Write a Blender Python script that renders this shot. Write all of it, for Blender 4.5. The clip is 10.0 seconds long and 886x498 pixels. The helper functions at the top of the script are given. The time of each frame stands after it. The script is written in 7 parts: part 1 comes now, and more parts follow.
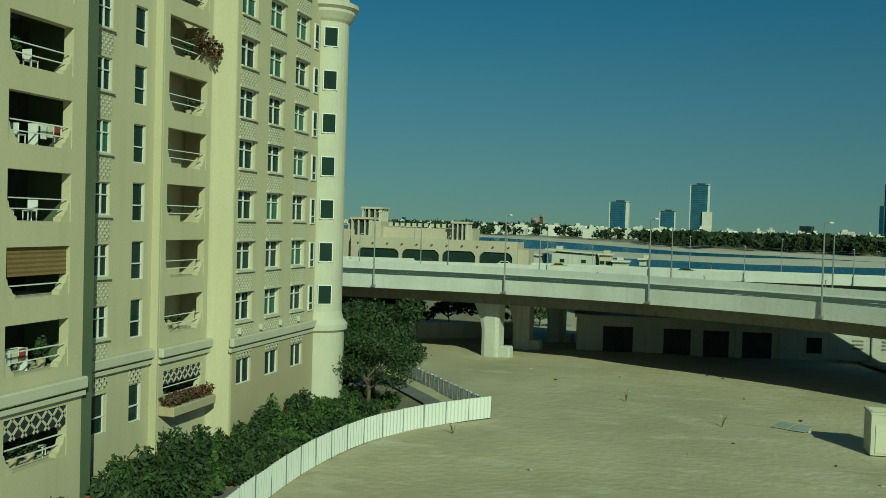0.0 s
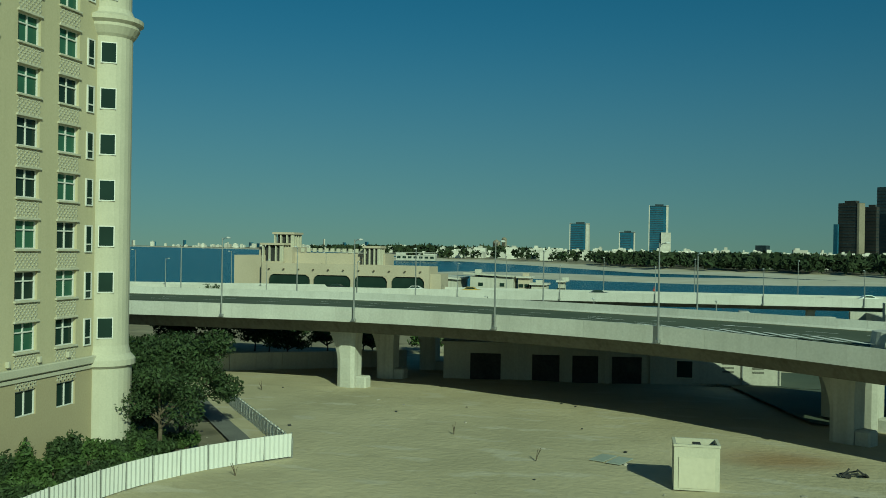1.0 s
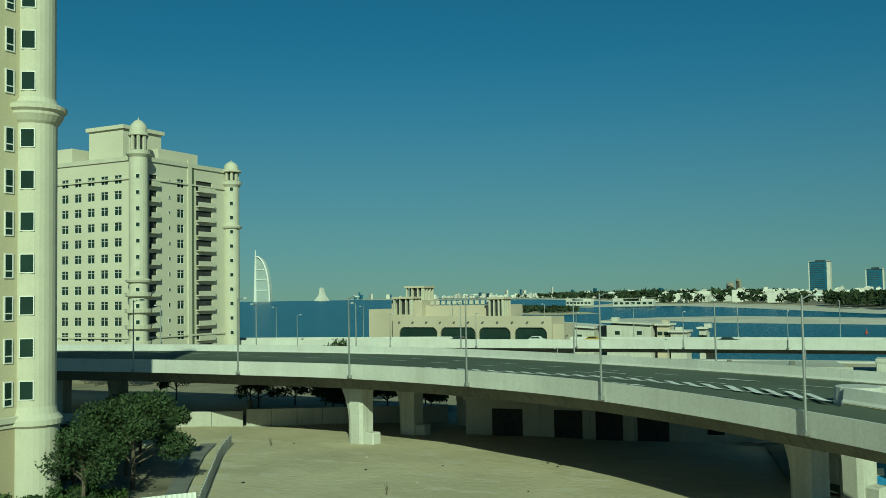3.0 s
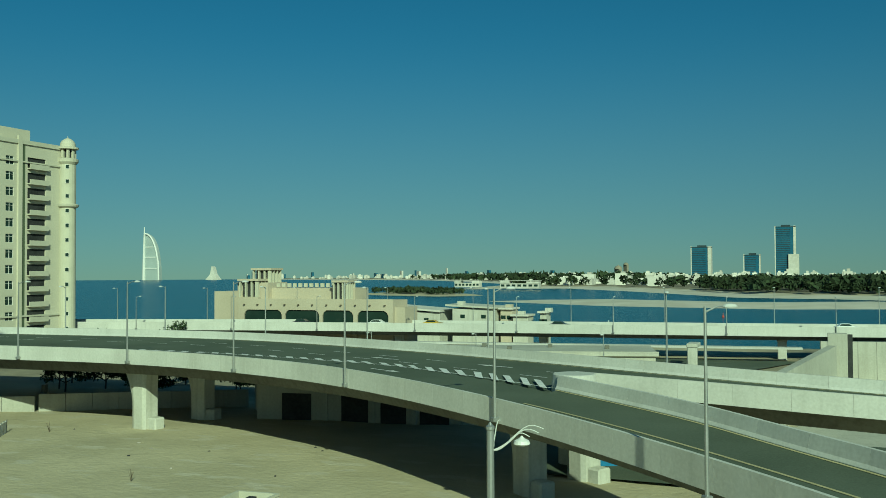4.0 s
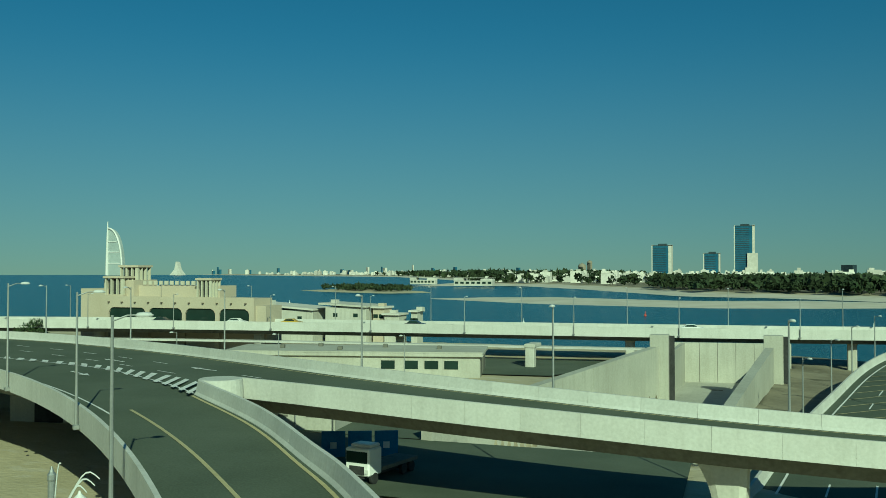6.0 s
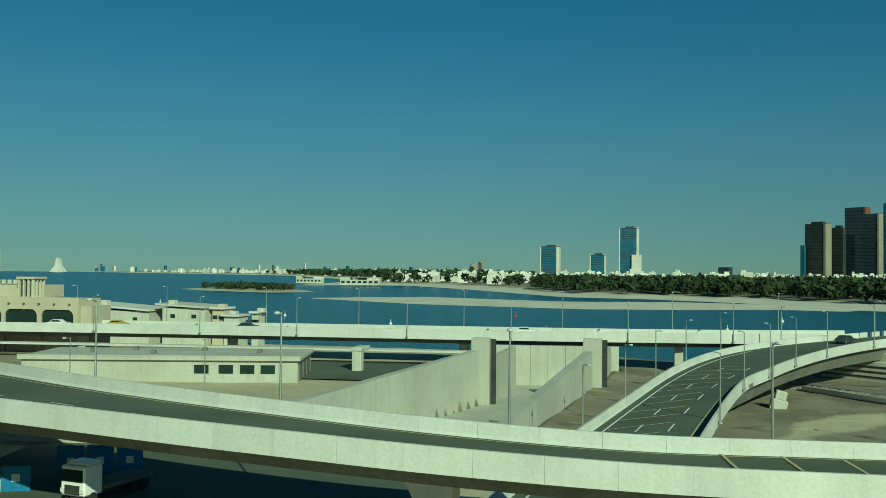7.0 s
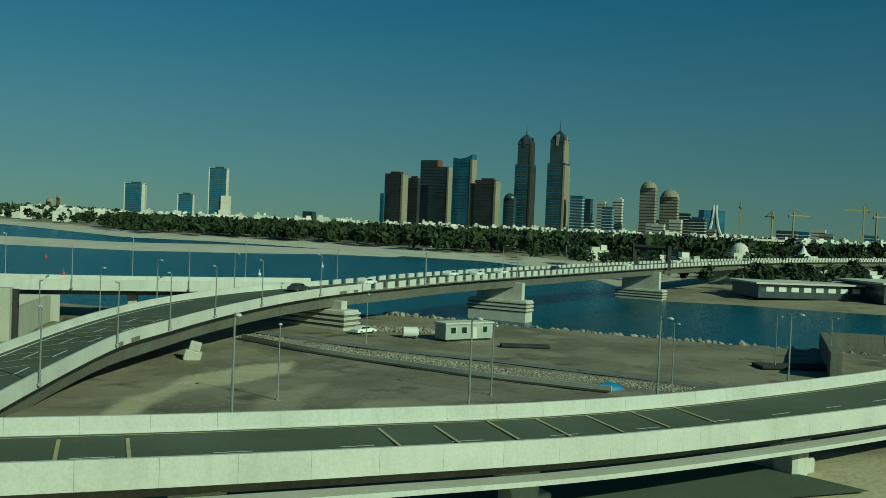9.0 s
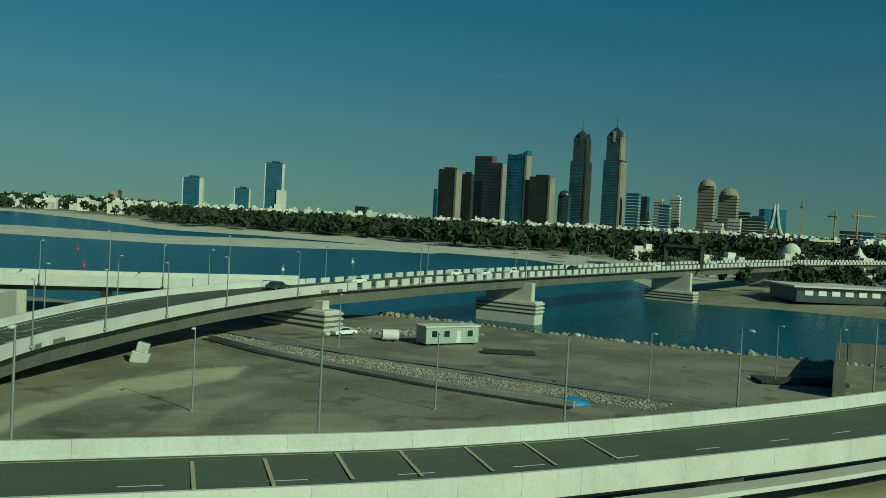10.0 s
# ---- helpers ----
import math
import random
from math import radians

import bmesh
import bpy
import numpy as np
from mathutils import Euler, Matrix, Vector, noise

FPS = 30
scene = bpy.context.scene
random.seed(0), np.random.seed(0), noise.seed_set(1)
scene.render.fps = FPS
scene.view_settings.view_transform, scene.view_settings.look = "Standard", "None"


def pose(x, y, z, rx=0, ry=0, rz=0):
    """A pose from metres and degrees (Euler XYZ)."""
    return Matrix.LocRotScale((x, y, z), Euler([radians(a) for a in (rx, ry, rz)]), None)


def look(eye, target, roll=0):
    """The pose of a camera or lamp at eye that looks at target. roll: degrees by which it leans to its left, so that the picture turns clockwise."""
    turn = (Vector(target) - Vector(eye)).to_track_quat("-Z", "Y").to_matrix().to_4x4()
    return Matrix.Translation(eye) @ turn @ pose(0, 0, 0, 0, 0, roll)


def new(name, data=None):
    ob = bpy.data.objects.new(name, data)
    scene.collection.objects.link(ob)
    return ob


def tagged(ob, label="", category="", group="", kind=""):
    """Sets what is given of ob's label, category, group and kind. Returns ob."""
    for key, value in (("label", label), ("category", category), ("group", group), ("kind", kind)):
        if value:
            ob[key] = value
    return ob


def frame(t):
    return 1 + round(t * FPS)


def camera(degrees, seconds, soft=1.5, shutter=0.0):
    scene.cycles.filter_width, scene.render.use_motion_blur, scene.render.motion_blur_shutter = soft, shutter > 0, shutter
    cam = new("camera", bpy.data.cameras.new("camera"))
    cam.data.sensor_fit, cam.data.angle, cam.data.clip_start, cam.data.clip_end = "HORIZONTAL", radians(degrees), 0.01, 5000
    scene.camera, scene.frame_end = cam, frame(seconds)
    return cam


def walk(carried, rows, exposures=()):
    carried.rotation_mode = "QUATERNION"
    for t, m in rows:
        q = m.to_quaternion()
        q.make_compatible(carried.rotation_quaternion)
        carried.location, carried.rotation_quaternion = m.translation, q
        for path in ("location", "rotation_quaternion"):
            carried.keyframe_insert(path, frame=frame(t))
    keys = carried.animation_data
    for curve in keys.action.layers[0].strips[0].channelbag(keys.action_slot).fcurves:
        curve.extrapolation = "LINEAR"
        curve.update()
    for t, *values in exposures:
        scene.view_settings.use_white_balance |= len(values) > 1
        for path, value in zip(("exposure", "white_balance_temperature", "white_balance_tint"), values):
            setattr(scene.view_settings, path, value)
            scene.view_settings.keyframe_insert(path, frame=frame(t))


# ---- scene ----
cam = camera(50.0, 10.0, soft=0.85)
PATH = [
    (0, (18.538, -2.535, 15.3), (17.999, -0.61, 15.243), 1.7),
    (0.5, (23.65, 1.418, 15.468), (23.168, 3.358, 15.424), 1.4),
    (1, (29.54, 4.751, 15.642), (29.069, 6.695, 15.637), 0.9),
    (1.5, (35.24, 7.447, 15.719), (34.641, 9.354, 15.768), 0.6),
    (2, (40.918, 10.543, 16.028), (40.064, 12.348, 16.138), -0.4),
    (2.2, (43.222, 11.557, 16.113), (42.241, 13.295, 16.241), -0.7),
    (3.3, (56.406, 15.58, 16.515), (55.535, 17.379, 16.593), -0.9),
    (3.5, (58.725, 16.369, 16.647), (57.9, 18.19, 16.715), -0.8),
    (4, (64.633, 18.423, 16.908), (63.901, 20.284, 16.96), -0.3),
    (4.5, (70.394, 20.123, 16.983), (69.698, 21.998, 17.028), -0.2),
    (5, (76.547, 22.35, 17.158), (75.86, 24.228, 17.198), 0.0),
    (5.2, (78.802, 23.484, 17.187), (78.114, 25.361, 17.228), 0.0),
    (6.5, (91.867, 31.933, 17.473), (91.231, 33.829, 17.525), 0.1),
    (7, (97.422, 35.825, 17.773), (96.956, 37.769, 17.817), 0.5),
    (7.5, (104.245, 39.448, 18.18), (104.203, 41.447, 18.194), 2.1),
    (8, (109.89, 41.497, 18.145), (110.167, 43.477, 18.135), 2.3),
    (8.5, (116.344, 43.058, 18.506), (116.715, 45.022, 18.466), 2.5),
    (9, (123.081, 44.596, 19.057), (123.443, 46.562, 18.999), 2.4),
    (9.5, (130.682, 47.917, 19.582), (131.016, 49.888, 19.517), 2.8),
    (10, (137.515, 52.45, 19.78), (137.756, 54.435, 19.708), 3.0),
]
walk(cam, [(t, look(eye, target, roll)) for t, eye, target, roll in PATH],
     exposures=[(0.0, -0.36, 6200, -42.0), (1.5, -0.33, 6030, -42.0), (3.3, -0.06, 6030, -43.0), (6.5, -0.02, 6100, -43.0), (7.5, -0.1, 6120, -43.5), (8.5, -0.33, 6120, -44.5), (10.0, -0.37, 6150, -44.5)])

# ---- world and sun ----
SUN_AZ = (0.56, -0.828)          # towards the sun, seen from above
SUN_EL = 28.0
world = bpy.data.worlds.new("world")
scene.world = world
world.use_nodes = True
wn = world.node_tree.nodes
sky = wn.new("ShaderNodeTexSky")
sky.sky_type = "NISHITA"
sky.sun_disc = False
sky.sun_elevation = radians(SUN_EL)
sky.sun_rotation = math.atan2(SUN_AZ[0], SUN_AZ[1])
sky.air_density, sky.dust_density, sky.ozone_density = 1.1, 0.6, 5.0
wn["Background"].inputs["Strength"].default_value = 0.045
tone = wn.new("ShaderNodeHueSaturation")
# haze: the sky pales towards the horizon and deepens above it
height = wn.new("ShaderNodeSeparateXYZ")
for socket, low, high in (("Saturation", 0.96, 1.20), ("Value", 0.98, 1.31)):
    haze = wn.new("ShaderNodeMapRange")
    haze.interpolation_type = "SMOOTHSTEP"
    haze.inputs["From Min"].default_value, haze.inputs["From Max"].default_value = -0.02, 0.26
    haze.inputs["To Min"].default_value, haze.inputs["To Max"].default_value = low, high
    world.node_tree.links.new(height.outputs["Z"], haze.inputs["Value"])
    world.node_tree.links.new(haze.outputs["Result"], tone.inputs[socket])
world.node_tree.links.new(sky.outputs[0], tone.inputs["Color"])
world.node_tree.links.new(tone.outputs[0], wn["Background"].inputs["Color"])
coord = wn.new("ShaderNodeTexCoord")
lift = wn.new("ShaderNodeVectorMath")
lift.operation = "ADD"
lift.inputs[1].default_value = (0, 0, 0.055)
world.node_tree.links.new(coord.outputs["Generated"], lift.inputs[0])
world.node_tree.links.new(coord.outputs["Generated"], height.inputs[0])
world.node_tree.links.new(lift.outputs[0], sky.inputs["Vector"])
sun_data = bpy.data.lights.new("sun", "SUN")
sun_data.energy, sun_data.angle, sun_data.color = 4.65, radians(0.5), (1.0, 0.905, 0.775)
sun = new("sun", sun_data)
ce = math.cos(radians(SUN_EL))
sun.matrix_world = look((SUN_AZ[0] * ce * 100, SUN_AZ[1] * ce * 100, math.sin(radians(SUN_EL)) * 100), (0, 0, 0))

# ---- materials ----


def material(name, c1, c2, rough=0.8, scale=0.4, fine=6.0, bump=0.15, metallic=0.0, spec=0.3, island=0.0, rnd=0.0, dist=0.05, streak=0.0):
    """Two base colours mixed by coarse and fine noise, with relief; rnd varies brightness from object to object."""
    m = bpy.data.materials.new(name)
    m.use_nodes = True
    nt = m.node_tree
    n, ln = nt.nodes, nt.links
    p = n["Principled BSDF"]
    p.inputs["Roughness"].default_value = rough
    p.inputs["Metallic"].default_value = metallic
    p.inputs["Specular IOR Level"].default_value = spec
    geo = n.new("ShaderNodeNewGeometry")
    a = n.new("ShaderNodeTexNoise")
    a.inputs["Scale"].default_value, a.inputs["Detail"].default_value = scale, 5.0
    b = n.new("ShaderNodeTexNoise")
    b.inputs["Scale"].default_value, b.inputs["Detail"].default_value = fine, 4.0
    for t in (a, b):
        ln.new(geo.outputs["Position"], t.inputs["Vector"])
    add = n.new("ShaderNodeMath")
    add.operation = "MULTIPLY_ADD"
    add.inputs[1].default_value = 0.45
    ln.new(b.outputs["Fac"], add.inputs[0])
    mul = n.new("ShaderNodeMath")
    mul.operation = "MULTIPLY"
    mul.inputs[1].default_value = 0.55
    ln.new(a.outputs["Fac"], mul.inputs[0])
    ln.new(mul.outputs[0], add.inputs[2])
    ramp = n.new("ShaderNodeMapRange")
    ramp.inputs["From Min"].default_value, ramp.inputs["From Max"].default_value = 0.36, 0.64
    ln.new(add.outputs[0], ramp.inputs["Value"])
    mix = n.new("ShaderNodeMix")
    mix.data_type = "RGBA"
    mix.inputs["A"].default_value, mix.inputs["B"].default_value = (*c1, 1), (*c2, 1)
    ln.new(ramp.outputs["Result"], mix.inputs["Factor"])
    out = mix.outputs["Result"]
    if rnd or island:
        hsv = n.new("ShaderNodeHueSaturation")
        var = n.new("ShaderNodeMapRange")
        k = rnd or island
        var.inputs["To Min"].default_value, var.inputs["To Max"].default_value = 1 - k, 1 + k
        if rnd:
            ln.new(n.new("ShaderNodeObjectInfo").outputs["Random"], var.inputs["Value"])
        else:
            ln.new(geo.outputs["Random Per Island"], var.inputs["Value"])
        ln.new(var.outputs["Result"], hsv.inputs["Value"])
        ln.new(out, hsv.inputs["Color"])
        out = hsv.outputs["Color"]
    if streak:
        # rain streaks: noise drawn out along the vertical
        mp = n.new("ShaderNodeMapping")
        mp.inputs["Scale"].default_value = (1.6, 1.6, 0.12)
        ln.new(geo.outputs["Position"], mp.inputs["Vector"])
        st = n.new("ShaderNodeTexNoise")
        st.inputs["Scale"].default_value, st.inputs["Detail"].default_value = 1.0, 6.0
        ln.new(mp.outputs["Vector"], st.inputs["Vector"])
        sr = n.new("ShaderNodeMapRange")
        sr.inputs["From Min"].default_value, sr.inputs["From Max"].default_value = 0.5, 0.78
        sr.inputs["To Max"].default_value = streak
        ln.new(st.outputs["Fac"], sr.inputs["Value"])
        sm = n.new("ShaderNodeMix")
        sm.data_type = "RGBA"
        sm.inputs["B"].default_value = (c1[0] * 0.45, c1[1] * 0.43, c1[2] * 0.38, 1)
        ln.new(out, sm.inputs["A"])
        ln.new(sr.outputs["Result"], sm.inputs["Factor"])
        out = sm.outputs["Result"]
    ln.new(out, p.inputs["Base Color"])
    if bump:
        bp = n.new("ShaderNodeBump")
        bp.inputs["Strength"].default_value, bp.inputs["Distance"].default_value = bump, dist
        ln.new(b.outputs["Fac"], bp.inputs["Height"])
        ln.new(bp.outputs["Normal"], p.inputs["Normal"])
    return m


M_BARRIER = material("barrier_concrete", (0.450, 0.446, 0.406), (0.556, 0.552, 0.510), 0.75, 0.25, 5.0, 0.2, rnd=0.04, streak=0.16)
# Shade under the decks is put into this colour, darker than M_PIER.
M_GIRDER = material("shaded_girder_concrete", (0.118, 0.115, 0.095), (0.174, 0.170, 0.142), 0.85, 0.2, 3.0, 0.25, streak=0.5)
M_PIER = material("pier_concrete", (0.427, 0.418, 0.359), (0.529, 0.521, 0.461), 0.8, 0.3, 4.0, 0.25, streak=0.35)
M_WALL = material("retaining_concrete", (0.350, 0.341, 0.289), (0.445, 0.436, 0.374), 0.85, 0.15, 4.0, 0.2, rnd=0.05, streak=0.25)
M_ASPHALT = material("asphalt", (0.074, 0.088, 0.064), (0.114, 0.131, 0.099), 0.9, 0.12, 9.0, 0.3, spec=0.15, dist=0.02)
M_WHITEPAINT = material("road_paint_white", (0.55, 0.55, 0.52), (0.78, 0.78, 0.74), 0.6, 1.5, 12.0, 0.1)
M_YELLOWPAINT = material("road_paint_yellow", (0.379, 0.332, 0.174), (0.474, 0.419, 0.237), 0.6, 1.5, 12.0, 0.1)
M_RENDER = material("beige_render", (0.455, 0.412, 0.277), (0.518, 0.470, 0.325), 0.9, 0.12, 8.0, 0.15, streak=0.12)
M_PODIUM = material("tan_render", (0.371, 0.316, 0.205), (0.427, 0.371, 0.245), 0.9, 0.2, 8.0, 0.15)
M_TRIM = material("cream_trim", (0.450, 0.431, 0.340), (0.521, 0.498, 0.399), 0.8, 0.5, 8.0, 0.1)
M_WHITE = material("white_metal", (0.600, 0.600, 0.569), (0.664, 0.664, 0.632), 0.45, 0.6, 9.0, 0.05)
M_GREENCLAD = material("dark_green_render", (0.079, 0.103, 0.063), (0.111, 0.134, 0.079), 0.8, 0.4, 8.0, 0.1)
M_CREAM = material("cream_render", (0.490, 0.462, 0.363), (0.569, 0.537, 0.427), 0.9, 0.08, 3.0, 0.1)
M_SANDSTONE = material("sandstone_render", (0.411, 0.359, 0.273), (0.498, 0.438, 0.340), 0.9, 0.1, 3.0, 0.15)
# Near-black for dark things, and for shade painted inside recesses and openings.
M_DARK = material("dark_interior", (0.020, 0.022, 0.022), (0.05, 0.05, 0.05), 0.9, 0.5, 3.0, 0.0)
M_STEEL = material("galvanised_steel", (0.284, 0.292, 0.284), (0.363, 0.371, 0.363), 0.45, 1.0, 12.0, 0.05, metallic=0.6, spec=0.5)
M_LAMPHEAD = material("lamp_housing", (0.490, 0.498, 0.474), (0.569, 0.577, 0.553), 0.4, 1.0, 12.0, 0.05)
M_BARK = material("bark", (0.079, 0.063, 0.043), (0.134, 0.111, 0.079), 0.95, 1.5, 10.0, 0.5)
M_LEAF = material("leaves_dark", (0.021, 0.036, 0.013), (0.049, 0.074, 0.025), 0.7, 0.8, 3.0, 0.0, island=0.35)
M_LEAF2 = material("leaves_bright", (0.033, 0.058, 0.014), (0.075, 0.115, 0.032), 0.7, 0.8, 3.0, 0.0, island=0.35)
M_FLOWER = material("red_bracts", (0.126, 0.032, 0.025), (0.213, 0.052, 0.043), 0.7, 0.8, 3.0, 0.0, island=0.3)
M_DRYLEAF = material("dry_bracts", (0.059, 0.047, 0.022), (0.126, 0.059, 0.038), 0.8, 0.8, 3.0, 0.0, island=0.35)
M_BLIND = material("brown_blind", (0.158, 0.107, 0.043), (0.213, 0.146, 0.063), 0.85, 0.6, 9.0, 0.1)
M_SAIL = material("white_glass_sail", (0.316, 0.363, 0.356), (0.411, 0.458, 0.442), 0.4, 0.02, 0.2, 0.0)
M_FARLEAF = material("far_foliage", (0.017, 0.030, 0.013), (0.043, 0.059, 0.025), 0.85, 0.02, 0.2, 0.0, island=0.35)
M_ROCK = material("rock_armour", (0.174, 0.158, 0.134), (0.332, 0.308, 0.261), 0.9, 0.4, 3.0, 0.4, island=0.35)
M_PAVE = material("grey_paving", (0.134, 0.134, 0.126), (0.190, 0.190, 0.174), 0.9, 0.4, 6.0, 0.2)
M_GRASS = material("planting_soil", (0.036, 0.047, 0.022), (0.071, 0.079, 0.040), 0.95, 0.6, 6.0, 0.4)
M_BLUE = material("blue_sheet", (0.024, 0.126, 0.269), (0.047, 0.190, 0.363), 0.5, 0.6, 5.0, 0.1)
M_TOWER_BLUE = material("tower_blue_glass", (0.02, 0.075, 0.135), (0.05, 0.14, 0.21), 0.25, 0.03, 0.3, 0.0, spec=0.3)
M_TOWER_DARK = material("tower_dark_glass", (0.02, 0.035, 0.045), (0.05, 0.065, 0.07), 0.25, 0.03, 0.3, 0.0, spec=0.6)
# Brown bodies and tan flanks also carry the towers' shaded and sunlit sides.
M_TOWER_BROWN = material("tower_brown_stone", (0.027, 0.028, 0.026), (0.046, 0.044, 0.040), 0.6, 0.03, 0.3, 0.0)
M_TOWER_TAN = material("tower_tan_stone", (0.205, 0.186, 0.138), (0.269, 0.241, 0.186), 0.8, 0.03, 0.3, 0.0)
M_TOWER_RED = material("tower_red_stone", (0.118, 0.051, 0.036), (0.166, 0.071, 0.051), 0.7, 0.03, 0.3, 0.0)
M_SLAB = material("blue_slab_glass", (0.022, 0.080, 0.14), (0.045, 0.13, 0.20), 0.55, 0.03, 0.3, 0.0, spec=0.08)
M_CITY = material("city_white", (0.487, 0.469, 0.407), (0.655, 0.637, 0.576), 0.9, 0.02, 0.2, 0.0, island=0.25)
M_GREYMETAL = material("grey_green_cladding", (0.284, 0.316, 0.284), (0.363, 0.395, 0.356), 0.6, 0.4, 5.0, 0.1)
M_RUBBER = material("tyre_rubber", (0.02, 0.02, 0.02), (0.035, 0.035, 0.035), 0.8, 2.0, 10.0, 0.1)
M_CARWHITE = material("car_paint_white", (0.72, 0.72, 0.70), (0.78, 0.78, 0.76), 0.25, 1.0, 8.0, 0.0, spec=0.6)
M_CARDARK = material("car_paint_dark", (0.03, 0.035, 0.04), (0.05, 0.055, 0.06), 0.25, 1.0, 8.0, 0.0, spec=0.6)
M_CARYELLOW = material("car_paint_yellow", (0.435, 0.284, 0.040), (0.490, 0.332, 0.063), 0.3, 1.0, 8.0, 0.0, spec=0.6)
M_RED = material("red_float", (0.356, 0.047, 0.032), (0.435, 0.079, 0.055), 0.6, 1.0, 8.0, 0.0)
M_CRANE = material("crane_paint", (0.237, 0.190, 0.079), (0.300, 0.245, 0.111), 0.6, 0.1, 1.0, 0.0)
M_SOIL = material("dark_soil", (0.126, 0.111, 0.079), (0.190, 0.166, 0.118), 0.95, 0.3, 5.0, 0.4)


def glass_material(name, tint):
    m = bpy.data.materials.new(name)
    m.use_nodes = True
    p = m.node_tree.nodes["Principled BSDF"]
    no = m.node_tree.nodes.new("ShaderNodeTexNoise")
    no.inputs["Scale"].default_value = 0.35
    mx = m.node_tree.nodes.new("ShaderNodeMix")
    mx.data_type = "RGBA"
    mx.inputs["A"].default_value = (*tint, 1)
    mx.inputs["B"].default_value = (tint[0] * 2.2, tint[1] * 2.2, tint[2] * 2.2, 1)
    g = m.node_tree.nodes.new("ShaderNodeNewGeometry")
    m.node_tree.links.new(g.outputs["Position"], no.inputs["Vector"])
    m.node_tree.links.new(no.outputs["Fac"], mx.inputs["Factor"])
    m.node_tree.links.new(mx.outputs["Result"], p.inputs["Base Color"])
    p.inputs["Roughness"].default_value = 0.06
    p.inputs["Specular IOR Level"].default_value = 0.14
    return m


M_PANE = glass_material("window_glass", (0.012, 0.022, 0.018))
M_PANEGREEN = glass_material("curtained_glass", (0.03, 0.07, 0.045))


def ground_material():
    """Sand, darker worked soil and beach, mixed by the soil value stored on the sheet, with tracks and stains."""
    m = bpy.data.materials.new("ground_sand")
    m.use_nodes = True
    n, ln = m.node_tree.nodes, m.node_tree.links
    p = n["Principled BSDF"]
    p.inputs["Roughness"].default_value = 0.95
    p.inputs["Specular IOR Level"].default_value = 0.15
    geo = n.new("ShaderNodeNewGeometry")

    def noise_of(scale, detail=5.0, stretch=None):
        t = n.new("ShaderNodeTexNoise")
        t.inputs["Scale"].default_value, t.inputs["Detail"].default_value = scale, detail
        if stretch:
            mp = n.new("ShaderNodeMapping")
            mp.inputs["Scale"].default_value = stretch
            mp.inputs["Rotation"].default_value = (0, 0, radians(-25))
            ln.new(geo.outputs["Position"], mp.inputs["Vector"])
            ln.new(mp.outputs["Vector"], t.inputs["Vector"])
        else:
            ln.new(geo.outputs["Position"], t.inputs["Vector"])
        return t.outputs["Fac"]

    def mix(fac, a, b, lo=0.0, hi=1.0):
        r = n.new("ShaderNodeMapRange")
        r.inputs["From Min"].default_value, r.inputs["From Max"].default_value = lo, hi
        ln.new(fac, r.inputs["Value"])
        x = n.new("ShaderNodeMix")
        x.data_type = "RGBA"
        for key, v in (("A", a), ("B", b)):
            if isinstance(v, tuple):
                x.inputs[key].default_value = (*v, 1)
            else:
                ln.new(v, x.inputs[key])
        ln.new(r.outputs["Result"], x.inputs["Factor"])
        return x.outputs["Result"]

    sand = mix(noise_of(0.09), (0.395, 0.352, 0.237), (0.482, 0.427, 0.292), 0.35, 0.65)
    sand = mix(noise_of(0.5, 6.0, (0.6, 1.2, 1.0)), sand, (0.340, 0.304, 0.209), 0.55, 0.85)
    sand = mix(noise_of(3.0, 4.0), sand, (0.442, 0.403, 0.304), 0.55, 0.95)
    soil = mix(noise_of(0.06), (0.147, 0.133, 0.096), (0.259, 0.232, 0.169), 0.35, 0.65)
    soil = mix(noise_of(1.2, 6.0), soil, (0.277, 0.250, 0.183), 0.5, 0.95)
    sand = mix(noise_of(0.32, 8.0, (0.6, 1.2, 1.0)), sand, (0.474, 0.431, 0.324), 0.57, 0.63)
    sand = mix(noise_of(9.0, 3.0), sand, (0.261, 0.233, 0.166), 0.62, 0.8)
    soil = mix(noise_of(0.11, 7.0), soil, (0.259, 0.236, 0.174), 0.56, 0.66)
    soil = mix(noise_of(0.16, 3.0), soil, (0.112, 0.103, 0.073), 0.58, 0.70)
    at = n.new("ShaderNodeAttribute")
    at.attribute_name = "soil"
    col = mix(at.outputs["Fac"], sand, soil)
    beach = n.new("ShaderNodeAttribute")
    beach.attribute_name = "beach"
    col = mix(beach.outputs["Fac"], col, mix(noise_of(0.05), (0.474, 0.442, 0.363), (0.569, 0.537, 0.458), 0.35, 0.65))
    rust = n.new("ShaderNodeAttribute")
    rust.attribute_name = "rust"
    col = mix(rust.outputs["Fac"], col, (0.269, 0.166, 0.079))
    ln.new(col, p.inputs["Base Color"])
    bp = n.new("ShaderNodeBump")
    bp.inputs["Strength"].default_value, bp.inputs["Distance"].default_value = 0.6, 0.16
    ln.new(noise_of(1.6, 10.0), bp.inputs["Height"])
    ln.new(bp.outputs["Normal"], p.inputs["Normal"])
    return m


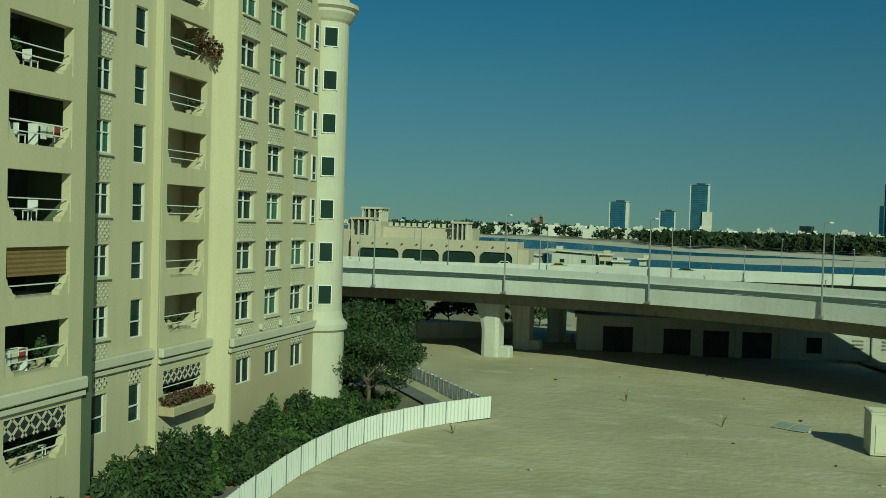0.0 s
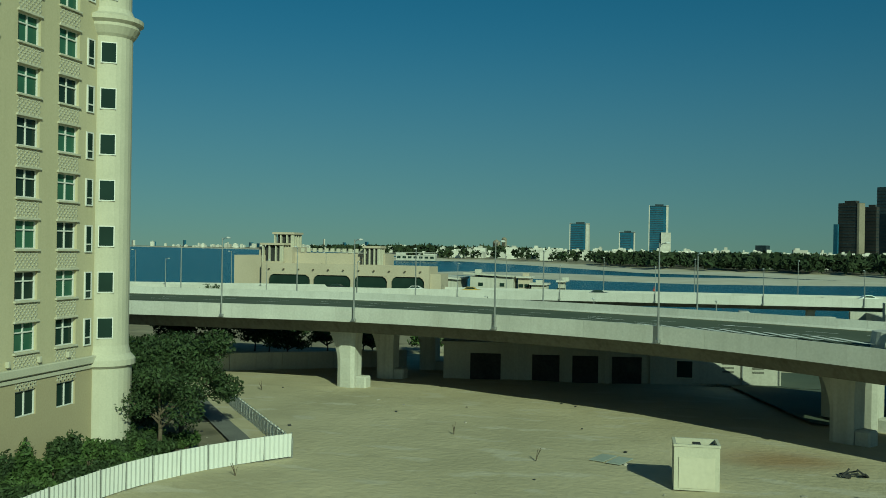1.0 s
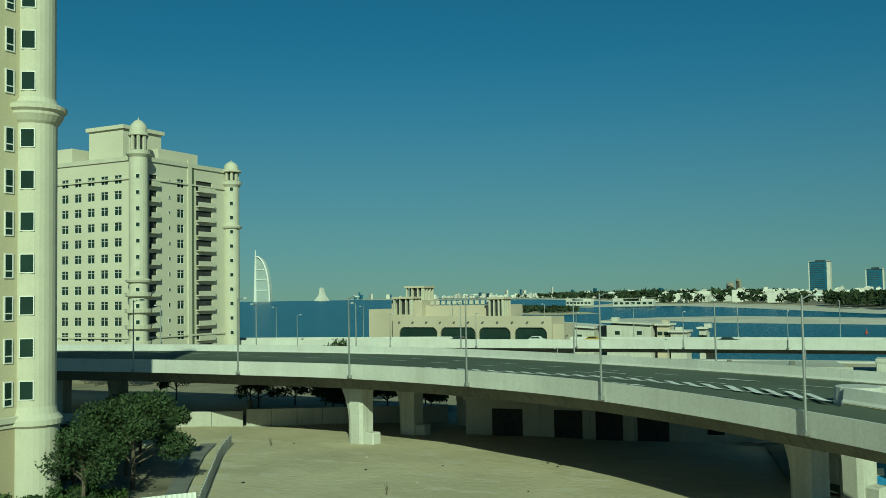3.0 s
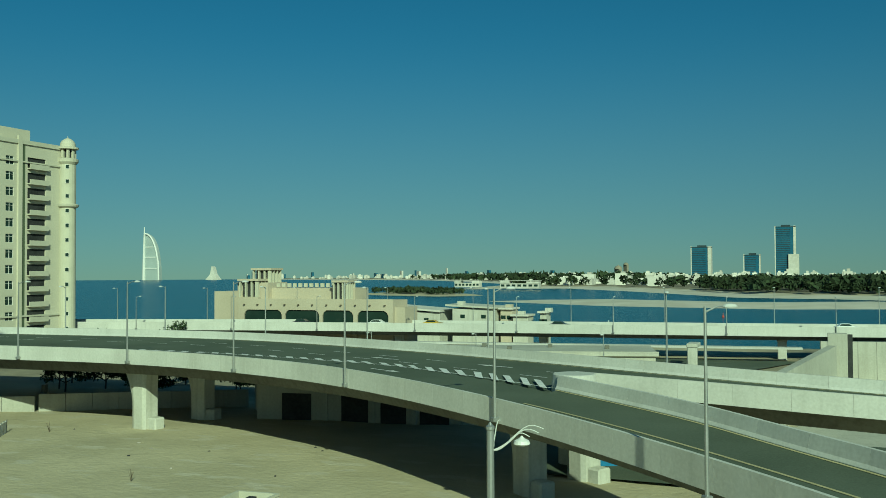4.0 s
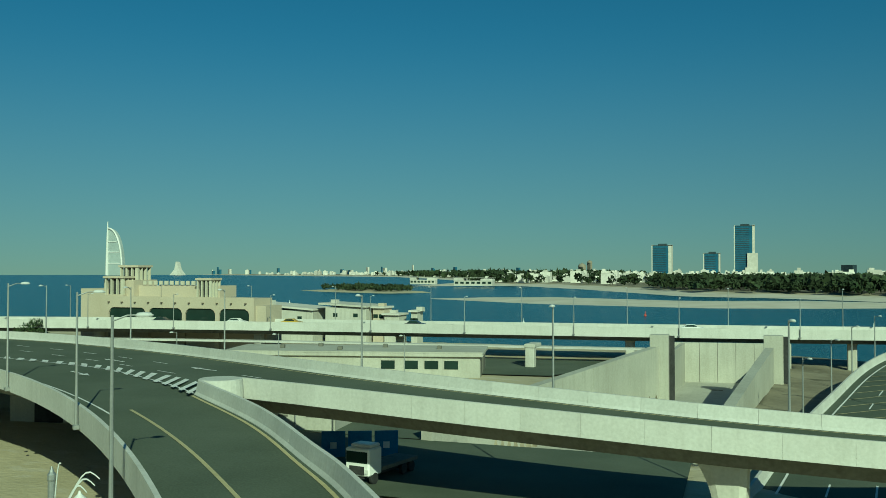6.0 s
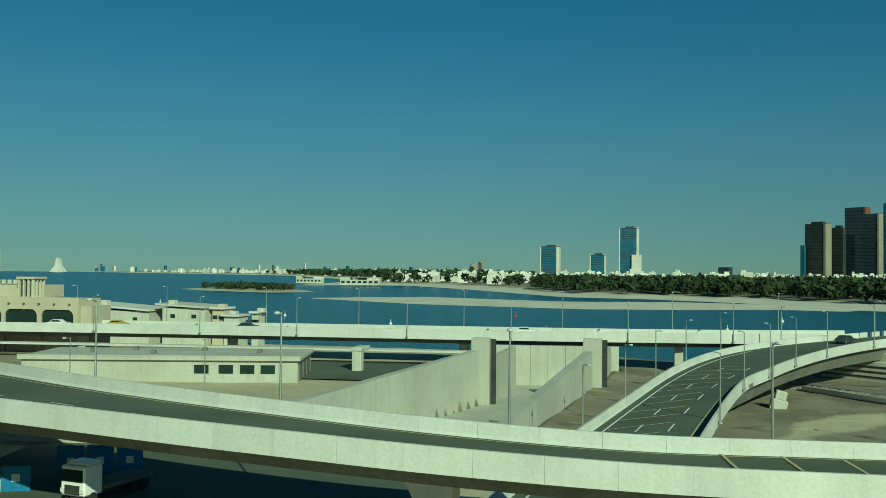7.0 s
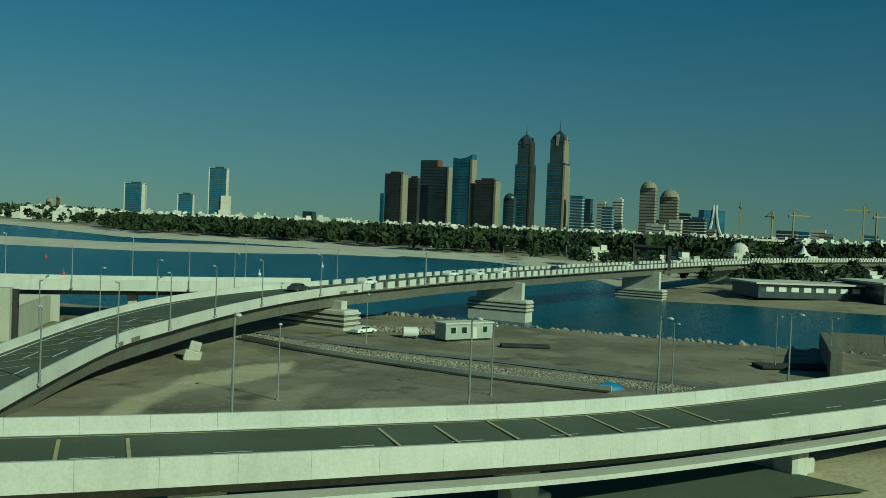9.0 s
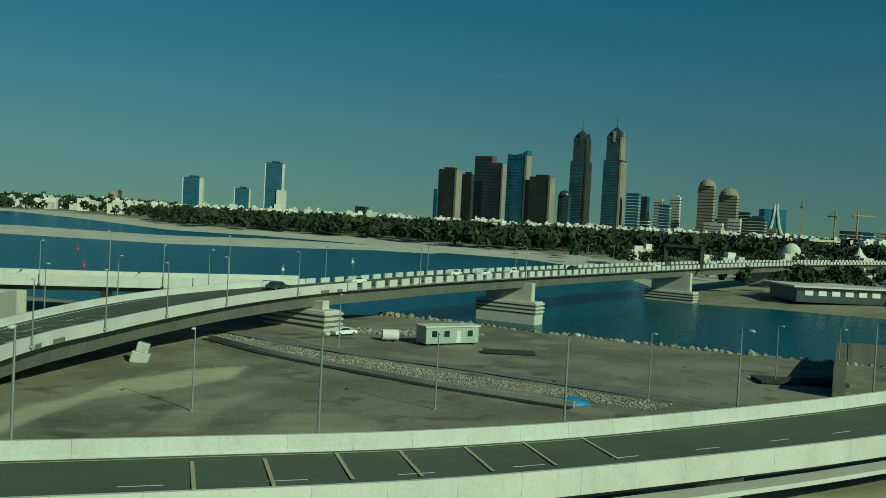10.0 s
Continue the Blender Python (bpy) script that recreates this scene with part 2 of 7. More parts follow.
def water_material():
    m = bpy.data.materials.new("sea_water")
    m.use_nodes = True
    n, ln = m.node_tree.nodes, m.node_tree.links
    p = n["Principled BSDF"]
    p.inputs["Roughness"].default_value = 0.22
    p.inputs["Specular IOR Level"].default_value = 0.13
    geo = n.new("ShaderNodeNewGeometry")
    big = n.new("ShaderNodeTexNoise")
    big.inputs["Scale"].default_value = 0.006
    ln.new(geo.outputs["Position"], big.inputs["Vector"])
    x = n.new("ShaderNodeMix")
    x.data_type = "RGBA"
    x.inputs["A"].default_value, x.inputs["B"].default_value = (0.003, 0.044, 0.072, 1), (0.007, 0.082, 0.112, 1)
    ln.new(big.outputs["Fac"], x.inputs["Factor"])
    ln.new(x.outputs["Result"], p.inputs["Base Color"])
    w = n.new("ShaderNodeTexNoise")
    w.inputs["Scale"].default_value, w.inputs["Detail"].default_value = 0.55, 6.0
    ln.new(geo.outputs["Position"], w.inputs["Vector"])
    bp = n.new("ShaderNodeBump")
    bp.inputs["Strength"].default_value, bp.inputs["Distance"].default_value = 0.6, 0.7
    ln.new(w.outputs["Fac"], bp.inputs["Height"])
    ln.new(bp.outputs["Normal"], p.inputs["Normal"])
    return m


M_GROUND = ground_material()
M_WATER = water_material()

# ---- building helpers ----


def mesh_of(bm, name, smooth=False):
    me = bpy.data.meshes.new(name)
    bm.to_mesh(me)
    bm.free()
    if smooth:
        me.polygons.foreach_set("use_smooth", [True] * len(me.polygons))
    return me


def thing(name, loc=(0, 0, 0), label="", category="", group="", kind=""):
    ob = new(name)
    ob.location = loc
    ob.empty_display_size = 0.3
    return tagged(ob, label, category, group, kind)


def part(name, bm, mat, parent, label="", loc=None, rz=0.0, smooth=False):
    me = bm if isinstance(bm, bpy.types.Mesh) else mesh_of(bm, name, smooth)
    if not me.materials:
        me.materials.append(mat)
    ob = new(name, me)
    if parent is not None:
        ob.parent = parent
    if loc is not None:
        ob.location = loc
    if rz:
        ob.rotation_euler = (0, 0, radians(rz))
    if label:
        ob["label"] = label
    return ob


def box(bm, x0, x1, y0, y1, z0, z1, bevel=0.0):
    vs = [bm.verts.new(p) for p in ((x0, y0, z0), (x1, y0, z0), (x1, y1, z0), (x0, y1, z0), (x0, y0, z1), (x1, y0, z1), (x1, y1, z1), (x0, y1, z1))]
    fs = [bm.faces.new([vs[i] for i in f]) for f in ((3, 2, 1, 0), (4, 5, 6, 7), (0, 1, 5, 4), (1, 2, 6, 5), (2, 3, 7, 6), (3, 0, 4, 7))]
    if bevel:
        edges = {e for f in fs for e in f.edges}
        bmesh.ops.bevel(bm, geom=list(edges), offset=bevel, segments=1, affect="EDGES")
    return vs


def boxes(*dims, bevel=0.0):
    bm = bmesh.new()
    for d in dims:
        box(bm, *d, bevel=bevel)
    return bm


def lathe(bm, profile, n=20, cx=0.0, cy=0.0, cap=True):
    """A turned solid from (radius, z) pairs."""
    rings = []
    for r, z in profile:
        rings.append([bm.verts.new((cx + r * math.cos(2 * math.pi * i / n), cy + r * math.sin(2 * math.pi * i / n), z)) for i in range(n)])
    for a, b in zip(rings, rings[1:]):
        for i in range(n):
            bm.faces.new((a[i], a[(i + 1) % n], b[(i + 1) % n], b[i]))
    if cap:
        bm.faces.new(rings[0][::-1])
        bm.faces.new(rings[-1])
    return bm


def tube(bm, pts, r0, r1=None, n=8):
    """A round bar along points, tapering from r0 to r1."""
    r1 = r0 if r1 is None else r1
    pts = [Vector(p) for p in pts]
    rings = []
    for i, p in enumerate(pts):
        d = (pts[min(i + 1, len(pts) - 1)] - pts[max(i - 1, 0)]).normalized()
        u = d.orthogonal().normalized()
        if abs(d.z) < 0.99:
            u = d.cross(Vector((0, 0, 1))).normalized()
        v = d.cross(u)
        r = r0 + (r1 - r0) * i / max(1, len(pts) - 1)
        rings.append([bm.verts.new(p + r * (math.cos(2 * math.pi * k / n) * u + math.sin(2 * math.pi * k / n) * v)) for k in range(n)])
    for a, b in zip(rings, rings[1:]):
        for k in range(n):
            bm.faces.new((a[k], a[(k + 1) % n], b[(k + 1) % n], b[k]))
    bm.faces.new(rings[0][::-1])
    bm.faces.new(rings[-1])
    return bm


def smooth_path(points, step):
    """A Catmull-Rom curve through the points, cut into even steps."""
    p = [Vector(q) for q in points]
    p = [p[0] * 2 - p[1]] + p + [p[-1] * 2 - p[-2]]
    fine = []
    for i in range(1, len(p) - 2):
        a, b, c, d = p[i - 1:i + 3]
        for k in range(40):
            t = k / 40
            fine.append(0.5 * ((2 * b) + (c - a) * t + (2 * a - 5 * b + 4 * c - d) * t * t + (3 * b - a - 3 * c + d) * t ** 3))
    fine.append(p[-2])
    s = [0.0]
    for u, v in zip(fine, fine[1:]):
        s.append(s[-1] + (v - u).length)
    n = max(2, round(s[-1] / step))
    want = np.linspace(0, s[-1], n + 1)
    co = np.array([list(q) for q in fine])
    return [Vector([float(np.interp(w, s, co[:, k])) for k in range(3)]) for w in want]


def sideways(path, i):
    d = path[min(i + 1, len(path) - 1)] - path[max(i - 1, 0)]
    d.z = 0
    d.normalize()
    return Vector((-d.y, d.x, 0))


def sweep(bm, path, profile, closed=True):
    """Carries a profile of (left, up) pairs along a path."""
    rings = []
    for i, p in enumerate(path):
        s = sideways(path, i)
        rings.append([bm.verts.new(p + s * u + Vector((0, 0, w))) for u, w in profile])
    m = len(profile)
    for a, b in zip(rings, rings[1:]):
        for k in range(m if closed else m - 1):
            bm.faces.new((a[k], b[k], b[(k + 1) % m], a[(k + 1) % m]))
    if closed:
        bm.faces.new(rings[0])
        bm.faces.new(rings[-1][::-1])
    return bm


def split_path(path, per):
    return [path[i:i + per + 1] for i in range(0, len(path) - 1, per)]


def shrink(seg, gap):
    seg = [p.copy() for p in seg]
    seg[0] += (seg[1] - seg[0]).normalized() * gap
    seg[-1] += (seg[-2] - seg[-1]).normalized() * gap
    return seg


def strip(bm, path, off0, off1, lift):
    rows = []
    for i, p in enumerate(path):
        s = sideways(path, i)
        rows.append((bm.verts.new(p + s * off0 + Vector((0, 0, lift))), bm.verts.new(p + s * off1 + Vector((0, 0, lift)))))
    for (a, b), (c, d) in zip(rows, rows[1:]):
        bm.faces.new((a, c, d, b))
    return bm


def deck_between(left, right, top_drop, slab, inset_top, inset_bottom, depth, n):
    """A road slab between two edge curves with a girder below; returns (slab bm, road bm, girder bm, centre rows)."""
    def even(pts):
        s = np.r_[0, np.cumsum([(b - a).length for a, b in zip(pts, pts[1:])])]
        co = np.array([list(q) for q in pts])
        w = np.linspace(0, s[-1], n + 1)
        return [Vector([float(np.interp(x, s, co[:, k])) for k in range(3)]) for x in w]
    L, R = even(left), even(right)
    slab_bm, road_bm, gird_bm = bmesh.new(), bmesh.new(), bmesh.new()
    srows, rrows, grows = [], [], []
    for a, b in zip(L, R):
        across = (b - a)
        width = across.length
        across.normalize()
        da, db = Vector((0, 0, -top_drop)), Vector((0, 0, -top_drop - slab))
        srows.append([slab_bm.verts.new(v) for v in (a + da - Vector((0, 0, 0.02)), b + da - Vector((0, 0, 0.02)), b + db, a + db)])
        rrows.append([road_bm.verts.new(v) for v in (a + da + across * 0.35, b + da - across * 0.35)])
        it, ib = min(inset_top, width * 0.3), min(inset_bottom, width * 0.36)
        dd = Vector((0, 0, -top_drop - slab - depth))
        grows.append([gird_bm.verts.new(v) for v in (a + db + across * it, b + db - across * it, b + dd - across * ib, a + dd + across * ib)])
    for rows, bm in ((srows, slab_bm), (grows, gird_bm)):
        for p, q in zip(rows, rows[1:]):
            for k in range(4):
                bm.faces.new((p[k], p[(k + 1) % 4], q[(k + 1) % 4], q[k]))
        bm.faces.new(rows[0][::-1])
        bm.faces.new(rows[-1])
    for p, q in zip(rrows, rrows[1:]):
        road_bm.faces.new((p[0], p[1], q[1], q[0]))
    for bm in (slab_bm, road_bm, gird_bm):
        bmesh.ops.recalc_face_normals(bm, faces=bm.faces)
    return slab_bm, road_bm, gird_bm, L, R


# left, up: outer face on the right-hand side of the path (negative left)
def barrier_profile(drop):
    return [(-0.02, -drop), (-0.02, 0.0), (0.22, 0.0), (0.30, -0.45), (0.36, -0.78), (0.50, -0.98), (0.50, -drop)]


def mirrored(profile):
    return [(-u, w) for u, w in profile][::-1]


def barrier(edge, parent, outer_right, drop=1.5, per=4):
    """Concrete parapet panels, one object each, along an edge."""
    prof = barrier_profile(drop) if outer_right else mirrored(barrier_profile(drop))
    for seg in split_path(edge, per):
        if len(seg) < 2:
            continue
        bm = bmesh.new()
        sweep(bm, shrink(seg, 0.006), prof)
        bmesh.ops.recalc_face_normals(bm, faces=bm.faces)
        part("barrier_panel", bm, M_BARRIER, parent)

# ---- ground and sea ----
SEA = -6.0
NEAR_SHORE = [(-5000, 150), (-400, 190), (-230, 240), (-120, 268), (-20, 262), (0, 254), (60, 252), (128, 253), (150, 258), (170, 247), (185, 234), (204, 221), (223, 212), (262, 192), (330, 160), (480, 90), (900, -60), (5000, -900)]
FAR_LAND = [(-4900, 4150), (-2600, 4050), (-1200, 3100), (-760, 2350), (-520, 1900), (-430, 1330), (-285, 1400), (-150, 1190), (0, 905), (78, 872), (152, 802), (205, 700), (262, 655), (290, 560), (275, 450), (258, 362), (286, 354), (313, 335), (380, 300), (480, 255), (900, 90), (4900, -700), (4900, 4900), (-4900, 4900)]
SPIT = [(-194, 762), (-74, 671), (43, 634), (110, 652), (165, 681), (206, 668), (230, 740), (100, 800), (25, 765), (-93, 830), (-150, 800)]
ISLAND = [(-447, 1010), (-380, 950), (-290, 905), (-255, 950), (-300, 1030), (-390, 1090)]


def polygon_distance(px, py, poly):
    """Distance to a polygon's edge, positive inside."""
    inside = np.zeros(px.shape, bool)
    best = np.full(px.shape, 1e9)
    for (x0, y0), (x1, y1) in zip(poly, poly[1:] + poly[:1]):
        dx, dy = x1 - x0, y1 - y0
        t = np.clip(((px - x0) * dx + (py - y0) * dy) / (dx * dx + dy * dy), 0, 1)
        best = np.minimum(best, np.hypot(px - x0 - t * dx, py - y0 - t * dy))
        if y0 != y1:
            cross = ((y0 > py) != (y1 > py)) & (px < dx * (py - y0) / dy + x0)
            inside ^= cross
    return np.where(inside, best, -best)


def ease(t):
    t = np.clip(t, 0, 1)
    return t * t * (3 - 2 * t)


TRENCH = [(68.5, 222), (66.8, 186), (53.5, 118), (80.5, 118), (84.0, 190), (87.5, 224)]


def land_height(x, y):
    return -0.5 * ease((y - 112) / 60) - 1.7 * ease((y - 112) / 70) * ease((x - 70) / 45)


def ground_height(x, y):
    x, y = np.asarray(x, float), np.asarray(y, float)
    near = polygon_distance(x, y, NEAR_SHORE + [(5000, -4900), (-5000, -4900)])
    z = np.where(near > 0, land_height(x, y), -9.0)
    z = np.where((near <= 4) & (near > -6), np.minimum(z, -9 + (land_height(x, y) + 9) * ease((near + 6) / 10)), z)
    for poly, rise, top in ((FAR_LAND, 0.05, 4.0), (SPIT, 0.045, 1.5), (ISLAND, 0.05, 2.0)):
        d = polygon_distance(x, y, poly)
        z = np.where(d > -40, np.maximum(z, np.clip(SEA + d * rise, -9, SEA + top)), z)
    tr = polygon_distance(x, y, TRENCH)
    z = np.where(tr > 0, -4.0, z)
    return z


def build_ground():
    cx, cy = 80.0, 20.0
    front = np.radians(np.arange(22, 158.01, 0.3))
    rest = np.radians(np.arange(160, 381, 4.0))
    ang = np.r_[front, rest]
    rad = np.r_[np.linspace(0.5, 30, 12)[:-1], np.linspace(30, 330, 190)[:-1], np.geomspace(330, 4880, 130)]
    A, R = np.meshgrid(ang, rad, indexing="ij")
    X, Y = cx + R * np.cos(A), cy + R * np.sin(A)
    Z = ground_height(X, Y)
    rough = np.array([noise.noise(Vector((x * 0.12, y * 0.12, 0))) * 0.16 + noise.noise(Vector((x * 0.5, y * 0.5, 3))) * 0.05 for x, y in zip(X.ravel(), Y.ravel())]).reshape(X.shape)
    Z = Z + np.where(R < 330, rough, 0)
    na, nr = X.shape
    idx = np.arange(na * nr).reshape(na, nr)
    nxt = np.roll(idx, -1, axis=0)
    faces = np.stack([idx[:, :-1], idx[:, 1:], nxt[:, 1:], nxt[:, :-1]], -1).reshape(-1, 4)
    me = bpy.data.meshes.new("ground")
    me.from_pydata(np.stack([X, Y, Z], -1).reshape(-1, 3).tolist(), [], faces.tolist())
    me.polygons.foreach_set("use_smooth", [True] * len(me.polygons))
    # worked soil beyond the flyover, pale heaps and tracks inside it, planting beds inland
    xs, ys = X.ravel(), Y.ravel()
    soil = ease((ys - 116) / 10) * ease((xs - 40) / 30) * (polygon_distance(xs, ys, NEAR_SHORE + [(5000, -4900), (-5000, -4900)]) > -8)
    wob = np.array([noise.noise(Vector((x * 0.05, y * 0.05, 7))) for x, y in zip(xs, ys)])
    bank = polygon_distance(xs, ys, [(108, 136), (108.5, 150), (110.7, 156.5), (113, 168), (120, 178.5), (127.5, 183.5), (126.5, 173), (118, 161), (114.5, 156), (111.5, 146), (111, 136)])
    soil = soil - 1.0 * ease((bank + 0.6 + wob * 1.5) / 1.2)
    bank2 = polygon_distance(xs, ys, [(121.5, 138), (122.5, 148), (124, 155), (127, 161), (130.5, 163.5), (128, 155.5), (126.5, 149), (126, 138)])
    soil = soil - 0.42 * ease((bank2 + 0.6 + wob * 2.5) / 2)
    bank3 = polygon_distance(xs, ys, [(133.5, 138), (134.4, 149), (139.5, 152), (144, 147), (145, 138)])
    soil = soil - 0.42 * ease((bank3 + 0.6 + wob * 2.5) / 2)
    inland = polygon_distance(xs, ys, FAR_LAND)
    soil = np.maximum(soil, ease((inland - 45 + wob * 25) / 30))
    soil = np.maximum(soil, 0.75 * ease((polygon_distance(xs, ys, ISLAND) - 22) / 14))
    garden = polygon_distance(xs, ys, [(-30, 10), (-3, 10), (-4.6, 38), (-5.0, 50), (-4.4, 58), (-1, 67), (1, 70), (-12, 86), (-30, 96)])
    soil = np.maximum(soil, ease((garden - 0.4) / 0.8))
    soil = np.maximum(soil, 0.8 * ease((ys - 128) / 10) * (xs < -8) * (ys < 240))
    rust = 0.75 * ease((6 - np.hypot((xs - 39) / 1.4, (ys - 80) / 0.8) + wob * 5) / 6)
    spitd = polygon_distance(xs, ys, SPIT)
    beach = ease((inland + 30) / 20) * (1 - ease((inland - 38 + wob * 25) / 20)) + (spitd > -30) * 1.0
    beach = np.where((xs > 200) & (ys < 520), beach * ease((ys - 400) / 110), beach)
    soil = np.where((xs > 240) & (ys < 470) & (inland > -10), np.maximum(soil, 0.85 * (1 - ease((ys - 400) / 70))), soil)
    for nm, val in (("beach", np.clip(beach, 0, 1)), ("soil", np.clip(soil, 0, 1)), ("rust", np.clip(rust, 0, 1))):
        at = me.attributes.new(nm, "FLOAT", "POINT")
        at.data.foreach_set("value", val.astype(np.float32))
    me.materials.append(M_GROUND)
    return tagged(new("ground", me), "pale sand and worked soil around the flyovers", "ground", kind="structure")


def lay(x, y):
    """Height of the ground at a place."""
    return float(ground_height(np.array([x]), np.array([y]))[0])


build_ground()
bm = bmesh.new()
vs = [bm.verts.new((80 + 4890 * math.cos(2 * math.pi * i / 96), 20 + 4890 * math.sin(2 * math.pi * i / 96), SEA)) for i in range(96)]
bm.faces.new(vs)
tagged(part("water", bm, M_WATER, None), "blue-green sea and canal water with small ripples", "water", kind="structure")

# ---- flyovers ----
A_NEAR = [(-110, 78, 9.0), (-70, 92, 9.1), (-40, 98.6, 9.1), (-18.2, 99.9, 9.1), (-2.9, 99.6, 9.1), (12.8, 95.8, 9.1), (28.4, 88.6, 9.1), (45.2, 77.1, 8.8), (60.9, 62.9, 8.3), (74.6, 47.2, 7.7), (86.2, 29.2, 7.2), (92, 8, 6.8), (97, -15, 6.5), (99, -40, 6.2)]
A_INNER = [(46.6, 88.2, 9.25), (56.5, 80.0, 8.9), (63.8, 72.6, 8.5), (69.8, 66.0, 8.2), (82, 50, 7.7), (94, 31, 7.2), (103, 9, 6.8), (108, -15, 6.5), (110, -40, 6.2)]
B_NEAR = [(47.0, 91.2, 9.25), (55, 90.2, 9.0), (65, 88.9, 8.65), (75, 88, 8.3), (85, 87.8, 7.85), (96, 88.5, 7.4), (106, 90.5, 7.05), (117.5, 93.3, 6.7), (130, 97.0, 6.3), (144, 101.2, 6.0), (159, 107.2, 5.8), (178, 116, 5.6), (200, 128, 5.4), (232, 148, 5.3)]
B_FAR = [(-110, 118, 9.0), (-60, 128, 9.1), (-34, 130, 9.1), (-10, 129, 9.1), (8, 124, 9.1), (25, 117, 9.1), (40, 109.5, 9.1), (55, 103, 8.9), (69, 99.3, 8.5), (83, 97.3, 7.95), (95, 98, 7.4), (106, 100.8, 7.05), (118, 104, 6.7), (131, 108, 6.35), (145, 112.4, 6.05), (162, 119.7, 5.85), (190, 135, 5.6), (222, 157, 5.4)]


def cut(points, x0, x1, step=1.0):
    return [p for p in smooth_path(points, step) if x0 <= p.x <= x1]


flyover = thing("flyover", (0, 0, 0), "curved concrete flyover with white parapets and a splitting ramp", "flyover", kind="structure")
near_left = [p for p in smooth_path(A_NEAR, 1.0) if p.x <= 45.4]
near_ramp = [p for p in smooth_path(A_NEAR, 1.0) if p.x >= 45.0]
inner_ramp = smooth_path(A_INNER, 1.0)
b_near = smooth_path(B_NEAR, 1.0)
far_left = cut(B_FAR, -110, 50.5)
far_right = cut(B_FAR, 50, 230)
DROP = 1.0
for nm, L, R, nn in (("merged", far_left, near_left, 90), ("ramp", inner_ramp, near_ramp, 90), ("main", far_right, b_near, 110)):
    slab, road, gird, edge_l, edge_r = deck_between(L, R, DROP, 0.5, 2.4, 3.4, 1.5, nn)
    if nm == "ramp":
        ramp_l, ramp_r = edge_l, edge_r
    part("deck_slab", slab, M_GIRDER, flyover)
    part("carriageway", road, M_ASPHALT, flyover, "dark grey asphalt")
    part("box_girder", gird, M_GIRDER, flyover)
for edge, outer_right in ((near_left, True), (near_ramp, True), (inner_ramp, False), (b_near, True), (far_left, False), (far_right, False)):
    barrier(edge, flyover, outer_right, 1.55, 4)
# lit lower flange under the right-hand stretch
ledge = [p + Vector((0, 0.5, -2.85)) for p in b_near if p.x > 112]
bm = sweep(bmesh.new(), ledge, [(0.0, -0.16), (0.0, 0.16), (1.6, 0.16), (1.6, -0.16)])
bmesh.ops.recalc_face_normals(bm, faces=bm.faces)
part("lower_flange", bm, M_BARRIER, flyover)
# rounded nose where the ramp leaves
bm = bmesh.new()
lathe(bm, [(1.75, 7.85), (1.7, 8.5), (1.62, 9.2), (1.55, 9.25)], 24, 47.3, 89.7)
part("gore_nose", bm, M_BARRIER, flyover, "rounded concrete nose")


def marking(name, bm, mat):
    bmesh.ops.recalc_face_normals(bm, faces=bm.faces)
    return part(name, bm, mat, flyover)


# edge lines, in long strips
marking("edge_line", strip(bmesh.new(), [p for p in near_left if p.x > -60], 2.2, 2.36, -DROP + 0.022), M_WHITEPAINT)
marking("edge_line", strip(bmesh.new(), [b + (a - b).normalized() * 4.3 for a, b in zip(ramp_l, ramp_r)], -0.11, 0.11, -DROP + 0.03), M_YELLOWPAINT)
marking("edge_line", strip(bmesh.new(), [a + (b - a).normalized() * 0.95 for a, b in zip(ramp_l, ramp_r)], -0.11, 0.11, -DROP + 0.03), M_YELLOWPAINT)
marking("edge_line", strip(bmesh.new(), b_near, 0.95, 1.1, -DROP + 0.022), M_WHITEPAINT)
marking("edge_line", strip(bmesh.new(), far_right, -1.1, -0.95, -DROP + 0.022), M_YELLOWPAINT)
marking("edge_line", strip(bmesh.new(), far_left, -1.3, -1.15, -DROP + 0.022), M_YELLOWPAINT)
mids = [(a + b) / 2 for a, b in zip(b_near, cut(B_FAR, 46, 231, 0.99))]
lane = smooth_path([(p.x, p.y - 0.9, p.z) for p in mids[::12]], 0.75)
for i in range(0, len(lane) - 5, 10):
    marking("lane_dash", strip(bmesh.new(), lane[i:i + 4], -0.07, 0.07, -DROP + 0.03), M_WHITEPAINT)
for off in (-6.6, -10.2):
    for i in range(0, len(far_left) - 4, 8):
        if far_left[i].x > -70:
            marking("lane_dash", strip(bmesh.new(), far_left[i:i + 4], off - 0.08, off + 0.08, -DROP + 0.035), M_WHITEPAINT)
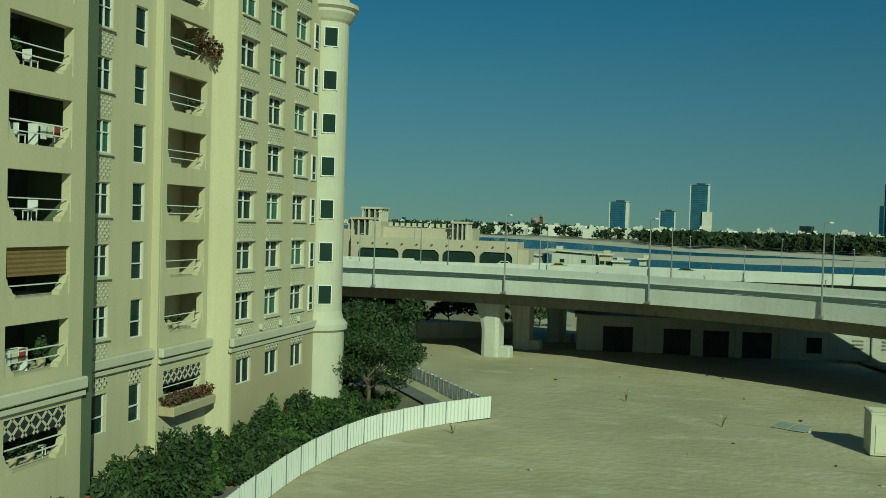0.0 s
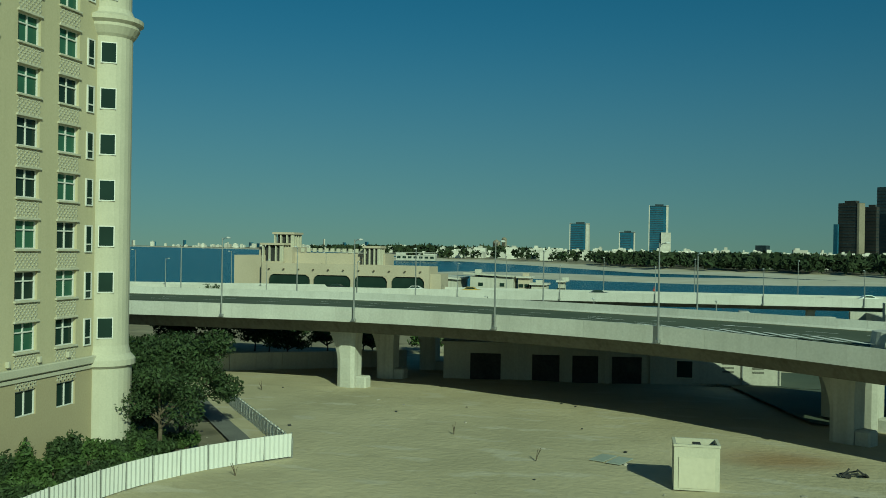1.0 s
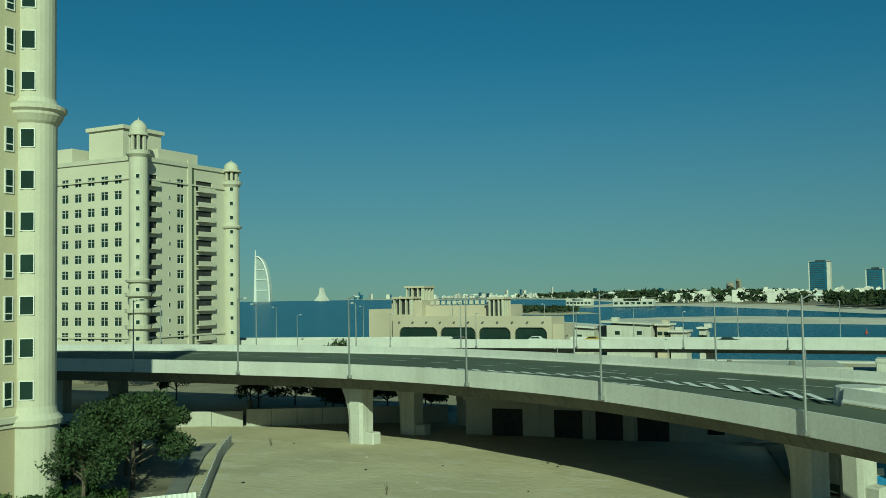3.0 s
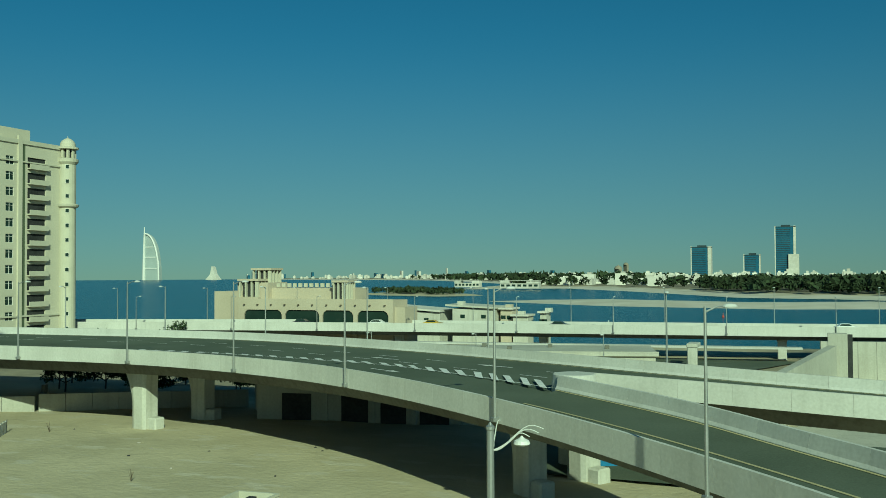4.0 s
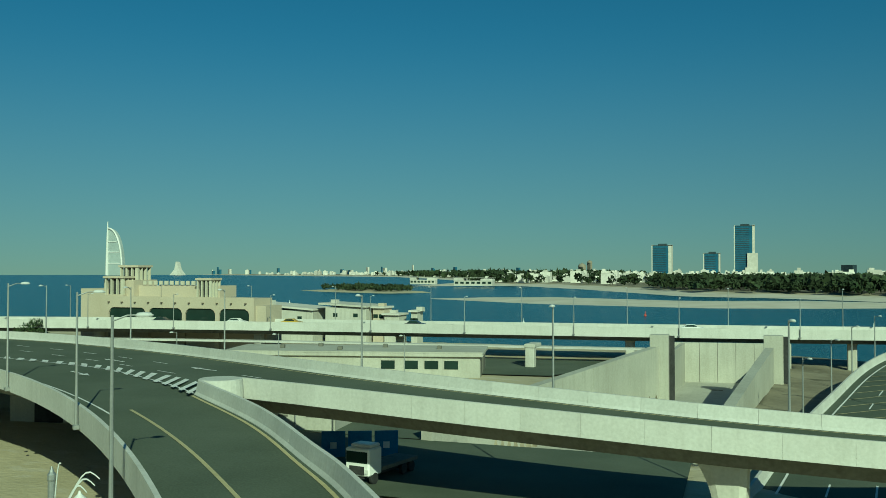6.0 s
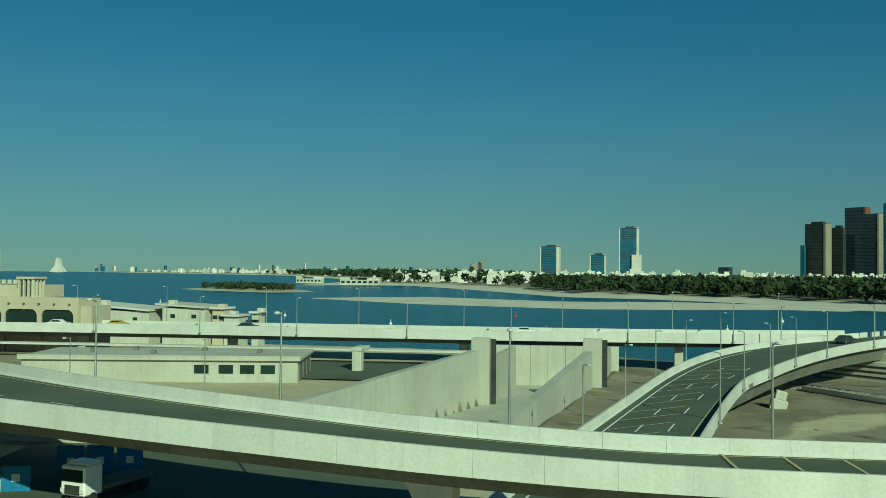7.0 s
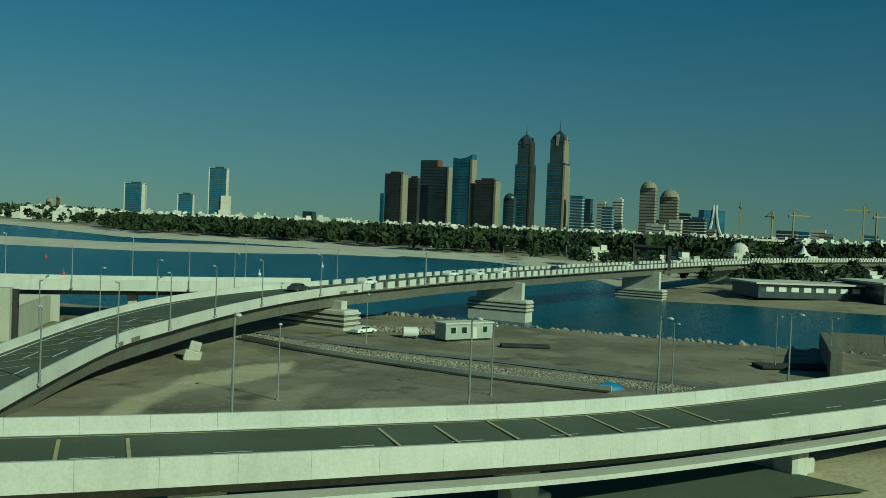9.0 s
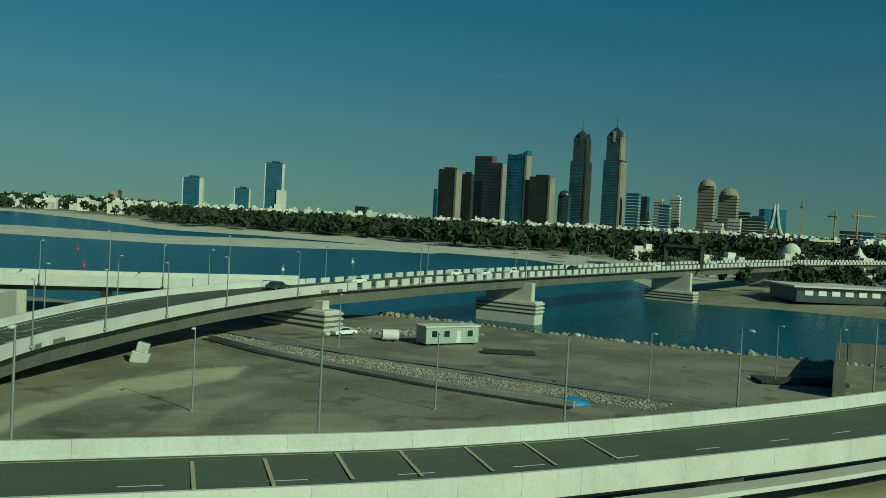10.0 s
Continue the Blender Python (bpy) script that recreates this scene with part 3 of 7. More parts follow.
# gore chevrons: slanting bars between two lines that close towards the nose
gore_a = smooth_path([(45.6, 88.2, 8.2), (41.7, 91.5, 8.15), (38.4, 94.0, 8.12), (32.6, 97.7, 8.12), (26.4, 101.3, 8.12), (17.6, 104.2, 8.12), (3.7, 107.6, 8.12), (-10, 109.4, 8.12)], 1.15)
gore_b = smooth_path([(43.6, 93.4, 8.2), (40.6, 95.8, 8.15), (36.9, 98.3, 8.12), (31.9, 100.6, 8.12), (25.6, 103.5, 8.12), (16.9, 106.0, 8.12), (3.4, 108.9, 8.12), (-10.2, 110.4, 8.12)], 0.5)
for i in range(0, len(gore_a) - 1, 2):
    k0 = round(i / (len(gore_a) - 1) * (len(gore_b) - 1))
    k1 = min(len(gore_b) - 1, k0 + 2)
    bm = bmesh.new()
    bm.faces.new([bm.verts.new(v + Vector((0, 0, 0.03))) for v in (gore_a[i], gore_a[i].lerp(gore_a[i + 1], 0.9), gore_b[k1], gore_b[k0])])
    marking("chevron_stripe", bm, M_WHITEPAINT)
marking("edge_line", strip(bmesh.new(), gore_a, -0.45, -0.3, 0.03), M_WHITEPAINT)
for x, y in ((28, 97.2), (22.5, 108.4), (36, 104.2)):
    d = Vector((0.87, -0.5, 0)) if y < 100 else Vector((-0.9, 0.42, 0))
    s = Vector((-d.y, d.x, 0))
    bm = bmesh.new()
    bm.faces.new([bm.verts.new(Vector((x, y, 8.15)) + s * u + d * v) for u, v in ((-0.12, -2.4), (0.12, -2.4), (0.12, 0.5), (0.45, 0.5), (0.0, 2.2), (-0.45, 0.5), (-0.12, 0.5))])
    marking("lane_arrow", bm, M_WHITEPAINT)
# hatch bars on the main carriageway
for x, y in ((92.6, 98.2), (96.5, 98.9), (100.4, 99.8), (104.3, 100.1), (108.1, 100.2), (111.9, 100.6), (115.5, 101.4), (130.6, 106.0), (134.5, 107.2), (138.6, 109.2), (142.5, 110.4), (146.8, 112.0), (151, 113.8), (155.5, 115.8)):
    if x < 99:
        continue
    z = float(np.interp(x, [96, 106, 118, 131, 145, 162], [6.4, 6.05, 5.7, 5.35, 5.05, 4.85])) + 0.03
    bm = bmesh.new()
    bm.faces.new([bm.verts.new(v) for v in ((x - 0.11, y, z), (x + 0.11, y, z), (x + 1.0, y - 5.6, z), (x + 0.78, y - 5.6, z))])
    marking("hatch_bar", bm, M_YELLOWPAINT)

# piers of the flyover


def flared_pier(x, y, turn, top, wide=1.05, deep=0.85, label="flared concrete bridge pier standing on sand"):
    g = lay(x, y) - 0.3
    ob = thing("bridge_pier", (x, y, g), label, "pier", "flyover piers")
    ob.rotation_euler = (0, 0, radians(turn))
    h = top - g
    bm = bmesh.new()
    rows = []
    for k in range(13):
        t = k / 12
        w = wide * (1 + 1.15 * max(0, (t - 0.45) / 0.55) ** 1.7)
        zz = h * t
        v0 = wide * (1 + 0.15 * max(0, (t - 0.6) / 0.4) ** 2)
        rows.append([bm.verts.new(v) for v in ((-w, -deep, zz), (-w * 0.6, -deep * 1.25, zz), (v0 * 0.6, -deep * 1.25, zz), (v0, -deep, zz), (v0, deep, zz), (v0 * 0.6, deep * 1.25, zz), (-w * 0.6, deep * 1.25, zz), (-w, deep, zz))])
    for a, b in zip(rows, rows[1:]):
        for i in range(8):
            bm.faces.new((a[i], a[(i + 1) % 8], b[(i + 1) % 8], b[i]))
    bm.faces.new(rows[0][::-1])
    bm.faces.new(rows[-1])
    part("shaft", bm, M_PIER, ob, smooth=False)
    part("bearing_block", boxes((-wide * 1.9, wide * 0.95, -deep * 0.8, deep * 0.8, h, h + 0.45), bevel=0.05), M_PIER, ob)
    part("footing", boxes((wide * 0.9, wide * 2.2, -deep * 0.8, deep * 0.9, -0.2, 1.5), bevel=0.15), M_PIER, ob)
    return ob


for x, y, turn, top in ((-5.3, 105.2, -8, 6.3), (-3.2, 113.0, -8, 6.2), (-0.5, 122.5, -8, 6.2), (43.8, 89.4, -38, 6.0), (46.6, 95.6, -30, 6.0), (44.6, 100.4, -25, 6.0), (66, 70, -45, 5.6), (96, 19, -62, 4.0),
                        (-52, 104, 8, 6.2), (-54, 116, 8, 6.2), (83.6, 93.0, -5, 5.2), (120, 98.6, 14, 3.8), (165, 114, 24, 3.0), (140, 105.2, 18, 3.3)):
    flared_pier(x, y, turn, top)

# ---- far viaduct behind the underpass ----
C_NEAR = [(-130, 176, 6.5), (-70, 196, 6.4), (-40, 202.5, 6.4), (0, 209, 6.3), (33, 212, 6.3), (66, 215, 6.3), (100, 221.5, 6.2), (126, 230.5, 6.0)]
C_FAR = [(-130, 190, 6.5), (-72, 208, 6.4), (-42, 215, 6.4), (0, 221, 6.3), (33, 224, 6.3), (66, 227, 6.3), (98, 233, 6.2), (132, 244.5, 6.1)]
viaduct = thing("viaduct", (0, 0, 0), "long low concrete viaduct with white parapets beside the sea", "viaduct", kind="structure")
c_near, c_far = smooth_path(C_NEAR, 2.0), smooth_path(C_FAR, 2.0)
slab, road, gird, _, _ = deck_between(c_far, c_near, DROP, 0.5, 2.0, 2.6, 1.3, 70)
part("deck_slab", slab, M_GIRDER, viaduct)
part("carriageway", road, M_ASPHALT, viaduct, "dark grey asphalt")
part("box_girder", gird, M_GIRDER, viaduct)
barrier(c_near, viaduct, True, 1.9, 4)
barrier(c_far, viaduct, False, 1.6, 4)
# lower service road edge in front of the viaduct
low = [p + Vector((0, -3.2, -4.0)) for p in c_near if -95 < p.x < 62]
bm = sweep(bmesh.new(), low, [(0.0, -0.18), (0.0, 0.18), (2.6, 0.18), (2.6, -0.18)])
bmesh.ops.recalc_face_normals(bm, faces=bm.faces)
part("service_slab", bm, M_BARRIER, viaduct)
for x, y in ((-92, 197), (-60, 206), (-22, 212), (10, 216), (43.2, 197.5), (58, 219), (99, 226)):
    g = lay(x, y) - 0.3
    ob = thing("bridge_pier", (x, y, g), "square concrete column under the viaduct", "pier", "viaduct piers")
    part("shaft", boxes((-0.85, 0.85, -0.85, 0.85, 0, 3.6 - g), bevel=0.12), M_PIER, ob)
    part("crosshead", boxes((-1.0, 1.0, -1.0, 4.2, 3.2 - g, 3.9 - g), bevel=0.1), M_PIER, ob)

# ---- curved ramp and canal bridge ----
D_NEAR = [(97.2, 100, 1.0), (99.6, 122, 2.4), (105.6, 157, 4.2), (110.7, 174, 4.6), (117.4, 192, 5.0), (126, 209, 5.5), (137, 225, 6.0), (150, 239, 6.4), (165, 256, 6.8), (202, 298, 7.0), (267, 372, 7.0), (330, 434, 7.2), (403, 496, 7.3), (540, 590, 7.4)]
D_FAR = [(83.5, 100, 0.6), (87, 124, 1.6), (92, 150, 2.8), (98.3, 180, 4.1), (105.8, 203, 4.8), (115.6, 218.5, 5.4), (128, 232, 5.9), (142, 246.5, 6.3), (158, 265, 6.8), (194, 308, 7.0), (258, 382, 7.0), (321, 444.5, 7.2), (395, 507, 7.3), (532, 602, 7.4)]
canal_bridge = thing("canal_bridge", (0, 0, 0), "long concrete road bridge with slotted white parapets over the canal", "bridge", kind="structure")
d_near, d_far = smooth_path(D_NEAR, 1.0), smooth_path(D_FAR, 1.0)
slab, road, gird, LL, RR = deck_between(d_far, d_near, DROP, 0.6, 1.2, 2.2, 2.5, 160)
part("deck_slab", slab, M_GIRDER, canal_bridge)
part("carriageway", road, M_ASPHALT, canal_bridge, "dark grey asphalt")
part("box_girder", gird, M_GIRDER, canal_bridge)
nsolid = next(i for i, p in enumerate(d_near) if p.x > 141)
fsolid = next(i for i, p in enumerate(d_far) if p.x > 133)
barrier(d_near[:nsolid + 1], canal_bridge, True, 1.55, 4)
barrier(d_far[:fsolid + 1], canal_bridge, False, 1.55, 4)


def slotted(path, outer_right):
    """Parapet of separate blocks on a low kerb, under a thin rail."""
    sgn = 1 if outer_right else -1
    kerb = [(-0.02 * sgn, -1.5), (-0.02 * sgn, -0.95), (0.35 * sgn, -0.95), (0.35 * sgn, -1.5)]
    bm = sweep(bmesh.new(), path[::4], kerb)
    bmesh.ops.recalc_face_normals(bm, faces=bm.faces)
    part("kerb", bm, M_GIRDER, canal_bridge)
    for i in range(0, len(path) - 4, 4):
        bm = sweep(bmesh.new(), shrink(path[i:i + 4], 0.24), [(-0.05 * sgn, -1.35), (-0.05 * sgn, 0), (0.3 * sgn, 0), (0.3 * sgn, -1.35)])
        bmesh.ops.recalc_face_normals(bm, faces=bm.faces)
        part("parapet_block", bm, M_BARRIER, canal_bridge)


slotted(d_near[nsolid:], True)
slotted(d_far[fsolid:], False)
# markings on the ramp
dm = [(a + b) / 2 for a, b in zip(LL, RR)]


def bridge_mark(name, bm, mat):
    bmesh.ops.recalc_face_normals(bm, faces=bm.faces)
    part(name, bm, mat, canal_bridge)


def deck_point(s, f):
    """A place on the ramp's road: s along it in deck steps, f across it from the far edge to the near one."""
    k = int(s)
    p = LL[k].lerp(RR[k], f).lerp(LL[k + 1].lerp(RR[k + 1], f), s - k)
    return p + Vector((0, 0, -DROP + 0.04))


def deck_bar(name, s0, f0, s1, f1, wide, mat):
    a, b = deck_point(s0, f0), deck_point(s1, f1)
    d = (b - a).normalized()
    s = Vector((-d.y, d.x, 0)) * wide / 2
    bm = bmesh.new()
    bm.faces.new([bm.verts.new(v) for v in (a - s, b - s, b + s, a + s)])
    bridge_mark(name, bm, mat)


for f, mat in ((0.13, M_WHITEPAINT), (0.87, M_YELLOWPAINT)):
    for k in range(26):
        deck_bar("edge_line", k, f, k + 1, f, 0.2, mat)
for k in range(13):
    deck_bar("hatch_bar", 6.2 + k * 1.15, 0.15, 6.9 + k * 1.15, 0.62, 0.24, M_YELLOWPAINT)
for f in (0.4, 0.66):
    for k in range(9):
        deck_bar("lane_dash", 1.5 + k * 2.2, f, 2.4 + k * 2.2, f, 0.16, M_WHITEPAINT)


def canal_pier(i_near, cap_top, cap_bottom, thick=4.6):
    a, b = d_near[i_near], min(d_far, key=lambda q: (q - d_near[i_near]).length)
    ac = b - a
    ac.z = 0
    ob = thing("bridge_pier", (a.x, a.y, 0), "pale stone-faced pier carrying the canal bridge", "pier", "canal bridge piers")
    ob.rotation_euler = (0, 0, math.atan2(ac.y, ac.x))
    w = ac.length
    part("pile_cap", boxes((-2.2, w + 2.2, -thick / 2, thick / 2, cap_bottom, cap_top), bevel=0.15), M_PIER, ob)
    for k in range(3):
        z = cap_top - 0.45 - k * 0.95
        part("ledge", boxes((-2.45, w + 2.45, -thick / 2 - 0.22, thick / 2 + 0.22, z - 0.36, z)), M_PIER, ob)
        part("joint_band", boxes((-2.25, w + 2.25, -thick / 2 - 0.05, thick / 2 + 0.05, z - 0.78, z - 0.36)), M_GIRDER, ob, "dark course between the ledges")
    part("wall", boxes((-0.4, w + 0.4, -0.9, 0.9, cap_top - 0.05, a.z - 2.9), bevel=0.1), M_PIER, ob)
    return ob


for px, top, bot in ((137.5, 1.5, -3.2), (188, -0.4, -8.0), (262, -2.2, -8.5), (330, -2.6, -8.5), (402, -2.6, -8.5)):
    i = min(range(len(d_near)), key=lambda k: abs(d_near[k].x - px))
    canal_pier(i, top, bot)
ob = thing("bridge_pier", (112.8, 184.5, lay(112.8, 184.5) - 0.3), "small tilted concrete pier stub beneath the ramp", "pier")
bm = boxes((-1.2, 1.2, -0.8, 0.8, 0, 1.6), (-0.8, 0.8, -0.6, 0.6, 1.55, 2.9), bevel=0.12)
bmesh.ops.rotate(bm, verts=bm.verts, matrix=Matrix.Rotation(radians(14), 3, "Y"), cent=(0, 0, 0))
part("shaft", bm, M_PIER, ob)

# ---- underpass walls ----


def wall_run(name, p0, p1, z0, z1, base, thick, label, n=8, mat=None):
    """A retaining wall from p0 to p1 whose top slopes from z0 to z1, in panels."""
    ob = thing(name, (0, 0, 0), label, "retaining wall", kind="structure")
    a, b = Vector((*p0, 0)), Vector((*p1, 0))
    d = (b - a).normalized()
    s = Vector((-d.y, d.x, 0)) * thick / 2
    for k in range(n):
        t0, t1 = k / n, (k + 1) / n
        q0, q1 = a.lerp(b, t0) + d * 0.03, a.lerp(b, t1) - d * 0.03
        h0, h1 = z0 + (z1 - z0) * t0, z0 + (z1 - z0) * t1
        bm = bmesh.new()
        vs = [bm.verts.new(v) for v in (q0 - s + Vector((0, 0, base)), q1 - s + Vector((0, 0, base)), q1 + s + Vector((0, 0, base)), q0 + s + Vector((0, 0, base)),
                                        q0 - s + Vector((0, 0, h0)), q1 - s + Vector((0, 0, h1)), q1 + s + Vector((0, 0, h1)), q0 + s + Vector((0, 0, h0)))]
        for f in ((3, 2, 1, 0), (4, 5, 6, 7), (0, 1, 5, 4), (1, 2, 6, 5), (2, 3, 7, 6), (3, 0, 4, 7)):
            bm.faces.new([vs[i] for i in f])
        bmesh.ops.recalc_face_normals(bm, faces=bm.faces)
        part("wall_panel", bm, mat or M_WALL, ob)
    return ob


wall_run("wall_left", (67.0, 187), (53.0, 118), 4.9, 2.3, -4.6, 1.3, "plain pale concrete wing wall beside the underpass ramp", 10)
wall_run("wall_right", (84.6, 190), (79.6, 118), 4.9, 1.2, -4.6, 1.3, "pale concrete wing wall with patched render", 10)
bm = boxes((58, 86, 100, 219, -4.4, -3.9))
tagged(part("floor", bm, M_WALL, None), "pale concrete underpass floor slab", "floor", kind="structure")
wall_run("wall_back", (65.0, 214.5), (88.0, 218.0), 3.6, 3.6, -4.6, 0.9, "panelled concrete wall closing the underpass", 7)
for x, y in ((67.6, 187.5), (85.2, 191.5)):
    ob = thing("portal_post", (x, y, -4.4), "square concrete portal post at the underpass mouth", "post", "portal posts")
    part("shaft", boxes((-1.5, 1.5, -1.0, 1.0, 0, 11.2), bevel=0.06), M_WALL, ob)
    # A solid near-black box stands here; the recess's shade is its colour.
    part("slot", boxes((1.45, 2.3, 0.2, 0.9, 0, 11.0)), M_DARK, ob, "recess painted near-black for its shade")
    part("return_wall", boxes((0.6, 1.4, 0.9, 28, 0, 7.9)), M_WALL, ob)


# ---- dark sheets for shade below the flyover, asphalt yard beside the service building ----


def yard(points, lift, label):
    """An asphalt-coloured sheet draped over the ground: a quad of corners in order, cut into a grid."""
    a, b, c, d = [Vector((*p, 0)) for p in points]
    n = 24
    bm = bmesh.new()
    grid = []
    for i in range(n + 1):
        row = []
        for j in range(n + 1):
            p = a.lerp(b, i / n).lerp(d.lerp(c, i / n), j / n)
            row.append(bm.verts.new((p.x, p.y, float(land_height(p.x, p.y)) + lift)))
        grid.append(row)
    for i in range(n):
        for j in range(n):
            bm.faces.new((grid[i][j], grid[i + 1][j], grid[i + 1][j + 1], grid[i][j + 1]))
    bmesh.ops.recalc_face_normals(bm, faces=bm.faces)
    return tagged(part("road", bm, M_ASPHALT, None), label, "road", kind="structure")


# The next three sheets darken the ground in place of the flyover's shade.
yard(((30, 118.6), (52.2, 118.6), (55.4, 134), (24, 134)), 0.25, "dark ground sheet painting shade beside the underpass wall")
yard(((42, 95.5), (80, 94), (79, 117.6), (36, 118.4)), 0.26, "dark ground sheet painting shade beneath the flyover's main deck")
yard(((98.5, 95), (168, 108), (160, 121), (99.5, 118)), 0.26, "dark ground sheet painting shade under the flyover's right-hand stretch")
yard(((-4, 178), (50, 184), (62, 213), (-8, 208)), 0.24, "grey asphalt service yard beside the viaduct")

# ---- shared window meshes (facing +x, centred) ----


def grid_wall(bm, x0, x1, y0, y1, z0, z1, holes):
    """A wall slab between x0 and x1 with rectangular holes (ya, yb, za, zb) through it."""
    ys = sorted({y0, y1, *[v for h in holes for v in h[:2] if y0 < v < y1]})
    for ya, yb in zip(ys, ys[1:]):
        mine = sorted((h[2], h[3]) for h in holes if h[0] <= ya + 1e-6 and h[1] >= yb - 1e-6)
        z = z0
        for za, zb in mine:
            if za > z:
                box(bm, x0, x1, ya, yb, z, za)
            z = max(z, zb)
        if z < z1:
            box(bm, x0, x1, ya, yb, z, z1)
    return bm


def frame_mesh(w, h, mullions=1, transom=0.62, bar=0.07):
    """A welded window frame with mullions and a transom, cut out of one slab."""
    ys, zs = [(-w / 2, -w / 2 + bar)], [(-h / 2, -h / 2 + bar)]
    ys += [(-w / 2 + w * (k + 1) / (mullions + 1) - bar / 2, -w / 2 + w * (k + 1) / (mullions + 1) + bar / 2) for k in range(mullions)]
    if transom:
        zs.append((-h / 2 + h * transom - bar / 2, -h / 2 + h * transom + bar / 2))
    ys.append((w / 2 - bar, w / 2))
    zs.append((h / 2 - bar, h / 2))
    yl, zl = [v for p in ys for v in p], [v for p in zs for v in p]
    bm = bmesh.new()
    grid = {(i, j, k): bm.verts.new((0.06 * (2 * k - 1), y, z)) for i, y in enumerate(yl) for j, z in enumerate(zl) for k in (0, 1)}

    def solid(i, j):
        return 0 <= i < len(yl) - 1 and 0 <= j < len(zl) - 1 and (i % 2 == 0 or j % 2 == 0)

    for i in range(len(yl) - 1):
        for j in range(len(zl) - 1):
            if not solid(i, j):
                continue
            for k in (0, 1):
                bm.faces.new([grid[q] for q in ((i, j, k), (i + 1, j, k), (i + 1, j + 1, k), (i, j + 1, k))])
            for di, dj, a, b in ((-1, 0, (i, j), (i, j + 1)), (1, 0, (i + 1, j), (i + 1, j + 1)), (0, -1, (i, j), (i + 1, j)), (0, 1, (i, j + 1), (i + 1, j + 1))):
                if not solid(i + di, j + dj):
                    bm.faces.new([grid[q] for q in ((*a, 0), (*b, 0), (*b, 1), (*a, 1))])
    bmesh.ops.recalc_face_normals(bm, faces=bm.faces)
    me = mesh_of(bm, "window_frame")
    me.materials.append(M_WHITE)
    return me


def pane_mesh(w, h, mat):
    me = mesh_of(boxes((-0.03, -0.01, -w / 2 + 0.05, w / 2 - 0.05, -h / 2 + 0.05, h / 2 - 0.05)), "pane")
    me.materials.append(mat)
    return me


def sill_mesh(w):
    me = mesh_of(boxes((-0.1, 0.16, -w / 2 - 0.1, w / 2 + 0.1, -0.09, 0.05), bevel=0.02), "sill")
    me.materials.append(M_TRIM)
    return me


def lattice_mesh(w, h, step=0.36, t=0.085, back=None):
    """A raised panel of crossing diagonal bars."""
    bm = bmesh.new()
    box(bm, -0.10, -0.01, -w / 2, w / 2, -h / 2, h / 2)
    for sgn in (1, -1):
        c = -(w + h) / 2
        while c < (w + h) / 2:
            # bar z = sgn * y + c clipped to the panel
            ends = []
            for y in (-w / 2, w / 2):
                z = sgn * y + c
                if -h / 2 <= z <= h / 2:
                    ends.append((y, z))
            for z in (-h / 2, h / 2):
                y = sgn * (z - c)
                if -w / 2 < y < w / 2:
                    ends.append((y, z))
            if len(ends) >= 2:
                (ya, za), (yb, zb) = ends[0], ends[1]
                if abs(ya - yb) + abs(za - zb) > 0.2:
                    d = Vector((0, yb - ya, zb - za)).normalized()
                    s = Vector((0, -d.z, d.y)) * t / 2
                    a, b = Vector((0.03, ya, za)), Vector((0.03, yb, zb))
                    v = [bm.verts.new(q) for q in (a - s, b - s, b + s, a + s)]
                    lo = [bm.verts.new(q.co - Vector((0.03, 0, 0))) for q in v]
                    bm.faces.new(v)
                    for i in range(4):
                        bm.faces.new((v[i], lo[i], lo[(i + 1) % 4], v[(i + 1) % 4]))
            c += step
    bmesh.ops.recalc_face_normals(bm, faces=bm.faces)
    me = mesh_of(bm, "lattice")
    me.materials.append(M_TRIM)
    # Backing is darker than the bars: shade behind the lattice, put into colour.
    me.materials.append(back or M_PODIUM)
    for p in me.polygons:
        p.material_index = int(max(me.vertices[i].co.x for i in p.vertices) < 0)
    return me


WIN = frame_mesh(2.2, 1.85, 1, 0.66, 0.085)
WIN_SMALL = frame_mesh(1.3, 1.72)
SMALL_PANE, SMALL_PANE_G = pane_mesh(1.3, 1.72, M_PANE), pane_mesh(1.3, 1.72, M_PANEGREEN)
SMALL_SILL = sill_mesh(1.3)
WIN_PANE, WIN_PANE_G = pane_mesh(2.2, 1.85, M_PANE), pane_mesh(2.2, 1.85, M_PANEGREEN)
WIN_SILL = sill_mesh(2.2)
LATTICE = lattice_mesh(2.2, 1.1)
LATTICE_SMALL = lattice_mesh(1.3, 1.15)
NARROW = frame_mesh(1.15, 2.15, 0, 0.42)
NARROW_PANE = pane_mesh(1.15, 2.15, M_PANE)
TWIN = frame_mesh(1.1, 1.5, 0, 0)
TWIN_PANE = pane_mesh(1.1, 1.5, M_PANE)
SLOT = frame_mesh(0.8, 1.9, 0, 0.3, 0.09)
SLOT_PANE = pane_mesh(0.8, 1.9, M_PANE)


def put(name, me, parent, loc, rz=0.0):
    ob = new(name, me)
    ob.parent = parent
    ob.location = loc
    if rz:
        ob.rotation_euler = (0, 0, rz)
    return ob


rng = random.Random(5)

# ---- the near apartment building ----
apartment = thing("apartment_building", (0, 0, 0), "tall beige apartment building with white windows, balconies and a corner turret", "building")
G0, ROOF = -1.0, 45.0
FLOORS = [9.5 + 3.25 * k for k in range(11)]
COLS = (52.9, 56.95, 61.05)


def win_holes(cols, w=2.2, h=1.85):
    return [(c - w / 2, c + w / 2, z - h / 2, z + h / 2) for c in cols for z in FLOORS]


bal = [8.35 + 3.23 * k for k in range(11)]
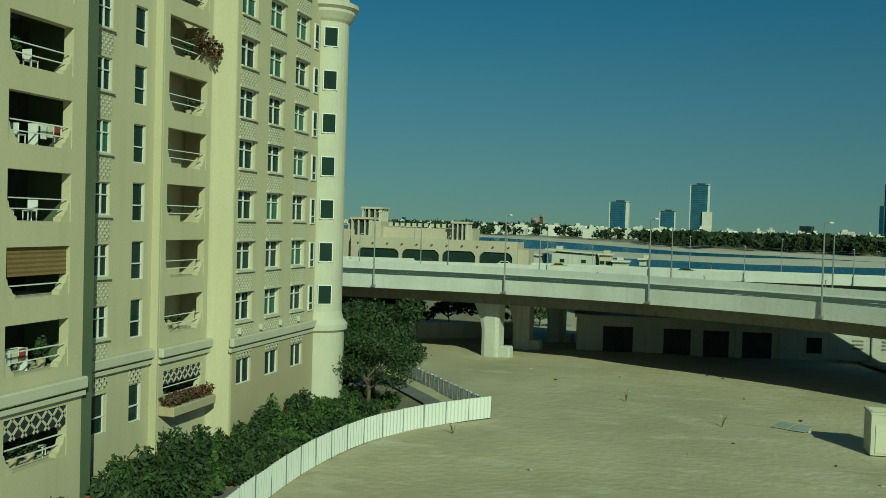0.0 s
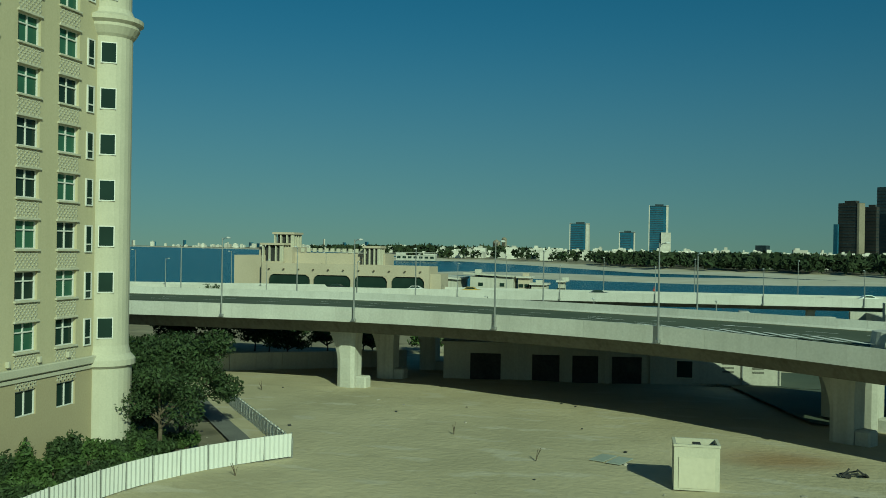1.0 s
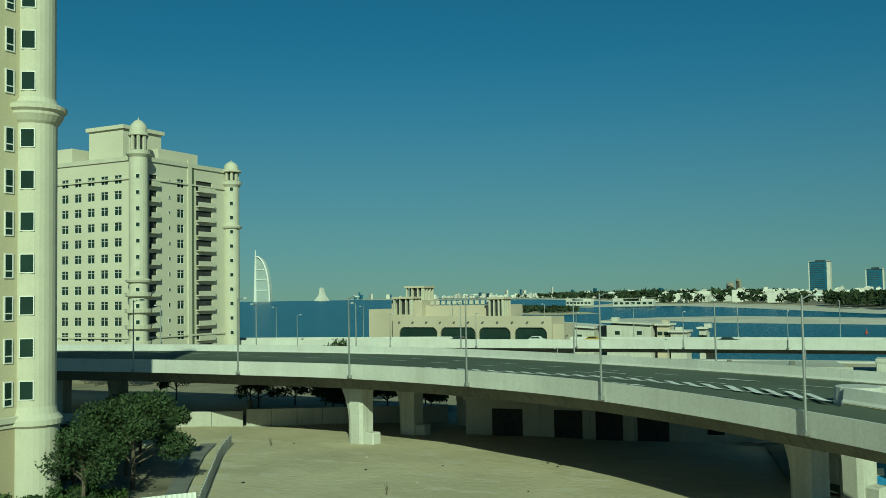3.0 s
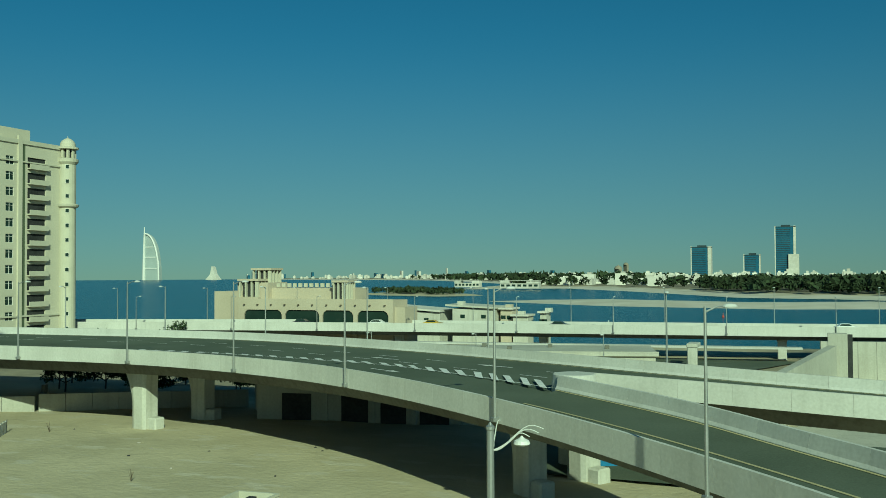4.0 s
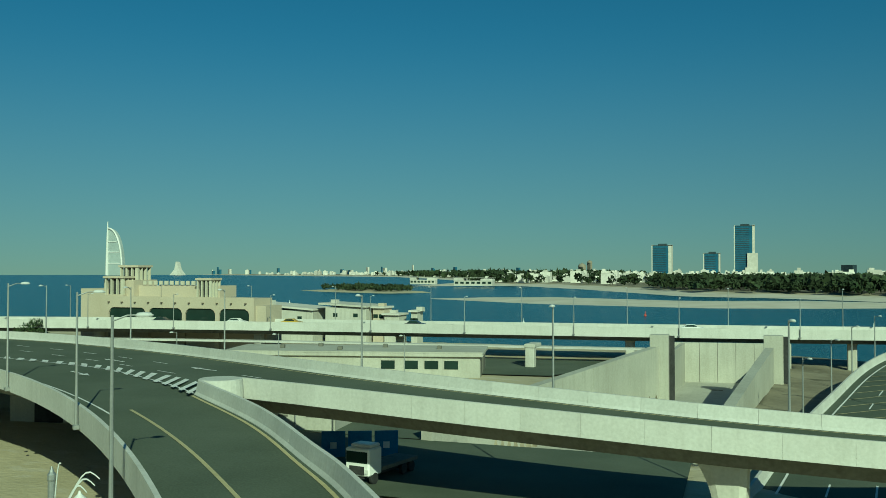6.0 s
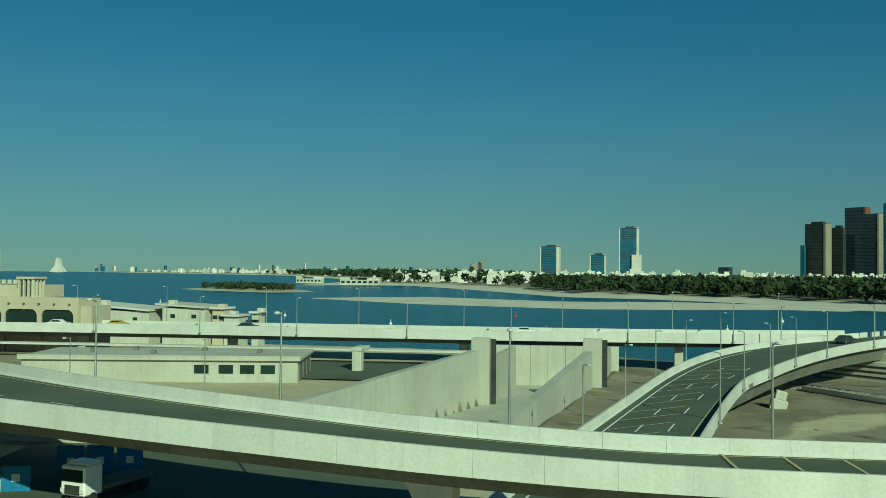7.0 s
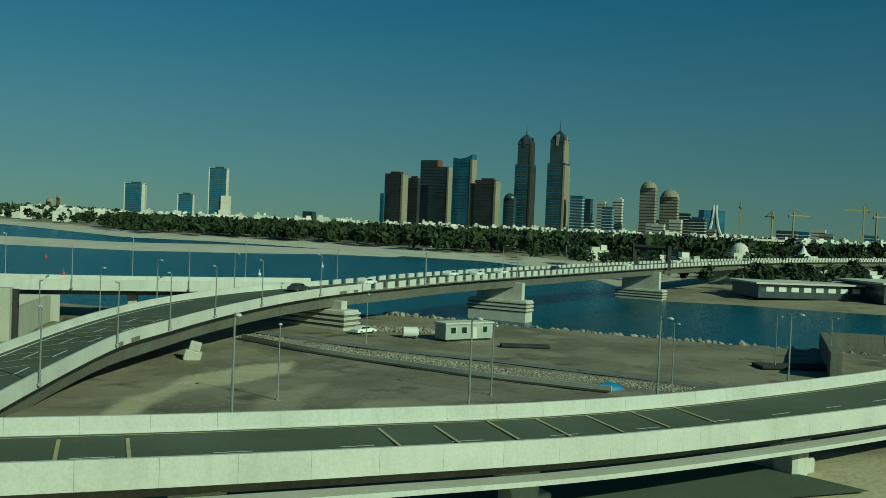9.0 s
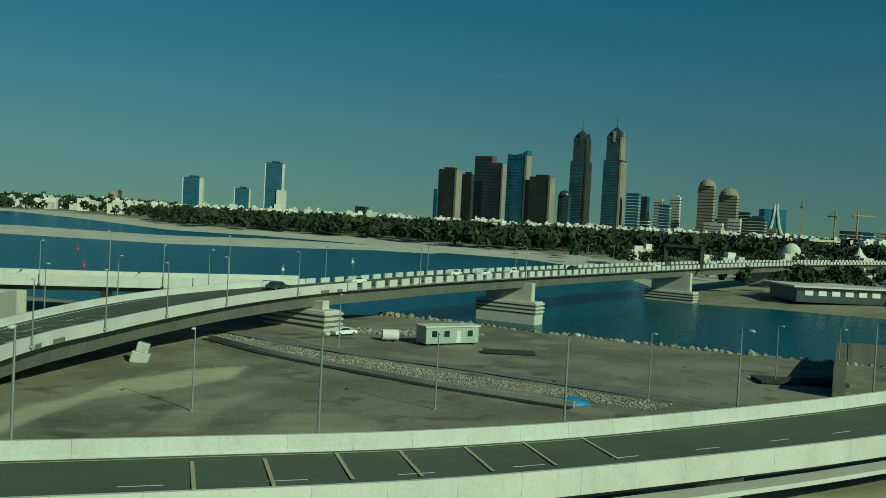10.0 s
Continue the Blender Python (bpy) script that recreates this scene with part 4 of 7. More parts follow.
# window wall with its podium
part("wall", grid_wall(bmesh.new(), -10.75, -10.2, 51.3, 64.6, 7.3, ROOF, win_holes(COLS)), M_RENDER, apartment)
part("podium_wall", grid_wall(bmesh.new(), -10.70, -10.12, 51.3, 64.6, G0, 7.3, [(c - 1.0, c + 1.0, 4.5, 6.15) for c in COLS]), M_PODIUM, apartment, "tan rendered ground storey")
# curved return between bay and window wall
bm = bmesh.new()
arc = [(-11.5, 50.5)] + [(-11.5 + 1.3 * math.sin(a) ** 2, 50.5 + 0.85 * a / (math.pi / 2)) for a in np.linspace(0.2, math.pi / 2, 7)]
rows = [(bm.verts.new((x, y, G0)), bm.verts.new((x, y, ROOF))) for x, y in arc] + [(bm.verts.new((-12.6, 51.3, G0)), bm.verts.new((-12.6, 51.3, ROOF)))]
for (a, b), (c, d) in zip(rows, rows[1:]):
    bm.faces.new((a, c, d, b))
bmesh.ops.recalc_face_normals(bm, faces=bm.faces)
part("curved_wall", bm, M_RENDER, apartment, smooth=True)
# balcony bay
bay_holes = [(45.7, 50.0, z, z + 2.2) for z in bal] + [(45.7, 50.0, 4.2, 6.2)]
part("bay_wall", grid_wall(bmesh.new(), -11.95, -11.5, 45.2, 50.6, G0, ROOF, bay_holes), M_RENDER, apartment)
nar_holes = [(43.1, 44.25, z, z + 2.15) for z in bal] + [(43.1, 44.25, 3.6, 5.8)]
lat_holes = [(39.75, 41.05, z - 0.86, z + 0.86) for z in FLOORS] + [(39.7, 41.1, 3.6, 5.7)]
part("bay_wall", grid_wall(bmesh.new(), -12.5, -12.0, 37.0, 45.2, G0, ROOF, nar_holes + lat_holes), M_RENDER, apartment)
part("reveal_wall", boxes((-12.5, -11.52, 45.05, 45.195, G0, ROOF)), M_RENDER, apartment)
part("green_strip", boxes((-12.6, -9.03, 34.92, 35.7, G0, ROOF)), M_GREENCLAD, apartment, "dark green vertical recess")
part("recess_wall", boxes((-13.2, -12.7, 35.7, 37.0, G0, ROOF)), M_RENDER, apartment)
# wing with deep balconies
lw_holes = [(29.9, 33.9, z, z + 2.15) for z in bal] + [(29.9, 33.9, 4.3, 6.6)]
part("wing_wall", grid_wall(bmesh.new(), -9.5, -9.0, 12.0, 34.9, G0, ROOF, lw_holes), M_RENDER, apartment)
# solid core behind the skins, set back for the balconies
for dims in ((-32, -13.3, 12, 45.2, G0, ROOF - 0.1), (-32, -13.8, 45.2, 51.3, G0, ROOF - 0.1), (-32, -10.85, 51.3, 64.6, G0, ROOF - 0.1), (-12.7, -12.56, 37.0, 45.2, G0, ROOF - 0.2)):
    part("core", boxes(dims), M_RENDER, apartment)
part("roof_parapet", boxes((-32.2, -8.9, 11.8, 35.0, ROOF, ROOF + 1.1), (-32.2, -11.4, 35.0, 51.2, ROOF, ROOF + 1.1), (-32.2, -10.1, 51.2, 64.8, ROOF, ROOF + 1.1)), M_TRIM, apartment)
# string courses above the podium
for dims in ((-10.2, -9.85, 51.0, 64.4, 7.05, 7.6), (-11.5, -11.15, 45.1, 51.0, 7.05, 7.6), (-12.0, -11.65, 37.0, 45.1, 7.05, 7.6), (-9.0, -8.65, 12, 34.95, 7.2, 7.75)):
    part("string_course", boxes(dims, bevel=0.06), M_TRIM, apartment)
    x0, x1, y0, y1, z0, z1 = dims
    part("string_course", boxes((x0, x1 - 0.15, y0, y1, z0 - 0.32, z0 - 0.1)), M_TRIM, apartment)
for y in np.arange(52.2, 64, 3.0):
    part("wall_bracket", boxes((-10.2, -9.95, y - 0.12, y + 0.12, 7.75, 8.15), bevel=0.03), M_TRIM, apartment)
# windows
for c in COLS:
    for z in FLOORS:
        w = put("window", WIN, apartment, (-10.46, c, z))
        put("pane", WIN_PANE_G if rng.random() < 0.3 else WIN_PANE, w, (-0.02, 0, 0))
        put("sill", WIN_SILL, w, (0.26, 0, -0.98))
        put("lintel", WIN_SILL, w, (0.24, 0, 1.0))
        put("lattice_panel", LATTICE, apartment, (-10.2, c, z - 1.66))
    w = put("window", frame_mesh(2.0, 1.65, 1, 0), apartment, (-10.3, c, 5.32))
    put("pane", pane_mesh(2.0, 1.65, M_PANE), w, (-0.02, 0, 0))
    put("lattice_panel", lattice_mesh(2.0, 0.6, 0.42, 0.1, M_DARK), apartment, (-10.12, c, 6.5))
for z in FLOORS:
    w = put("window", WIN_SMALL, apartment, (-12.15, 40.4, z))
    put("pane", SMALL_PANE_G if rng.random() < 0.4 else SMALL_PANE, w, (-0.02, 0, 0))
    put("sill", SMALL_SILL, w, (0.16, 0, -0.92))
    put("lattice_panel", LATTICE_SMALL, apartment, (-12.0, 40.4, z - 1.62))
for z in bal:
    w = put("window", NARROW, apartment, (-12.15, 43.67, z + 1.08))
    put("pane", NARROW_PANE, w, (-0.02, 0, 0))
w = put("window", NARROW, apartment, (-12.15, 43.67, 4.7))
put("pane", NARROW_PANE, w, (-0.02, 0, 0))
w = put("window", NARROW, apartment, (-12.15, 40.4, 4.65))
put("pane", NARROW_PANE, w, (-0.02, 0, 0))
put("lattice_panel", lattice_mesh(1.4, 0.7, 0.42, 0.1, M_DARK), apartment, (-12.0, 40.4, 6.25))
put("lattice_panel", lattice_mesh(1.2, 0.7, 0.42, 0.1, M_DARK), apartment, (-12.0, 43.67, 6.25))
put("lattice_panel", lattice_mesh(4.3, 0.8, 0.62, 0.1, M_DARK), apartment, (-11.56, 47.85, 5.8))
put("lattice_panel", lattice_mesh(4.0, 0.9, 0.72, 0.11, M_DARK), apartment, (-9.06, 31.9, 6.15))


def balcony(x, y0, y1, z, depth, h=2.2, back=None):
    """Slab, back wall with a door frame, stepped bracket corners and a two-bar railing for one balcony opening."""
    ob = part("balcony", boxes((x - depth, x - 0.46, y0 - 0.3, y1 + 0.3, z - 0.25, z)), M_TRIM, apartment)
    # Without back, a near-black wall paints the shade deep in the balcony.
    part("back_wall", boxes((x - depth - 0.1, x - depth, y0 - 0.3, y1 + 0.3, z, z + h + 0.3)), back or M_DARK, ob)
    put("door_frame", frame_mesh(1.8, 2.0, 1, 0), ob, (x - depth + 0.07, y0 + 1.3, z + 1.0))
    bm = bmesh.new()
    for zz in (0.95, 0.5):
        box(bm, x - 0.26, x - 0.2, y0 + 0.02, y1 - 0.02, z + zz, z + zz + 0.05)
    part("handrail", bm, M_WHITE, ob)
    for ya, s in ((y0, 1), (y1, -1)):
        bm = bmesh.new()
        prof = [(0, 0), (0.62, 0), (0.62, 0.16), (0.46, 0.24), (0.36, 0.42), (0.18, 0.55), (0.12, 0.82), (0, 0.9)]
        a = [bm.verts.new((x - 0.04, ya + s * u, z + v)) for u, v in prof]
        b = [bm.verts.new((x - 0.44, ya + s * u, z + v)) for u, v in prof]
        bm.faces.new(a)
        bm.faces.new(b[::-1])
        for i in range(len(a)):
            bm.faces.new((a[i], b[i], b[(i + 1) % len(a)], a[(i + 1) % len(a)]))
        bmesh.ops.recalc_face_normals(bm, faces=bm.faces)
        part("corner_bracket", bm, M_RENDER, ob)
    return ob


for z in bal:
    balcony(-11.5, 45.7, 50.0, z, 1.9, 2.2, M_RENDER)
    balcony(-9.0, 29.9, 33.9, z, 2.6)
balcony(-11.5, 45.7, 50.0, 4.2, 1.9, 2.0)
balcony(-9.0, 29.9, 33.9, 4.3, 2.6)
slats = [(-9.15 - 0.03 * (k % 2), 12.5 + 0.1 * k) for k in range(14)] + [(-9.22, 13.8), (-9.22, 12.5)]
bm = bmesh.new()
ends = [[bm.verts.new((x, y, z)) for x, z in slats] for y in (29.95, 33.85)]
bm.faces.new(ends[0])
bm.faces.new(ends[1][::-1])
for k in range(len(slats)):
    bm.faces.new((ends[0][k], ends[1][k], ends[1][(k + 1) % len(slats)], ends[0][(k + 1) % len(slats)]))
bmesh.ops.recalc_face_normals(bm, faces=bm.faces)
part("roller_blind", bm, M_BLIND, apartment, "half-drawn brown slatted balcony blind")


def balcony_chair(x, y, z, turn):
    ob = thing("balcony_chair", (x, y, z), "white moulded chair standing on a balcony", "chair", "balcony chairs")
    ob.rotation_euler = (0, 0, radians(turn))
    part("seat", boxes((-0.24, 0.24, -0.24, 0.24, 0.42, 0.47), bevel=0.02), M_WHITE, ob)
    part("backrest", boxes((-0.26, -0.21, -0.24, 0.24, 0.47, 0.92), bevel=0.02), M_WHITE, ob)
    for u in (-0.2, 0.2):
        for v in (-0.2, 0.2):
            part("leg", boxes((u - 0.02, u + 0.02, v - 0.02, v + 0.02, 0, 0.42)), M_WHITE, ob)


def pot_plant(x, y, z, h, seed):
    ob = thing("pot_plant", (x, y, z), "bushy green pot plant on a balcony", "plant", "balcony plants")
    part("pot", lathe(bmesh.new(), [(0.15, 0), (0.22, 0.35), (0.24, 0.38), (0.18, 0.38)], 12), M_PODIUM, ob)
    part("foliage", leaf_cloud([((0, 0, 0.45 + h * 0.3), (0.32, 0.32, h * 0.4))], 220, 0.13, seed), M_LEAF, ob)


def drying_rack(x, y, z):
    ob = thing("drying_rack", (x, y, z), "white folding rack hung with pale cloths on a balcony", "rack", "drying racks")
    part("rack", boxes((-0.25, 0.25, -0.8, -0.77, 0, 1.0), (-0.25, 0.25, 0.77, 0.8, 0, 1.0), (-0.25, -0.22, -0.77, 0.77, 0.95, 1.0), (0.22, 0.25, -0.77, 0.77, 0.95, 1.0)), M_WHITE, ob)
    for k, mat in enumerate((M_WHITE, M_CREAM, M_FLOWER)):
        part("cloth", boxes((0.255, 0.28, -0.65 + k * 0.45, -0.27 + k * 0.45, 0.35 + 0.1 * k, 1.02), bevel=0.008), mat, ob)


# turret
TUX, TUY = -10.45, 65.9
bm = lathe(bmesh.new(), [(1.95, G0), (1.95, 6.6), (2.2, 6.8), (2.2, 7.2), (1.85, 7.6), (1.72, 8.2), (1.72, 30.2), (1.9, 30.4), (2.2, 30.9), (2.2, 31.1), (2.45, 31.3), (2.45, 31.6), (1.8, 31.9), (1.62, 32.3), (1.62, 46.5), (2.1, 46.9), (2.1, 47.3), (1.5, 47.5)], 28, TUX, TUY)
part("turret", bm, M_TRIM, apartment, "round cream corner turret", smooth=False)
tang = math.atan2(-0.82, 0.57)
for z in [9.5 + 3.25 * k for k in range(7)] + [33.5, 36.75, 40.0, 43.2]:
    r = 1.66 if z < 31 else 1.56
    w = put("window", TWIN, apartment, (TUX + (r + 0.04) * math.cos(tang), TUY + (r + 0.04) * math.sin(tang), z), tang)
    put("pane", TWIN_PANE, w, (0.06, 0, 0))
    w = put("window", SLOT, apartment, (-10.16, 63.4, z - 0.2))
    put("pane", SLOT_PANE, w, (0.03, 0, 0))


# ---- foliage ----


def leaf_cloud(blobs, count, size, seed, flat=0.7):
    """Many small folded leaf sprays scattered over and in ellipsoid clumps: (centre, radii)."""
    r = np.random.RandomState(seed)
    vol = np.array([b[1][0] * b[1][1] * b[1][2] for b in blobs]) ** 0.67
    pick = r.choice(len(blobs), count, p=vol / vol.sum())
    c = np.array([b[0] for b in blobs])[pick]
    rad = np.array([b[1] for b in blobs])[pick]
    d = r.normal(size=(count, 3))
    d /= np.linalg.norm(d, axis=1)[:, None]
    pos = c + rad * d * (r.uniform(0.45, 1.08, (count, 1)))
    u = r.normal(size=(count, 3))
    u /= np.linalg.norm(u, axis=1)[:, None]
    v = np.cross(u, d + r.normal(size=(count, 3)) * 0.4)
    v /= np.linalg.norm(v, axis=1)[:, None] + 1e-9
    s = size * r.uniform(0.5, 1.25, (count, 1))
    tip, side = u * s, v * s * 0.42
    quads = np.stack([pos - tip, pos + side - [0, 0, 0.0], pos + tip, pos - side], 1)
    quads[:, 1] += d * s * 0.25
    me = bpy.data.meshes.new("leaves")
    me.from_pydata(quads.reshape(-1, 3).tolist(), [], np.arange(count * 4).reshape(-1, 4).tolist())
    return me


def tree(x, y, h, spread, seed, leaves=2600, label="leafy green garden tree", mat=None, clear=0.3, size=0.28, category="tree"):
    r = random.Random(seed)
    g = lay(x, y)
    ob = thing("tree", (x, y, g), label, category)
    bm = bmesh.new()
    tube(bm, [(0, 0, -0.2), (0.08, 0.05, h * 0.25), (-0.05, 0.1, h * 0.5), (0.05, 0, h * 0.75)], 0.045 * h * 0.6, 0.05, 8)
    blobs = [((0, 0, h * 0.72), (spread * 0.5, spread * 0.5, h * 0.22))]
    for k in range(9):
        a = k * 2.4 + r.uniform(-0.4, 0.4)
        l = spread * r.uniform(0.45, 0.85)
        zz = h * r.uniform(clear + 0.1, 0.88)
        end = (l * math.cos(a), l * math.sin(a), zz)
        tube(bm, [(0, 0, zz * 0.6), (end[0] * 0.5, end[1] * 0.5, zz * 0.85), end], 0.09, 0.03, 6)
        blobs.append((end, (spread * r.uniform(0.25, 0.42), spread * r.uniform(0.25, 0.42), h * r.uniform(0.09, 0.17))))
    part("trunk", bm, M_BARK, ob)
    part("crown", leaf_cloud(blobs, leaves, size, seed), mat or M_LEAF, ob)
    return ob


def shrub(x, y, h, spread, seed, mat, label, leaves=900, size=0.2):
    r = random.Random(seed)
    ob = thing("shrub", (x, y, lay(x, y)), label, "shrub", "garden shrubs")
    blobs = []
    bm = bmesh.new()
    for k in range(6):
        a, l = r.uniform(0, 6.28), spread * r.uniform(0.1, 0.65)
        c = (l * math.cos(a), l * math.sin(a), h * r.uniform(0.35, 0.75))
        blobs.append((c, (spread * r.uniform(0.3, 0.5), spread * r.uniform(0.3, 0.5), h * r.uniform(0.25, 0.4))))
        tube(bm, [(0, 0, -0.1), (c[0] * 0.5, c[1] * 0.5, c[2] * 0.6), c], 0.04, 0.015, 5)
    part("stems", bm, M_BARK, ob)
    part("foliage", leaf_cloud(blobs, leaves, size, seed), mat, ob)
    return ob


for k, (z, y, kind) in enumerate(((bal[0], 31.2, "rack"), (bal[0], 33.1, "plant"), (bal[2], 32.4, "chair"), (bal[2], 31.0, "chair"), (bal[3], 31.6, "chair"), (bal[3], 33.2, "rack"), (bal[4], 31.0, "plant"), (bal[4], 32.3, "chair"),
                                  (bal[5], 32.6, "rack"), (bal[5], 30.6, "chair"), (4.3, 31.4, "plant"), (4.3, 32.5, "plant"), (4.3, 33.3, "chair"))):
    if kind == "chair":
        balcony_chair(-9.95, y, z, 20 + 70 * (k % 3))
    elif kind == "rack":
        drying_rack(-9.85, y, z)
    else:
        pot_plant(-9.8, y, z, 1.3, 400 + k)
for k, (z, y, h) in enumerate(((bal[5], 46.6, 1.9), (bal[5], 48.9, 1.3), (bal[4], 49.2, 0.9), (bal[2], 46.8, 0.8), (bal[0], 46.7, 1.0), (bal[0], 48.2, 0.7), (4.2, 46.8, 1.0))):
    pot_plant(-12.3, y, z, h, 430 + k)
tree(-6.9, 67.6, 7.4, 4.0, 10, 6200, "bushy open green tree beside the turret", M_LEAF, clear=0.08, size=0.155)
tree(-9.2, 75.0, 8.8, 4.6, 11, 11000, "broad dark-leaved tree beside the turret and white fence", size=0.19)
tree(-11.6, 70.8, 6.6, 3.8, 15, 6500, "broad dark-leaved tree behind the garden path", clear=0.05, size=0.19)
tree(-14.6, 79.5, 8.0, 4.2, 12, 7000, "dark-leaved tree behind the garden path")
tree(-17.5, 84.0, 6.0, 4.2, 13, 6500, "spreading dark-leaved tree near the flyover")
tree(-24.0, 90.5, 6.5, 4.6, 14, 6500, "spreading dark-leaved tree near the flyover")
for k, (x, y, h) in enumerate(((-22, 127, 4.5), (-30, 134, 5.0), (-26, 130, 4.6), (-35, 133, 5.0), (-18, 132, 4.4), (-42, 131, 5.2), (-12, 134, 4.2), (-14, 136, 4.5), (-38, 128, 5.5), (-46, 138, 6.0), (-6, 141, 4.2), (-28, 143, 5.5), (-58, 132, 6.0))):
    tree(x, y, h, 3.4, 30 + k, 1500, "low green tree behind the flyover", M_LEAF if k % 2 else M_LEAF2)
k = 0
for y in np.arange(36, 71, 1.9):
    for row in range(4):
        x = -9.2 + row * 1.1 + rng.uniform(-0.4, 0.4) - (0.0 if y < 56 else 0.2)
        if x > -6.3 + (y - 58) * 0.35 * (y > 58):
            continue
        k += 1
        h = rng.uniform(1.3, 2.4) + (1.1 if (y < 46 or 52 < y < 62) and row == 0 else 0.0)
        h *= 0.6 if row > 1 else 1.0
        shrub(x, y + rng.uniform(-0.5, 0.5), h, rng.uniform(0.9, 1.35), 100 + k, M_LEAF2 if rng.random() < 0.45 else M_LEAF, "dense green garden shrub against the building", 1100, 0.2)
for k, (x, y, h, s, m) in enumerate(((-7.8, 33.5, 2.4, 1.7, M_LEAF), (-6.9, 31.6, 2.9, 1.4, M_FLOWER), (-7.4, 36.4, 2.8, 1.9, M_LEAF), (-8.4, 39.4, 3.2, 2.0, M_LEAF), (-8.2, 42.0, 3.6, 1.9, M_LEAF), (-6.6, 29.6, 1.6, 1.5, M_LEAF2), (-3.6, 28.3, 2.4, 1.3, M_LEAF), (-0.6, 29.3, 2.3, 1.1, M_LEAF))):
    shrub(x, y, h, s, 300 + k, m, "bushy shrub with red bracts" if m is M_FLOWER else "tall bushy green shrub", 2600, 0.22)
planter = thing("flower_planter", (-11.0, 47.4, 4.6), "long planter of green and dull red plants on the bay", "planter")
part("trough", boxes((-0.5, 0.55, -2.2, 2.6, -0.9, -0.35), bevel=0.05), M_PODIUM, planter)
part("blossom", leaf_cloud([((0.1, y, 0.0), (0.5, 0.5, 0.4)) for y in np.arange(-2, 2.6, 0.6)], 900, 0.16, 77), M_DRYLEAF, planter)
climber = thing("balcony_plant", (-11.3, 49.4, 25.6), "dry reddish-brown plant hanging over a balcony rail", "plant")
part("foliage", leaf_cloud([((0.2, -0.6, 0.1), (0.5, 0.8, 0.6)), ((0.4, 0.4, -0.3), (0.4, 0.6, 0.7))], 380, 0.16, 78), M_DRYLEAF, climber)

# ---- white site fence and path ----
path_bm = strip(bmesh.new(), smooth_path([(-3.6, 30, 0.03), (-5.0, 38, 0.03), (-5.6, 46, 0.03), (-5.7, 52, 0.03), (-5.0, 58.5, 0.03), (-3.2, 63.6, 0.03), (-1.6, 67.5, 0.03), (-2.2, 72, 0.03), (-8, 80, 0.03), (-15.5, 90, 0.03), (-20, 97, 0.03)], 1.5), -0.75, 0.95, 0.0)
for v in path_bm.verts:
    v.co.z = 0.16
tagged(part("pavement", path_bm, M_PAVE, None), "grey paved garden path", "path", kind="structure")
fence = thing("site_fence", (0, 0, 0), "white corrugated site fence curving around the garden", "fence")
line = smooth_path([(-1.6, 29, 0), (-3.2, 37, 0), (-4.0, 44.2, 0), (-4.3, 51.4, 0), (-3.6, 58.5, 0), (-1.6, 63.8, 0), (0.4, 67.2, 0), (2.5, 70.0, 0)], 2.3)
line2 = smooth_path([(2.5, 70.2, 0), (-4.6, 79.6, 0), (-12.4, 90.0, 0), (-17, 97, 0)], 1.15)
for seg, post_h in ((line, 1.75), (line2, 1.35)):
    for i, (a, b) in enumerate(zip(seg, seg[1:])):
        d = (b - a).normalized()
        n = Vector((-d.y, d.x, 0))
        lean = rng.uniform(-0.05, 0.05)
        bm = bmesh.new()
        if seg is line:
            steps = 12
            rows = []
            for j in range(steps + 1):
                p = a.lerp(b, 0.01 + 0.98 * j / steps) + n * (0.03 if j % 2 else -0.03)
                rows.append((bm.verts.new(p + Vector((0, 0, 0.05))), bm.verts.new(p + n * lean + Vector((0, 0, post_h))), bm.verts.new(p + n * (0.03 + lean) + Vector((0, 0, post_h))), bm.verts.new(p + n * 0.03 + Vector((0, 0, 0.05)))))
            for p, q in zip(rows, rows[1:]):
                for m in range(4):
                    bm.faces.new((p[m], p[(m + 1) % 4], q[(m + 1) % 4], q[m]))
            bmesh.ops.recalc_face_normals(bm, faces=bm.faces)
            part("fence_sheet", bm, M_WHITE, fence)
        else:
            for j in range(4):
                p = a.lerp(b, j / 4)
                q = [p - d * 0.05 - n * 0.03, p + d * 0.05 - n * 0.03, p + d * 0.05 + n * 0.03, p - d * 0.05 + n * 0.03]
                lo = [bm.verts.new(v) for v in q]
                hi = [bm.verts.new(v + Vector((0, 0, post_h))) for v in q]
                bm.faces.new(hi)
                for m in range(4):
                    bm.faces.new((lo[m], lo[(m + 1) % 4], hi[(m + 1) % 4], hi[m]))
            for zz in (0.25, post_h - 0.12):
                tube(bm, [a + Vector((0, 0, zz)), b + Vector((0, 0, zz))], 0.04, 0.04, 5)
            part("railing", bm, M_WHITE, fence)
    for p in seg:
        part("post", boxes((p.x - 0.05, p.x + 0.05, p.y - 0.05, p.y + 0.05, -0.2, post_h + 0.06)), M_STEEL, fence)
# low white wall and dark hoarding behind the flyover
wall_run("wall_site", (-48, 100), (-26.5, 110.6), 1.9, 1.9, -0.5, 0.35, "low white site wall", 6)
wall_run("wall_hoarding", (-26.3, 111), (-4, 124), 2.1, 2.1, -0.5, 0.3, "grey concrete hoarding in shade", 8)
for x, y in ((-27.5, 113.2),):
    ob = thing("gate_post", (x, y, 0), "dark steel gate post on the sand", "post")
    part("shaft", boxes((-0.28, 0.28, -0.28, 0.28, -0.2, 3.0), bevel=0.04), M_GIRDER, ob)

# ---- street lamps ----


